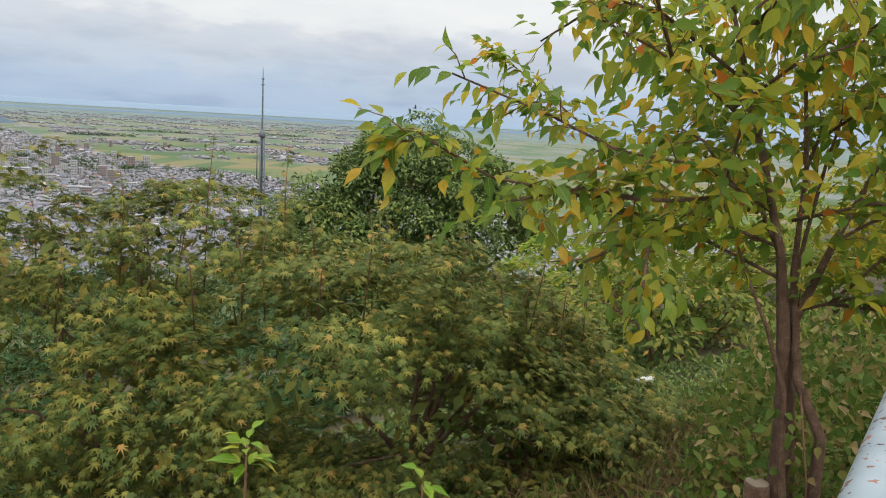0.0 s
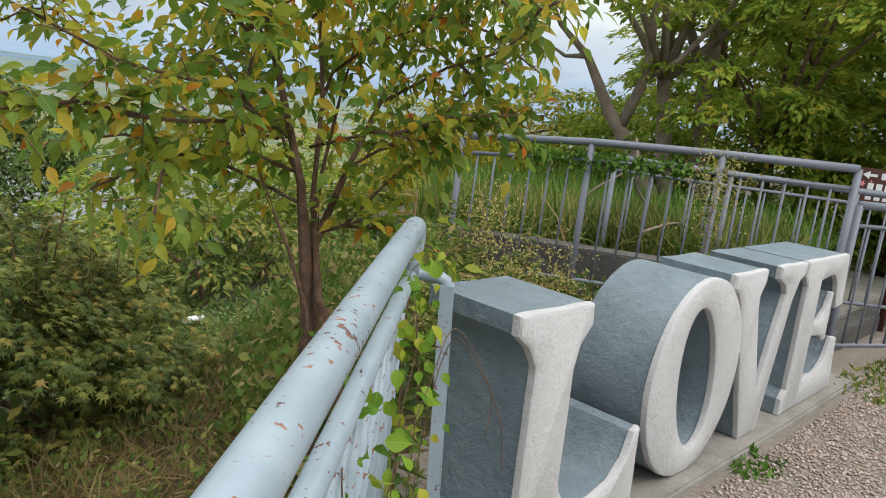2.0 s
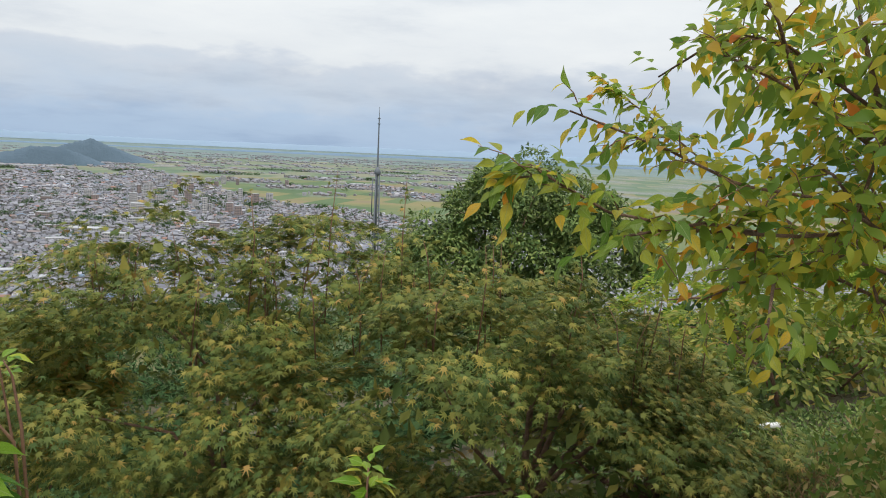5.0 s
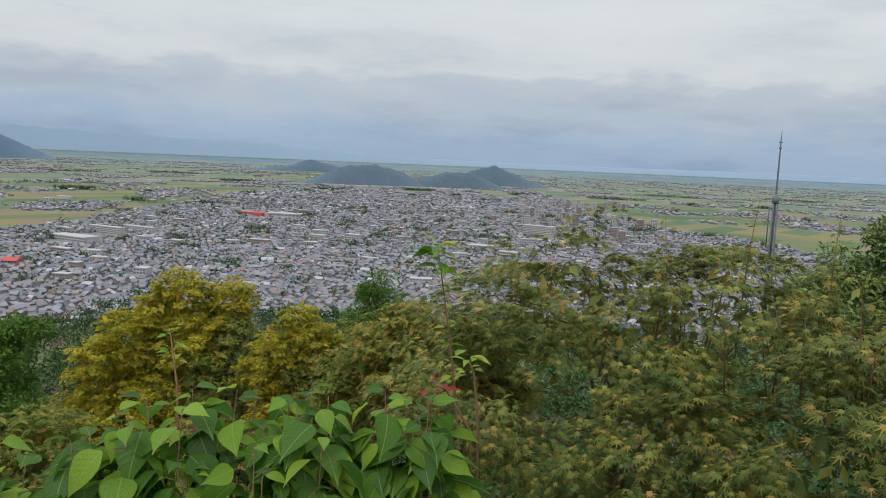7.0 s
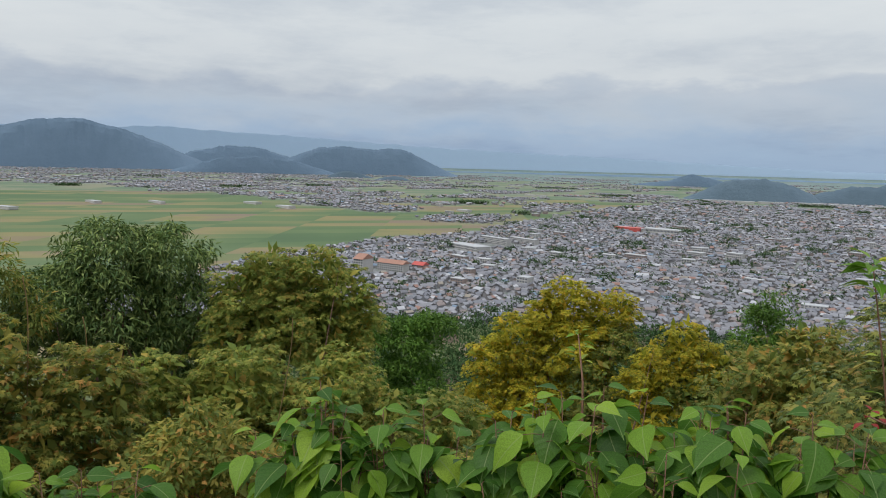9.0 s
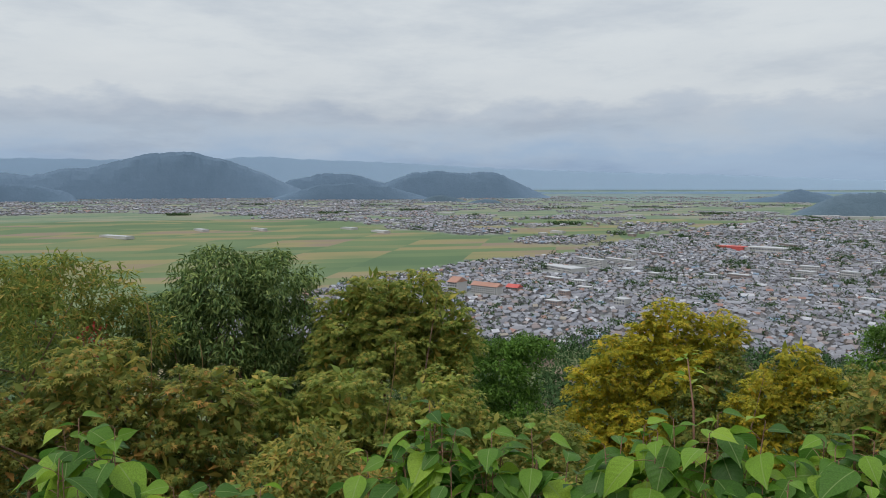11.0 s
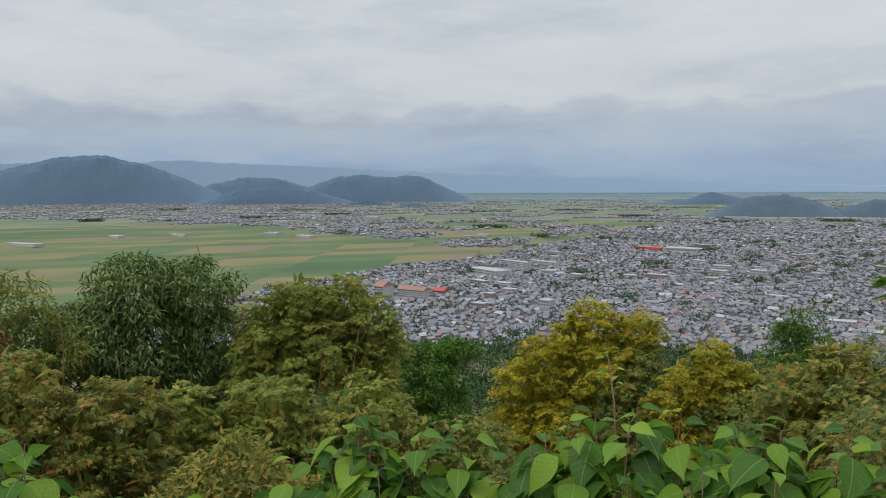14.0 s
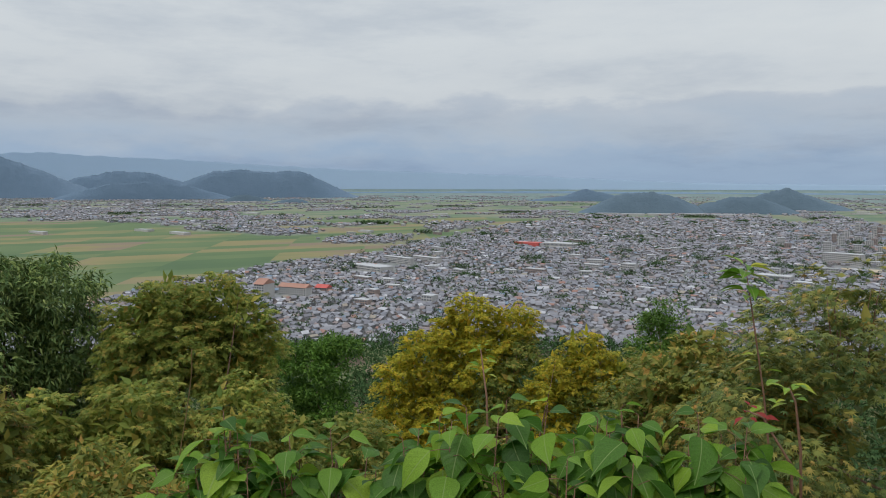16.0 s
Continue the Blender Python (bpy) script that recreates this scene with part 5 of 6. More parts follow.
    for b in list(boughs):
        for _ in range(2):
            j = int(rng.integers(0, len(b) - 1))
            p, q = Vector(b[j]), Vector(b[j + 1])
            d = ((q - p).normalized() + Vector(rng.normal(size=3)) * 0.8).normalized()
            s = p.lerp(q, float(rng.uniform(0.2, 0.9)))
            if s.x < 0.75:
                continue
            boughs.append([s, s + d * 0.22 + Vector((0, 0, 0.04)), s + d * float(rng.uniform(0.35, 0.55))])
    spots, dirs = [], []
    for bi, b in enumerate(boughs):
        pts = [Vector(p) for p in b]
        n = len(pts)
        tube("bough", pts, [0.0055 * (1 - i / n) + 0.002 for i in range(n)], M_BARK, t, 7)
        length = sum((q - p).length for p, q in zip(pts, pts[1:]))
        for k in range(int(length / 0.029)):
            f = (k + 0.5) / int(length / 0.029)
            j = min(n - 2, int(f * (n - 1)))
            p = pts[j].lerp(pts[j + 1], f * (n - 1) - j)
            along = (pts[j + 1] - pts[j]).normalized()
            d = (along * 0.7 + Vector(rng.normal(size=3)) * 0.7 + Vector((0, 0, 0.1))).normalized()
            ln = float(rng.uniform(0.12, 0.32)) * (0.75 if f < 0.25 else 1.15 - 0.55 * f)
            tip = p + d * ln + Vector((0, 0, -0.25 * ln * ln / 0.3))
            if k % 3 == 0:
                tube("twig", [p, p.lerp(tip, 0.5) + Vector((0, 0, 0.02)), tip], [0.0025, 0.002, 0.001], M_TWIG, t, 4)
            m = max(3, int(ln / 0.034))
            for i in range(m):
                g = (i + 0.6) / m
                spots.append(p.lerp(tip, g) + Vector((0, 0, 0.02 * math.sin(g * 3.1))))
                side = along.cross(Vector((0, 0, 1))) * (1 if i % 2 else -1)
                dirs.append((d * 0.7 + side * 0.7 + Vector((0, 0, -0.35)) + Vector(rng.normal(size=3)) * 0.25).normalized())
    spots, dirs = np.array(spots), np.array(dirs)
    # crown further up and behind, out of the long boughs' reach
    cs = np.array([1.65, 2.95, 1.95]) + unit(2200, rng) * np.array([1.0, 0.75, 0.75]) * rng.uniform(0.35, 1, (2200, 1))
    spots = np.concatenate([spots, cs])
    dirs = np.concatenate([dirs, unit(2200, rng) * 0.6 + [0, 0, -0.6]])
    n = len(spots)
    up = rng.normal(size=(n, 3)) * 0.45 + np.array([-0.1, -0.35, 0.8])
    size = rng.uniform(0.055, 0.092, n)
    near = np.argsort(spots @ np.array([0.35, 1.0, 0.0]))[:300]
    rest = np.setdiff1d(np.arange(n), near)
    part("leaves", scatter("leaves", spots[rest], dirs[rest], up[rest], size[rest], LEAF_OVATE, M_CHERRY), t, kind="stuff")
    single_leaves(spots[near], dirs[near], up[near], size[near], LEAF_OVATE, M_CHERRY_1, t)


LEAF_MESHES = {}


def single_leaves(at, along, up, size, leaf, mat, parent):
    """Leaves near the eye, each an object on one shared blade."""
    key = (len(leaf[0]), mat.name, round(float(leaf[0][4][1]), 3))
    if key not in LEAF_MESHES:
        LEAF_MESHES[key] = mesh_of("leaf", leaf[0], leaf[1], mat, smooth=True)
    me = LEAF_MESHES[key]
    base = parent.location
    for p, x, u, s in zip(at, along, up, size):
        x, u = Vector(x).normalized(), Vector(u)
        y = u.cross(x).normalized()
        z = x.cross(y)
        o = new("leaf", me)
        o.parent = parent
        m = Matrix((x, y, z)).transposed().to_4x4()
        o.matrix_basis = Matrix.Translation(Vector(p) - base) @ m @ Matrix.Diagonal((s, s, s, 1))


cherry()


def ground_at(x, y):
    return float(ground_z(np.array(x, float), np.array(y, float)))


def shrub(name, label, category, blobs, mat, seed, **kw):
    c = np.mean([b[0] for b in blobs], axis=0)
    return leafy_tree(name, label, category, (float(c[0]), float(c[1]), ground_at(c[0], c[1])), blobs, mat, seed=seed, **kw)


HOLLOWS = ((-0.53, 4.05, -0.12, 0.40), (0.32, 4.07, -0.2, 0.34), (0.74, 3.91, -0.35, 0.33), (-1.87, 3.51, 0.3, 0.26), (-0.85, 4.19, 0.25, 0.22), (-2.09, 3.94, 0.19, 0.34))   # dark hollows between the boughs
MAPLE = dict(leaf=LEAF_STAR, per_m2=9.5, leaves_per=56, spread=0.36, size=0.058, inner=10, hollows=HOLLOWS, trunk_r=0.05, limbs=12, spray=True, lumps=8, group="maples on the slope", low=-0.75)
shrub("maple_shrub", "broad olive-green maple with small star leaves", "maple", [((-2.5, 4.6, -0.2), (1.25, 1.2, 1.15)), ((-1.2, 4.9, -0.12), (1.2, 1.2, 1.2)), ((-1.9, 4.85, -1.3), (1.4, 0.9, 1.0))], M_MAPLE, 31, **MAPLE)
shrub("maple_shrub", "olive-green maple, its tips just yellowing", "maple", [((-0.2, 4.6, -0.17), (1.2, 1.2, 1.1)), ((0.5, 5.0, -0.5), (1.05, 1.2, 1.0)), ((-0.1, 4.75, -1.4), (1.3, 0.85, 1.0))], M_MAPLE, 32, **MAPLE)
shrub("maple_shrub", "lower olive-green maple under the cherry", "maple", [((0.75, 4.9, -0.75), (0.85, 1.0, 0.9)), ((1.3, 5.2, -0.35), (0.6, 0.8, 0.55)), ((0.4, 4.3, -1.5), (0.75, 0.8, 0.9))], M_MAPLE, 33, **MAPLE)

shrub("oak_tree", "large dark evergreen tree with a rounded crown", "tree", [((0.3, 16.2, -0.3), (2.0, 1.8, 1.75)), ((-1.5, 15.9, -1.4), (1.6, 1.5, 1.5)), ((1.6, 16.3, -0.7), (1.5, 1.5, 1.4)), ((0.6, 15.0, -2.0), (1.5, 1.2, 1.2)), ((-0.3, 15.8, -3.2), (2.4, 1.6, 1.4))], M_DARK, 41,
      leaf=LEAF_SIMPLE, per_m2=3.2, leaves_per=170, spread=0.36, size=0.12, flat=0.75, trunk_r=0.2, limbs=10, inner=40)


def lobes(*masses):
    """Leafy masses of a crown: x, y, z and radius."""
    return [((x, y, z), (r, r, r * 0.95)) for x, y, z, r in masses]


shrub("oak_tree", "dark evergreen tree with drooping long leaves", "tree",
      lobes((-9.81, 0.04, 0.23, 0.54), (-9.77, 0.64, 0.14, 0.49), (-9.82, -0.55, -0.27, 0.52), (-9.81, 0.1, -0.41, 0.63), (-9.74, 0.88, -0.41, 0.45), (-9.82, -0.69, -0.64, 0.37), (-9.9, 0.57, -0.7, 0.45)),
      M_DARK, 42, leaf=LEAF_LONG, per_m2=15, leaves_per=80, spread=0.19, size=0.088, flat=0.7, trunk_r=0.06, hang=0.5, inner=45, limbs=10, low=-0.6)
shrub("shrub", "dark evergreen understorey beneath the trees", "shrub", lobes((-10.6, -0.9, -1.0, 0.6), (-10.6, 0.1, -1.2, 0.7), (-10.5, 1.0, -1.1, 0.6), (-10.6, -2.0, -0.9, 0.8), (-10.0, -0.4, -1.9, 0.9), (-9.8, 1.2, -1.9, 0.9)), M_DARK, 43, leaf=LEAF_SIMPLE, per_m2=7, leaves_per=60, spread=0.25, size=0.09, inner=30, trunk_r=0.04, low=-0.6, group="shrubs on the slope")
OLIVE = dict(leaf=LEAF_STAR_FIVE, per_m2=30, leaves_per=32, spread=0.17, size=0.05, inner=210, trunk_r=0.05, limbs=8, spray=True, group="shrubs on the slope", low=-0.7)
FINE = dict(leaf=LEAF_SIMPLE, per_m2=15, leaves_per=90, spread=0.2, size=0.066, inner=70, flat=0.6, trunk_r=0.05, limbs=8, group="shrubs on the slope", low=-0.7)
shrub("maple_tree", "olive-green maple with layered sprays", "maple",
      lobes((-9.04, 1.42, -0.1, 0.42), (-8.97, 1.75, 0.11, 0.36), (-8.82, 2.28, 0.11, 0.4), (-8.72, 2.58, -0.1, 0.35), (-8.91, 1.95, -0.49, 0.66), (-9.05, 1.36, -0.72, 0.52), (-8.75, 2.49, -0.77, 0.52), (-8.65, 2.78, -0.41, 0.28), (-9.5, 2.0, -0.4, 0.75), (-9.4, 2.5, -0.7, 0.6)), M_OLIVE_LIGHT, 51, **OLIVE)
shrub("maple_shrub", "brownish olive maple with gaps between its sprays", "maple",
      lobes((-7.28, 1.06, -0.71, 0.47), (-7.36, 0.58, -0.97, 0.47), (-7.4, 0.22, -0.61, 0.36), (-7.05, 1.92, -0.72, 0.42), (-7.17, 1.49, -1.06, 0.5), (-6.89, 2.34, -1.01, 0.33), (-7.0, 1.0, -1.5, 0.7), (-7.0, 2.1, -1.6, 0.6)), M_OLIVE_LIGHT, 53, **OLIVE)
shrub("maple_shrub", "rusty-leaved maple turning brown", "maple",
      lobes((-6.62, -0.29, -0.39, 0.42), (-6.58, -1.11, -0.12, 0.47), (-6.61, -0.72, -0.58, 0.45), (-6.54, -1.39, -0.35, 0.45), (-6.62, -0.17, -0.79, 0.4), (-6.4, -0.9, -1.2, 0.7), (-6.5, -2.0, -0.5, 0.6)), M_RUSTY, 54, **OLIVE)
shrub("shrub", "small yellow-flecked shrub low on the slope", "shrub", lobes((-5.55, 0.42, -0.72, 0.36), (-5.5, 0.1, -0.9, 0.36), (-5.45, 0.75, -1.0, 0.4), (-5.4, 0.3, -1.3, 0.5)), M_RUSTY, 55, **FINE)
shrub("shrub", "feathery shrub with sparse upright stems", "shrub", lobes((-9.12, -1.75, 0.26, 0.5), (-9.17, -1.32, 0.24, 0.42), (-9.19, -1.06, -0.22, 0.5), (-9.14, -1.61, -0.37, 0.63), (-9.3, -2.6, 0.1, 0.7)), M_OLIVE, 56, **dict(FINE, per_m2=9, leaves_per=60, inner=12, leaf=LEAF_LONG, size=0.085))
shrub("shrub", "crimson-leaved twiggy shrub among the olive ones", "shrub", lobes((-8.55, -1.33, -0.02, 0.07), (-8.55, -1.2, -0.2, 0.06), (-8.5, -1.3, -0.32, 0.06)), M_CRIMSON, 57, **dict(FINE, leaves_per=8, spread=0.09, size=0.05, inner=0, limbs=3, trunk_r=0.012))
shrub("shrub", "fresh green shrub below the maples", "shrub", lobes((-12.98, 5.39, -2.1, 0.6), (-13.15, 4.99, -1.78, 0.41), (-12.8, 5.77, -1.65, 0.35), (-12.93, 5.5, -2.88, 0.65), (-13.19, 4.9, -2.67, 0.43), (-12.9, 5.4, -3.6, 0.8)), M_GREEN, 58, **dict(FINE, size=0.085, per_m2=9))
shrub("maple_tree", "yellowing maple with upright lobes", "maple", lobes((-9.07, 6.16, -0.54, 0.44), (-9.23, 5.94, -0.68, 0.36), (-8.68, 6.65, -0.61, 0.39), (-9.47, 5.58, -1.09, 0.47), (-9.66, 5.27, -1.41, 0.43), (-8.98, 6.28, -1.19, 0.64), (-9.71, 5.19, -2.11, 0.51), (-9.29, 5.84, -1.92, 0.64), (-9.4, 5.6, -2.7, 0.8)), M_YELLOW, 59, **OLIVE)
shrub("maple_shrub", "green maple grown into the yellowing one", "maple", lobes((-8.42, 6.6, -1.05, 0.34), (-8.5, 6.3, -1.45, 0.38), (-8.5, 6.5, -1.95, 0.55), (-8.6, 6.2, -2.6, 0.7)), M_OLIVE, 60, **OLIVE)
shrub("maple_shrub", "low yellow-olive maple on the slope", "maple", lobes((-7.29, 6.7, -0.7, 0.29), (-7.46, 6.52, -1.13, 0.43), (-7.59, 6.39, -1.42, 0.39), (-7.09, 6.89, -1.06, 0.39), (-7.3, 6.6, -1.9, 0.6)), M_YELLOW, 61, **dict(OLIVE, size=0.045))
shrub("shrub", "slim green upright shrub", "shrub", lobes((-8.11, 9.32, -0.6, 0.22), (-8.11, 9.32, -0.85, 0.30), (-8.2, 9.25, -1.2, 0.36), (-8.2, 9.25, -1.7, 0.45)), M_GREEN, 62, **FINE)
for i, (lab, mt, blobs) in enumerate([
    ("dark olive maple between the trees", M_OLIVE, [((-6.9, 7.2, -1.35), (0.8, 0.9, 0.8)), ((-5.9, 6.4, -1.25), (0.8, 0.8, 0.85))]),
    ("dense maple, rust-red at its tips", M_RUSTY, [((-4.7, 5.9, -0.75), (0.75, 0.7, 0.8)), ((-3.8, 5.4, -0.7), (0.75, 0.75, 0.9))]),
    ("olive maple by the dark tree", M_OLIVE, [((-11.8, -2.6, -0.6), (1.2, 1.0, 1.0))]),
    ("reddish-tipped maple", M_RUSTY, [((-7.5, -2.6, -0.7), (1.0, 0.9, 0.9))]),
    ("low olive maple", M_OLIVE, [((-5.6, 3.4, -2.0), (1.1, 1.1, 1.0)), ((-4.4, 3.9, -1.7), (0.9, 0.9, 0.9))]),
    ("low brown-olive maple", M_RUSTY, [((-6.8, 4.6, -2.4), (1.1, 1.1, 1.0))]),
    ("broad olive maple in the hollow", M_OLIVE, [((-8.0, 3.4, -2.1), (1.0, 1.1, 0.9)), ((-6.6, 2.9, -2.2), (0.9, 0.9, 0.8))]),
]):
    shrub("maple_shrub", lab + " on the slope", "maple", blobs, mt, 63 + i, **dict(OLIVE, per_m2=15, leaves_per=34, spread=0.2, lumps=5))

# ---- broad-leaved bush below the rail ----


def broad_bush(label, tips, seed):
    """Arching shoots with long-stalked hanging leaves, small upright ones at the tips."""
    rng = np.random.default_rng(seed)
    c = np.mean(tips, axis=0)
    base = Vector((c[0] + 0.25, c[1] - 0.1, ground_at(c[0], c[1])))
    t = thing("bush", label, "bush", "broad-leaved bushes", base)
    stalks = []
    for tip in tips:
        tip = Vector(tip)
        foot = Vector((c[0] * 0.6 + tip.x * 0.4, c[1] * 0.6 + tip.y * 0.4, ground_at(tip.x, tip.y) - 0.05))
        mid = foot.lerp(tip, 0.6) + Vector(rng.normal(size=3)) * 0.04
        stem = tube("stem", [foot, mid, tip], [0.006, 0.004, 0.0016], M_TWIG, t, 6)
        turn = rng.uniform(0, 6.3)
        at, al, up, sz = [], [], [], []
        for i in range(11):
            f = 1 - (0.036 * i + 0.004) / (tip - foot).length
            p = mid.lerp(tip, max(0, (f - 0.6) / 0.4)) if f > 0.6 else foot.lerp(mid, f / 0.6)
            g = turn + i * 2.4 + rng.uniform(-0.4, 0.4)
            young = i < 2
            d = Vector((math.cos(g), math.sin(g), 0.9 if young else 0.35 + rng.normal() * 0.2)).normalized()
            q = p + d * float(rng.uniform(0.012, 0.025) if young else rng.uniform(0.04, 0.085))
            stalks.append(tube_data([p, p.lerp(q, 0.5) + Vector((0, 0, 0.004)), q], 0.0013, 4))
            drop = float(rng.uniform(-0.5, 0.2) if young else rng.uniform(0.05, 0.85))
            at.append(q)
            al.append(Vector((d.x, d.y, 0)).normalized() + Vector((0, 0, -drop)))
            up.append(Vector((d.x * 0.45, d.y * 0.45, 1)) + Vector(rng.normal(size=3)) * 0.38)
            sz.append(rng.uniform(0.06, 0.095) if young else rng.uniform(0.125, 0.195) * (0.75 if i == 2 else 1))
        single_leaves(at, al, up, sz, LEAF_BROAD, M_BIG, stem)
    part("stalks", mesh_of("stalks", *join(*stalks), M_TWIG, smooth=True), t, "reddish leaf stalks", kind="stuff")
    return t


def around(points, seed, extra=7, spread=0.12):
    rng = np.random.default_rng(seed)
    out = []
    for p in points:
        out.append(p)
        for _ in range(extra):
            out.append((p[0] + rng.normal() * spread, p[1] + rng.normal() * spread, p[2] - 0.03 - abs(rng.normal()) * 0.17))
    return out


for i, (lab, pts) in enumerate([
    ("fresh green bush with broad pointed leaves", [(-2.94, 0.49, 0.62), (-2.92, 0.37, 0.47), (-2.86, 0.57, 0.53)]),
    ("fresh green bush with broad toothed leaves", [(-2.76, 0.68, 0.54), (-2.70, 0.82, 0.55), (-2.59, 0.92, 0.49)]),
    ("bright green bush, its leaves hanging", [(-2.51, 1.05, 0.46), (-2.49, 1.18, 0.60), (-2.53, 1.11, 0.55)]),
    ("green bush with insect-bitten broad leaves", [(-2.39, 1.23, 0.65), (-2.30, 1.35, 0.68), (-2.16, 1.43, 0.69)]),
    ("tall green bush with broad leaves", [(-2.0, 1.52, 0.66), (-1.93, 1.56, 0.71), (-1.86, 1.57, 0.70)]),
    ("green bush with broad leaves beside the sapling", [(-1.72, 1.70, 0.72), (-1.60, 1.80, 0.70), (-1.56, 1.74, 0.58)]),
    ("green bush with broad leaves reaching to the rail", [(-3.14, -0.79, 0.64), (-3.01, -0.66, 0.63), (-2.88, -0.82, 0.60)]),
    ("low green bush with broad leaves", [(-2.82, -0.47, 0.46), (-2.82, -0.35, 0.45), (-2.81, -0.18, 0.42)]),
    ("low green bush in front of the taller ones", [(-1.93, 1.31, 0.58), (-1.78, 1.46, 0.6), (-2.17, 1.19, 0.5)]),
]):
    broad_bush(lab, around(pts, i + 1, extra=5, spread=0.055), 71 + i)


def sapling(label, path, whorls, seed, mat=None):
    rng = np.random.default_rng(seed)
    t = thing("sapling", label, "sapling", "saplings", path[0])
    pts = [Vector(p) for p in path]
    stem = tube("stem", pts, [0.007 - 0.0045 * i / (len(pts) - 1) for i in range(len(pts))], M_TWIG, t, 6)
    at, al, up, sz = [], [], [], []
    for f, n, ln in whorls:
        k = f * (len(pts) - 1)
        j = min(len(pts) - 2, int(k))
        p = pts[j].lerp(pts[j + 1], k - j)
        for i in range(n):
            g = i * 2 * math.pi / n + rng.uniform(-0.5, 0.5)
            d = Vector((math.cos(g), math.sin(g), rng.uniform(-0.15, 0.6)))
            at.append(p + d * 0.02 + Vector((0, 0, rng.normal() * 0.025)))
            al.append(d)
            up.append(Vector((0, 0, 1)) + Vector(rng.normal(size=3)) * 0.3)
            sz.append(ln * rng.uniform(0.6, 1.1))
    single_leaves(at, al, up, sz, LEAF_OVATE, mat or M_VINE, stem)
    return t


sapling("slim sapling with a tuft of pale green leaves", [(-2.04, 2.72, -0.6), (-2.06, 2.71, 0.12), (-2.10, 2.68, 0.53), (-2.15, 2.65, 0.89), (-2.18, 2.63, 1.1)], [(1.0, 10, 0.13), (0.94, 8, 0.14), (0.85, 4, 0.11), (0.62, 5, 0.08), (0.5, 4, 0.09)], 81)
sapling("small sapling shoot above the bush", [(-2.7, 1.6, -0.3), (-2.8, 1.64, 0.53), (-2.9, 1.68, 0.72)], [(1.0, 4, 0.05), (0.93, 4, 0.06), (0.85, 4, 0.06), (0.75, 3, 0.06)], 82)

sapling("thin shoot with a few orange-red leaves", [(-1.57, 2.13, -0.5), (-1.62, 2.1, 0.49), (-1.7, 2.04, 0.65), (-1.74, 2.01, 0.67)], [(1.0, 3, 0.06), (0.9, 2, 0.06), (0.72, 2, 0.05)], 85, M_CRIMSON)
sapling("thin leafy shoot beside the bush", [(-1.53, 2.09, -0.5), (-1.57, 2.07, 0.56), (-1.59, 2.06, 0.73), (-1.61, 2.05, 0.78)], [(1.0, 4, 0.07), (0.92, 4, 0.08), (0.8, 3, 0.06)], 86)

# ---- climbing vine on the rail post ----


def trunk_creeper():
    """Ivy and weeds round the foot of the cherry stems."""
    rng = np.random.default_rng(94)
    t = thing("creeper", "green creeper round the foot of the cherry", "vine", at=(1.55, 2.6, -0.3))
    tube("stem", [(1.6, 2.55, -0.3), (1.58, 2.58, 0.2), (1.52, 2.6, 0.55)], 0.004, M_TWIG, t, 5)
    n = 520
    at = np.array([1.62, 2.72, 0.0]) + rng.normal(size=(n, 3)) * np.array([0.14, 0.10, 0.26])
    part("leaves", scatter("leaves", at, unit(n, rng) + [0, -0.3, -0.4], unit(n, rng) * 0.6 + [-0.4, -0.7, 0.6], 0.05 * rng.uniform(0.6, 1.3, n), LEAF_HEART, M_WEED), t, kind="stuff")


trunk_creeper()


def flowing(path, steps=6):
    """A smooth curve through the points."""
    p = [Vector(q) for q in path]
    p = [p[0] * 2 - p[1]] + p + [p[-1] * 2 - p[-2]]
    out = []
    for a, b, c, d in zip(p, p[1:], p[2:], p[3:]):
        for i in range(steps):
            t = i / steps
            out.append(0.5 * ((2 * b) + (c - a) * t + (2 * a - 5 * b + 4 * c - d) * t * t + (3 * b - a - 3 * c + d) * t ** 3))
    return out + [p[-2]]


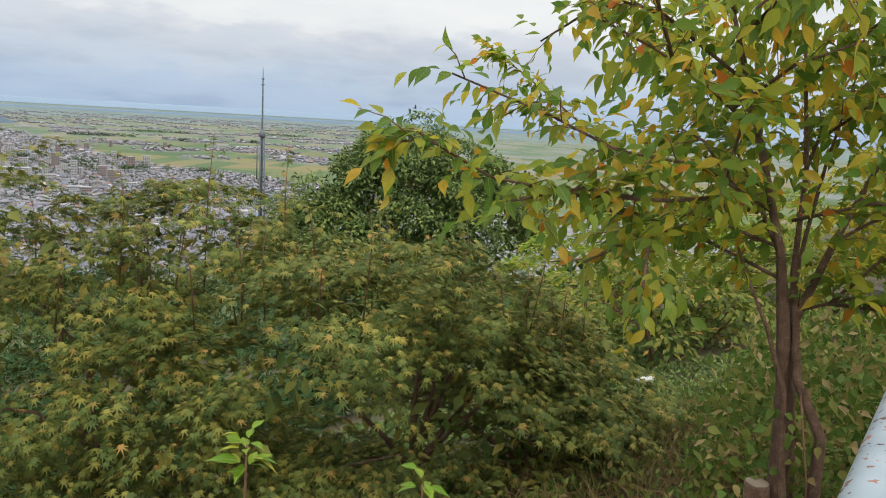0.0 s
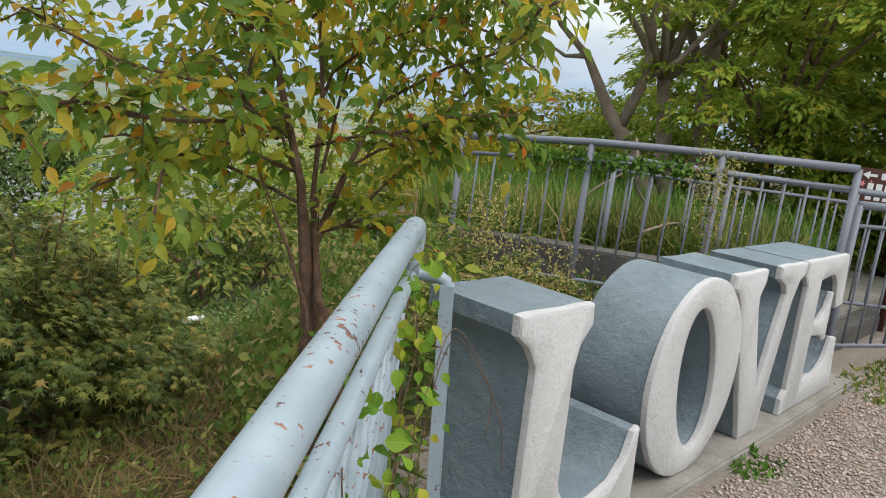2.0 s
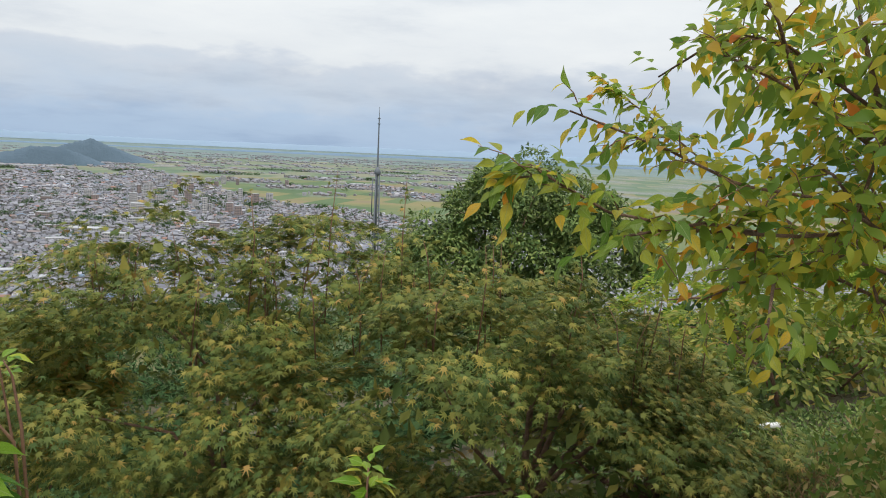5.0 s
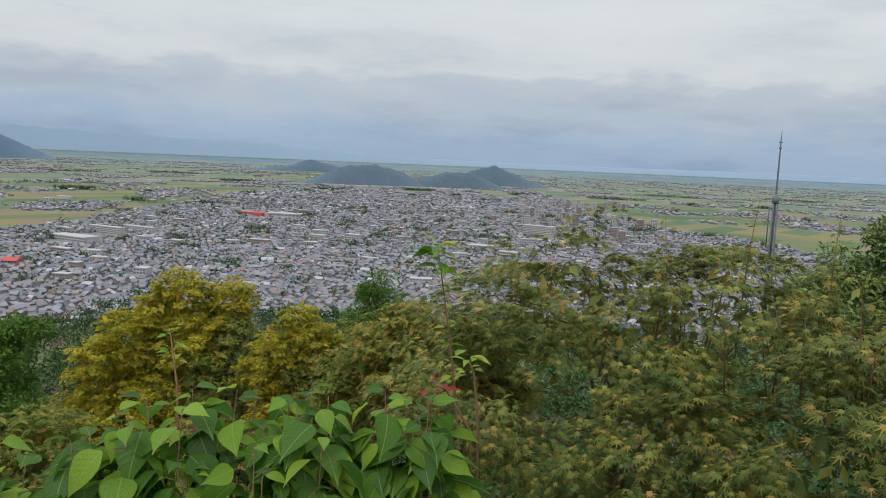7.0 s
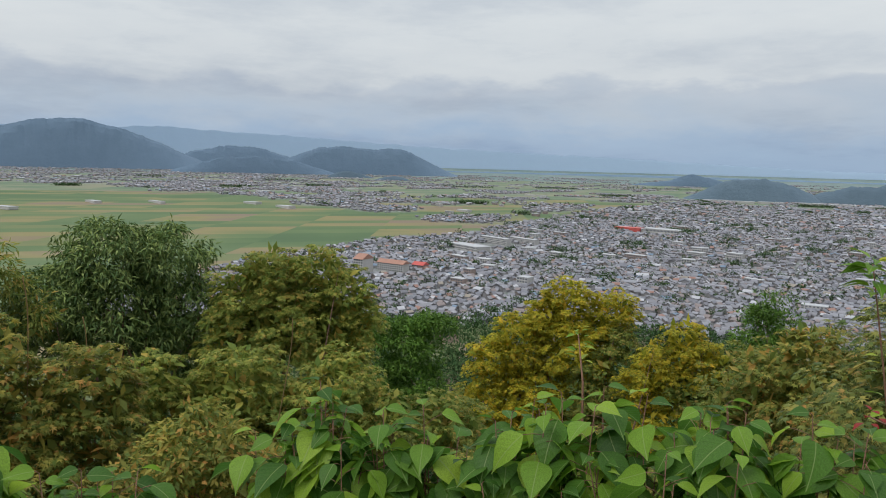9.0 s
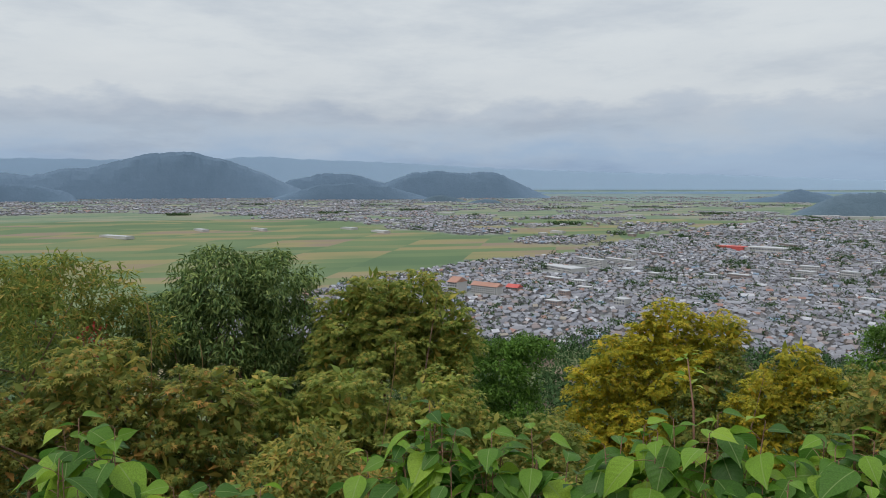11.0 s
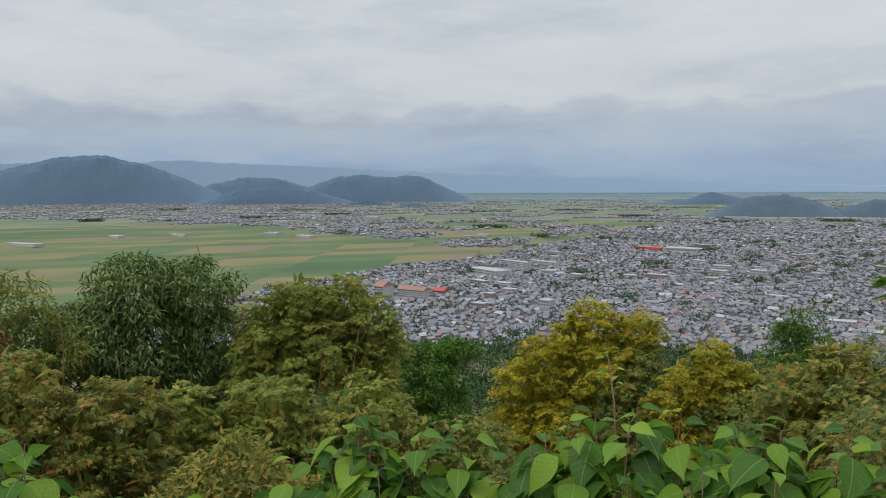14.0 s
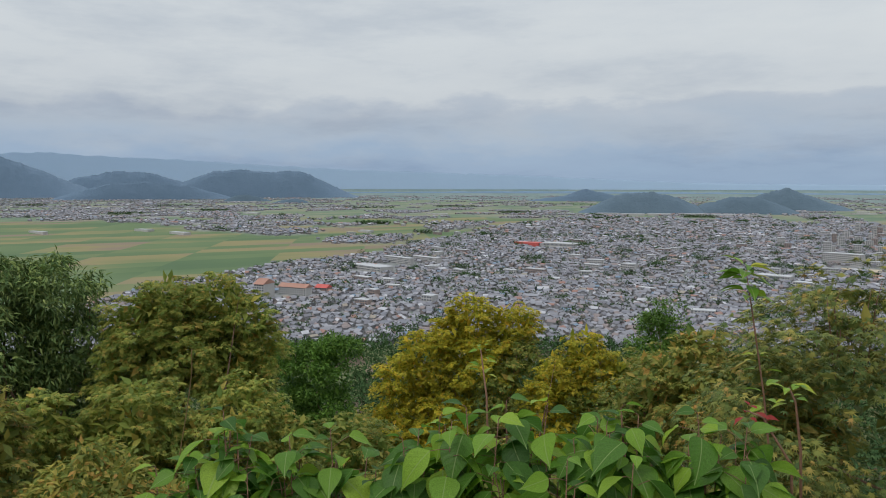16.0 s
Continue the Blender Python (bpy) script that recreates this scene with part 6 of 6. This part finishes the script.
def vine():
    t = thing("vine", "yellow-green vine climbing the rail post", "vine", at=(1.3, 1.55, -0.1))
    rng = np.random.default_rng(91)
    paths = [[(1.2, 1.45, -0.1), (1.25, 1.5, 0.5), (1.22, 1.49, 0.81), (1.24, 1.6, 0.96), (1.33, 1.68, 1.0)],
             [(1.0, 1.2, 0.3), (1.03, 1.26, 0.71), (1.15, 1.4, 0.85), (1.2, 1.5, 0.95)],
             [(0.85, 1.02, 0.3), (0.74, 0.95, 0.72), (0.73, 0.97, 0.86), (0.80, 1.06, 0.97)],
             [(1.2, 1.42, 0.1), (1.28, 1.5, 0.6), (1.35, 1.52, 0.82), (1.38, 1.45, 0.78), (1.41, 1.36, 0.66), (1.42, 1.33, 0.52)],
             [(1.05, 1.3, 0.55), (1.2, 1.4, 0.75), (1.34, 1.5, 0.86), (1.40, 1.4, 0.72), (1.39, 1.38, 0.6)]]
    at, al, up, sz = [], [], [], []
    for i, p in enumerate(paths):
        pts = flowing(p)
        tube("stem", pts, 0.0016, M_BARK, t, 5)
        if i > 2:
            continue
        for k in range(70 if i == 0 else 40):
            f = rng.uniform(0.05, 1) * (len(pts) - 1)
            j = min(len(pts) - 2, int(f))
            q = pts[j].lerp(pts[j + 1], f - j) + Vector(rng.normal(size=3)) * 0.035
            at.append(q)
            al.append(Vector(rng.normal(size=3)) * 0.6 + Vector((0.1, -0.3, -0.5)))
            up.append(Vector(rng.normal(size=3)) * 0.4 + Vector((-0.5, -0.7, 0.5)))
            sz.append(rng.uniform(0.028, 0.062) * (0.9 if i == 2 else 1.0))
    single_leaves(at, al, up, sz, LEAF_HEART, M_VINE, t)


vine()


def fence_vine():
    t = thing("vine", "green creeper trailing along the fence rail", "vine", at=(4.2, 3.97, 1.1))
    rng = np.random.default_rng(92)
    a, b = Vector((3.95, 4.22, 1.15)), Vector((4.58, 3.14, 1.21))
    tube("stem", [a, a.lerp(b, 0.5) - Vector((0, 0, 0.03)), b], 0.006, M_TWIG, t, 5)
    f = rng.uniform(0, 1, 620)
    at = np.array([a.lerp(b, float(x)) for x in f]) + rng.normal(size=(620, 3)) * np.array([0.03, 0.03, 0.03])
    part("leaves", scatter("leaves", at, unit(620, rng) + [-0.2, -0.4, -0.3], unit(620, rng) + [-0.5, -0.6, 0.8], 0.05, LEAF_HEART, M_GREEN), t, kind="stuff")


fence_vine()

# ---- weeds, dry grass ----


def tuft_field(name, label, cat, region, n, mat, size, leaf, seed, rise=0.0, lean=0.5, floor=None):
    rng = np.random.default_rng(seed)
    (x0, y0), (x1, y1), w = region
    f = rng.uniform(0, 1, n)
    side = rng.uniform(-1, 1, n) * w
    d = np.array([x1 - x0, y1 - y0])
    d = d / np.linalg.norm(d)
    x = x0 + (x1 - x0) * f - d[1] * side
    y = y0 + (y1 - y0) * f + d[0] * side
    z = (ground_z(x, y) if floor is None else np.full(n, floor)) + rng.uniform(0, 1, n) ** 1.5 * rise
    along = rng.normal(size=(n, 3)) * lean + np.array([0, 0, 0.8])
    up = rng.normal(size=(n, 3)) * 0.6 + np.array([-0.2, -0.5, 0.5])
    ob = new(name, scatter(name, np.stack([x, y, z], 1), along, up, size * rng.uniform(0.5, 1.3, n), leaf, mat))
    return tagged(ob, label, cat, kind="stuff")


tuft_field("dry_grass", "tangled dry straw on the slope", "grass", ((0.7, 2.2), (1.9, 5.2), 0.8), 5500, M_STRAW, 0.2, LEAF_GRASS, 101, 0.10, 1.8)
tuft_field("weeds", "low green weeds among dry grass", "weeds", ((0.6, 2.2), (2.0, 6.0), 1.1), 4500, M_WEED, 0.055, LEAF_SIMPLE, 102, 0.2, 1.0)
tuft_field("weeds", "green weeds in the hollow", "weeds", ((1.6, 4.0), (2.9, 7.4), 0.9), 8000, M_DARK, 0.055, LEAF_SIMPLE, 112, 0.07, 1.2)
tuft_field("weeds", "green undergrowth behind the cherry tree", "weeds", ((1.9, 3.1), (3.5, 5.6), 0.6), 7500, M_WEED, 0.075, LEAF_SIMPLE, 103, 0.75, 1.0)
tuft_field("weeds", "weeds under the guard rail", "weeds", ((0.5, 0.9), (1.45, 2.2), 0.28), 3500, M_WEED, 0.05, LEAF_SIMPLE, 104, 0.45, 1.0)
tuft_field("grass", "long grass on the bank behind the fence", "grass", ((4.0, 5.6), (6.6, 3.4), 0.5), 4500, M_WEED, 0.42, LEAF_GRASS, 105, 0.05, 0.35, floor=0.38)
tuft_field("grass", "long grass further up the bank", "grass", ((5.0, 6.6), (8.0, 4.4), 1.2), 5000, M_GREEN, 0.42, LEAF_GRASS, 106, 0.05, 0.4, floor=0.42)
tuft_field("weeds", "weeds at the foot of the retaining wall", "weeds", ((3.3, 5.1), (5.0, 2.7), 0.25), 3600, M_WEED, 0.07, LEAF_SIMPLE, 107, 0.35, 1.0)
tuft_field("weeds", "small weeds along the plinth edge", "weeds", ((3.2, 1.66), (3.55, 1.72), 0.09), 170, M_GREEN, 0.05, LEAF_SIMPLE, 108, 0.03, 1.2)
tuft_field("weeds", "weeds on the gravel by the step", "weeds", ((5.0, 2.0), (7.0, 2.2), 0.25), 1500, M_WEED, 0.05, LEAF_SIMPLE, 109, 0.04, 1.2)
tuft_field("undergrowth", "dark undergrowth on the slope below the maples", "undergrowth", ((-8, 5.5), (3.5, 9.5), 1.6), 9000, M_DARK, 0.14, LEAF_SIMPLE, 110, 0.6, 1.0)
tuft_field("undergrowth", "undergrowth on the slope between shrubs", "undergrowth", ((-4.5, -2.0), (-8.5, 8.0), 3.0), 14000, M_WEED, 0.12, LEAF_SIMPLE, 111, 0.9, 1.0)


def weed_plant(label, x, y, z, h, seed, mat=M_WEED, plume=False):
    rng = np.random.default_rng(seed)
    t = thing("weed", label, "weed", "tall weeds", (x, y, z))
    top = Vector((x + rng.normal() * 0.05, y + rng.normal() * 0.05, z + h))
    tube("stem", [(x, y, z - 0.05), Vector((x, y, z)).lerp(top, 0.5), top], [0.006, 0.005, 0.002], M_TWIG, t, 5)
    n = 90 if not plume else 50
    f = rng.uniform(0.2, 1, n)
    at = np.array([Vector((x, y, z)).lerp(top, float(q)) for q in f])
    g = rng.uniform(0, 6.3, n)
    along = np.stack([np.cos(g), np.sin(g), np.full(n, 0.25)], 1)
    part("leaves", scatter("leaves", at, along, unit(n, rng) * 0.3 + [0, 0, 1], 0.14 * (1.15 - 0.6 * f), LEAF_LONG, mat), t, kind="stuff")
    if plume:
        m = 700
        at = np.array(top) + rng.normal(size=(m, 3)) * np.array([0.095, 0.095, 0.14]) - np.array([0, 0, 0.1])
        part("plume", scatter("plume", at, unit(m, rng), unit(m, rng), 0.024, LEAF_SIMPLE, M_PLUME), t, kind="stuff")


for i, (x, y, z, h, pl) in enumerate(((1.55, 1.98, -0.1, 1.25, False), (3.0, 3.2, -0.1, 0.75, False), (2.95, 3.0, -0.1, 0.7, True), (3.3, 3.05, -0.1, 0.65, True), (2.8, 3.4, -0.1, 0.8, False), (3.1, 3.6, -0.1, 1.05, False),
                                      (4.35, 2.85, -0.1, 1.35, True), (3.5, 3.2, -0.1, 0.6, False), (2.6, 2.9, -0.1, 0.62, False), (3.2, 4.2, -0.2, 1.0, False), (2.35, 2.75, -0.1, 0.75, False), (2.2, 2.6, -0.1, 0.6, True), (2.75, 3.15, -0.1, 0.95, True), (3.35, 3.35, -0.1, 0.85, False), (2.5, 3.1, -0.1, 0.9, False), (2.05, 2.45, -0.1, 0.85, False))):
    weed_plant("tall weed by the fence" if not pl else "tall weed with a pale seed plume", x, y, z, h, 120 + i, M_WEED, pl)

# ---- wood beyond the fence ----
WOOD = dict(leaf=LEAF_SIMPLE, per_m2=3.2, leaves_per=85, spread=0.62, size=0.115, inner=8, spray=True, low=-0.6, group="trees of the wood", limbs=9)
for i, (lab, base, blobs, mt, bark, tr) in enumerate([
    ("forked tree with pale peeling bark", (7.45, 5.4, 0.2), [((6.9, 6.2, 3.4), (1.3, 1.3, 1.1)), ((7.6, 6.4, 4.3), (1.8, 1.6, 1.2))], M_FOREST, M_PALE, 0.12),
    ("spreading maple at the wood's edge", (8.9, 5.2, 0.2), [((8.2, 5.3, 2.2), (1.4, 1.2, 0.7)), ((8.9, 4.6, 3.2), (1.6, 1.4, 1.0)), ((8.0, 5.1, 1.6), (0.8, 0.8, 0.5))], M_FOREST, M_BARK, 0.09),
    ("dark leafy tree in the wood", (10.2, 4.2, 0.3), [((9.8, 4.0, 2.6), (1.7, 1.4, 1.3)), ((9.6, 3.2, 3.6), (1.8, 1.4, 1.4)), ((9.4, 4.6, 1.4), (1.2, 1.0, 0.8))], M_FOREST, M_BARK, 0.11),
    ("dark leafy tree in the wood", (10.5, 2.6, 0.3), [((9.8, 2.6, 2.4), (1.5, 1.4, 1.3)), ((9.8, 2.2, 3.8), (1.7, 1.5, 1.3))], M_FOREST, M_BARK, 0.11),
    ("tall leafy tree deeper in the wood", (11.5, 8.2, 0.4), [((11.2, 7.6, 2.6), (2.0, 1.8, 1.6)), ((11.0, 7.2, 5.0), (2.4, 2.0, 1.8))], M_FOREST, M_BARK, 0.15),
    ("tall leafy tree deeper in the wood", (14, 6, 0.5), [((14, 6, 2.4), (2.8, 2.4, 2.2)), ((14, 5, 5.4), (3.2, 2.8, 2.2))], M_FOREST, M_BARK, 0.16),
    ("yellow-green tree at the slope's edge", (7.2, 9.4, -0.5), [((7.0, 9.4, 0.4), (1.6, 1.5, 1.2)), ((8.6, 9.0, 1.0), (1.2, 1.2, 1.0))], M_YELLOW, M_BARK, 0.09),
    ("green tree down the slope", (4.5, 11.5, -3.0), [((4.5, 11.5, -0.6), (1.8, 1.6, 1.2)), ((3.0, 11.8, -1.2), (1.5, 1.5, 1.2)), ((5.8, 10.8, -0.2), (1.4, 1.4, 1.1))], M_FOREST, M_BARK, 0.12),
    ("dark tree in the hollow", (3.2, 8.4, -2.6), [((3.0, 8.4, -0.9), (1.5, 1.3, 1.0)), ((4.4, 8.2, -0.5), (1.3, 1.2, 0.9)), ((2.0, 8.2, -1.5), (1.2, 1.1, 1.0))], M_OLIVE, M_BARK, 0.09),
    ("leafy tree far in the wood", (18, 2, 0.6), [((17, 3, 3), (3.2, 3.4, 3.0)), ((17, 1, 6), (3.4, 3.4, 2.4)), ((16, 8, 3.2), (3.0, 3.0, 2.6))], M_FOREST, M_BARK, 0.2),
]):
    leafy_tree("tree", lab, "tree", base, blobs, mt, seed=140 + i, bark=bark, trunk_r=tr, fork=0.5, **WOOD)

for i, (x, y, z, r) in enumerate(((7.4, 7.2, 0.6, 1.0), (8.6, 6.4, 0.7, 1.1), (9.4, 5.4, 0.8, 1.1), (9.6, 4.0, 0.8, 1.1), (8.8, 7.6, 0.9, 1.3), (10.6, 3.0, 0.9, 1.2), (6.2, 8.0, 0.3, 1.1), (9.8, 2.0, 0.7, 1.0))):
    leafy_tree("undershrub", "leafy shrub in the undergrowth of the wood", "shrub", (x, y, 0.1), [((x, y, z), (r, r, r * 0.75)), ((x + 0.7, y - 0.5, z - 0.1), (r * 0.7, r * 0.7, r * 0.6))],
               M_YELLOW if i == 6 else M_FOREST, seed=180 + i, per_m2=1.6, leaves_per=220, spread=0.4, size=0.1, inner=15, trunk_r=0.03, limbs=4, group="undergrowth shrubs", low=-0.8)
for i, pth in enumerate(([(5.6, 4.4, 0.4), (5.4, 4.2, 0.75), (5.2, 4.2, 1.0), (5.3, 4.0, 1.2)], [(6.2, 4.4, 0.4), (5.9, 4.1, 0.6), (5.4, 3.9, 0.7), (5.0, 3.9, 0.62)], [(5.2, 5.0, 0.4), (5.3, 4.8, 0.8), (5.6, 4.6, 1.1), (5.7, 4.7, 1.35)])):
    tagged(new("dead_branch", mesh_of("dead_branch", *tube_data(flowing(pth), 0.012, 6), M_PALE, smooth=True)), "bare dead branch on the bank", "branch", "dead branches")

# the pale forked trunks that stand clear of the leaves
fk = thing("tree", "bare forked trunk with pale flaking bark", "tree", "trees of the wood", (7.4, 5.45, 0.2))
tube("trunk", [(7.24, 5.6, 0.05), (7.21, 5.64, 0.7), (7.03, 5.85, 1.16), (6.81, 6.11, 1.58), (6.69, 6.23, 1.88), (6.57, 6.36, 2.18), (6.31, 6.61, 2.5), (6.1, 6.8, 3.0)], [0.12, 0.10, 0.088, 0.075, 0.062, 0.048, 0.03, 0.015], M_PALE, fk, 10)
tube("limb", [(6.9, 6.0, 1.4), (7.0, 5.88, 1.9), (7.03, 5.85, 2.26), (7.02, 5.87, 2.75), (7.1, 5.9, 3.6)], [0.065, 0.058, 0.05, 0.042, 0.025], M_PALE, fk, 8)
tube("limb", [(7.02, 5.86, 2.0), (7.23, 5.6, 2.23), (7.49, 5.26, 2.82), (7.7, 5.0, 3.4)], [0.042, 0.036, 0.026, 0.012], M_PALE, fk, 7)
tube("limb", [(6.57, 6.36, 2.18), (6.35, 6.5, 2.15), (6.15, 6.7, 2.3)], [0.035, 0.022, 0.01], M_PALE, fk, 7)
fk = thing("tree", "leaning brown trunk at the wood's edge", "tree", "trees of the wood", (7.9, 5.3, 0.2))
tube("trunk", [(7.9, 5.3, 0.1), (7.85, 5.5, 1.0), (8.0, 5.75, 2.0), (8.25, 5.9, 2.9), (8.6, 5.95, 3.8)], [0.13, 0.11, 0.10, 0.08, 0.06], M_PALE, fk, 10)
tube("limb", [(8.0, 5.75, 2.0), (7.7, 5.9, 2.7), (7.5, 6.0, 3.5)], [0.07, 0.055, 0.035], M_PALE, fk, 8)

# ---- woods on the hillside below ----


def hillside():
    rng = np.random.default_rng(170)
    n = 9000
    a = np.radians(np.concatenate([rng.uniform(70, 215, 3000), rng.uniform(112, 178, 2600), rng.uniform(95, 176, 3400)]))
    r = np.concatenate([26 * (790 / 26) ** rng.uniform(0, 1, 3000), rng.uniform(120, 800, 2600), rng.uniform(450, 815, 3400)])
    x, y = r * np.cos(a), r * np.sin(a)
    z = np.where(r < 530, np.maximum(ground_z(x, y), -170), -170.0)
    cr = np.clip(r * 0.022, 1.2, 5.0) * rng.uniform(0.7, 1.3, n)
    m = 19
    d = unit(n * m, rng)
    d[:, 2] = np.abs(d[:, 2]) * 1.1
    at = np.repeat(np.stack([x, y, z + cr * 0.6], 1), m, 0) + d * np.repeat(cr, m)[:, None] * rng.uniform(0.75, 1.1, (n * m, 1))
    me = scatter("woods", at, unit(n * m, rng) * 0.8 + d * 0.5, d + [0, 0, 0.7], np.repeat(cr, m) * 0.74, LEAF_SIMPLE, M_HILLWOOD)
    tagged(new("woods", me), "dense dark woods covering the hillside below", "woods", kind="stuff")


hillside()

# ---- small litter ----
def tag_litter():
    v, f = tube_data([(2.20, 6.55, -0.80), (2.23, 6.56, -0.79), (2.38, 6.60, -0.78), (2.41, 6.61, -0.78)], [0.018, 0.03, 0.03, 0.014], 10)
    t = thing("marker_post", "short dark post with a white cap on the slope", "post", at=(2.3, 6.58, -0.95))
    part("cap", mesh_of("cap", v, f, M_SIGNWHITE, smooth=True), t, "white cap")
    tube("post", [(2.33, 6.6, -1.2), (2.33, 6.6, -0.80)], 0.035, M_BARK, t, 8)


tag_litter()

# ---- long shoots above the maples ----


def shoot(x, y, z, h, seed):
    rng = np.random.default_rng(seed)
    t = thing("shoot", "thin upright maple shoot with small leaves", "shoot", "maple shoots", (x, y, z))
    top = Vector((x + rng.normal() * 0.07, y + rng.normal() * 0.05, z + h))
    a = Vector((x, y, z))
    tube("stem", [a - Vector((0, 0, 0.25)), a.lerp(top, 0.5) + Vector((rng.normal() * 0.02, 0, 0)), top], [0.005, 0.004, 0.0015], M_TWIG, t, 5)
    n = int(h * 70)
    f = rng.uniform(0, 1, n)
    at = np.array([a.lerp(top, float(q)) for q in f]) + rng.normal(size=(n, 3)) * 0.03
    part("leaves", scatter("leaves", at, unit(n, rng) + [0, 0, -0.2], unit(n, rng) * 0.4 + [0, -0.2, 1], 0.062 * (1.1 - 0.55 * f), LEAF_STAR, M_MAPLE), t, kind="stuff")


rs = np.random.default_rng(200)
for i in range(46):
    x = float(rs.uniform(-2.9, 1.3))
    y = float(4.6 + rs.normal() * 0.35)
    shoot(x, y, 0.5 - 0.25 * max(0, x) + float(rs.normal()) * 0.08, float(rs.uniform(0.18, 0.42)), 300 + i)
for i, (x, y, z, h) in enumerate(((-1.25, 4.6, 0.6, 0.75), (-0.73, 4.5, 0.6, 0.72), (-1.7, 4.4, 0.6, 0.6), (-0.1, 4.7, 0.55, 0.5))):
    shoot(x, y, z, h, 360 + i)

sapling("small bright green weed with round leaves", [(0.10, 1.9, -0.4), (0.09, 1.88, 0.3), (0.08, 1.86, 0.52)], [(1.0, 5, 0.06), (0.95, 4, 0.06), (0.88, 3, 0.05)], 83)
sapling("pale green leafy weed under the maple", [(-0.42, 1.95, -0.4), (-0.41, 1.92, 0.4), (-0.40, 1.9, 0.6)], [(1.0, 5, 0.07), (0.93, 5, 0.08), (0.86, 4, 0.08), (0.8, 4, 0.07)], 84)
for i, (a, b) in enumerate((((-6.6, -0.75, -1.5), (-6.55, -0.7, 0.55)), ((-7.2, -0.35, -1.5), (-7.15, -0.3, 0.1)), ((-6.0, 0.9, -1.5), (-5.8, 1.15, 0.25)))):
    a, b = Vector(a), Vector(b)
    tagged(new("dry_stalk", mesh_of("dry_stalk", *tube_data(flowing([a, a.lerp(b, 0.5) + Vector((0.03, 0.02, 0)), a.lerp(b, 0.85) + Vector((0.0, 0.03, 0)), b]), 0.004, 5), M_STRAW, smooth=True)), "thin pale dry stalk above the shrubs", "stalk", "dry stalks")
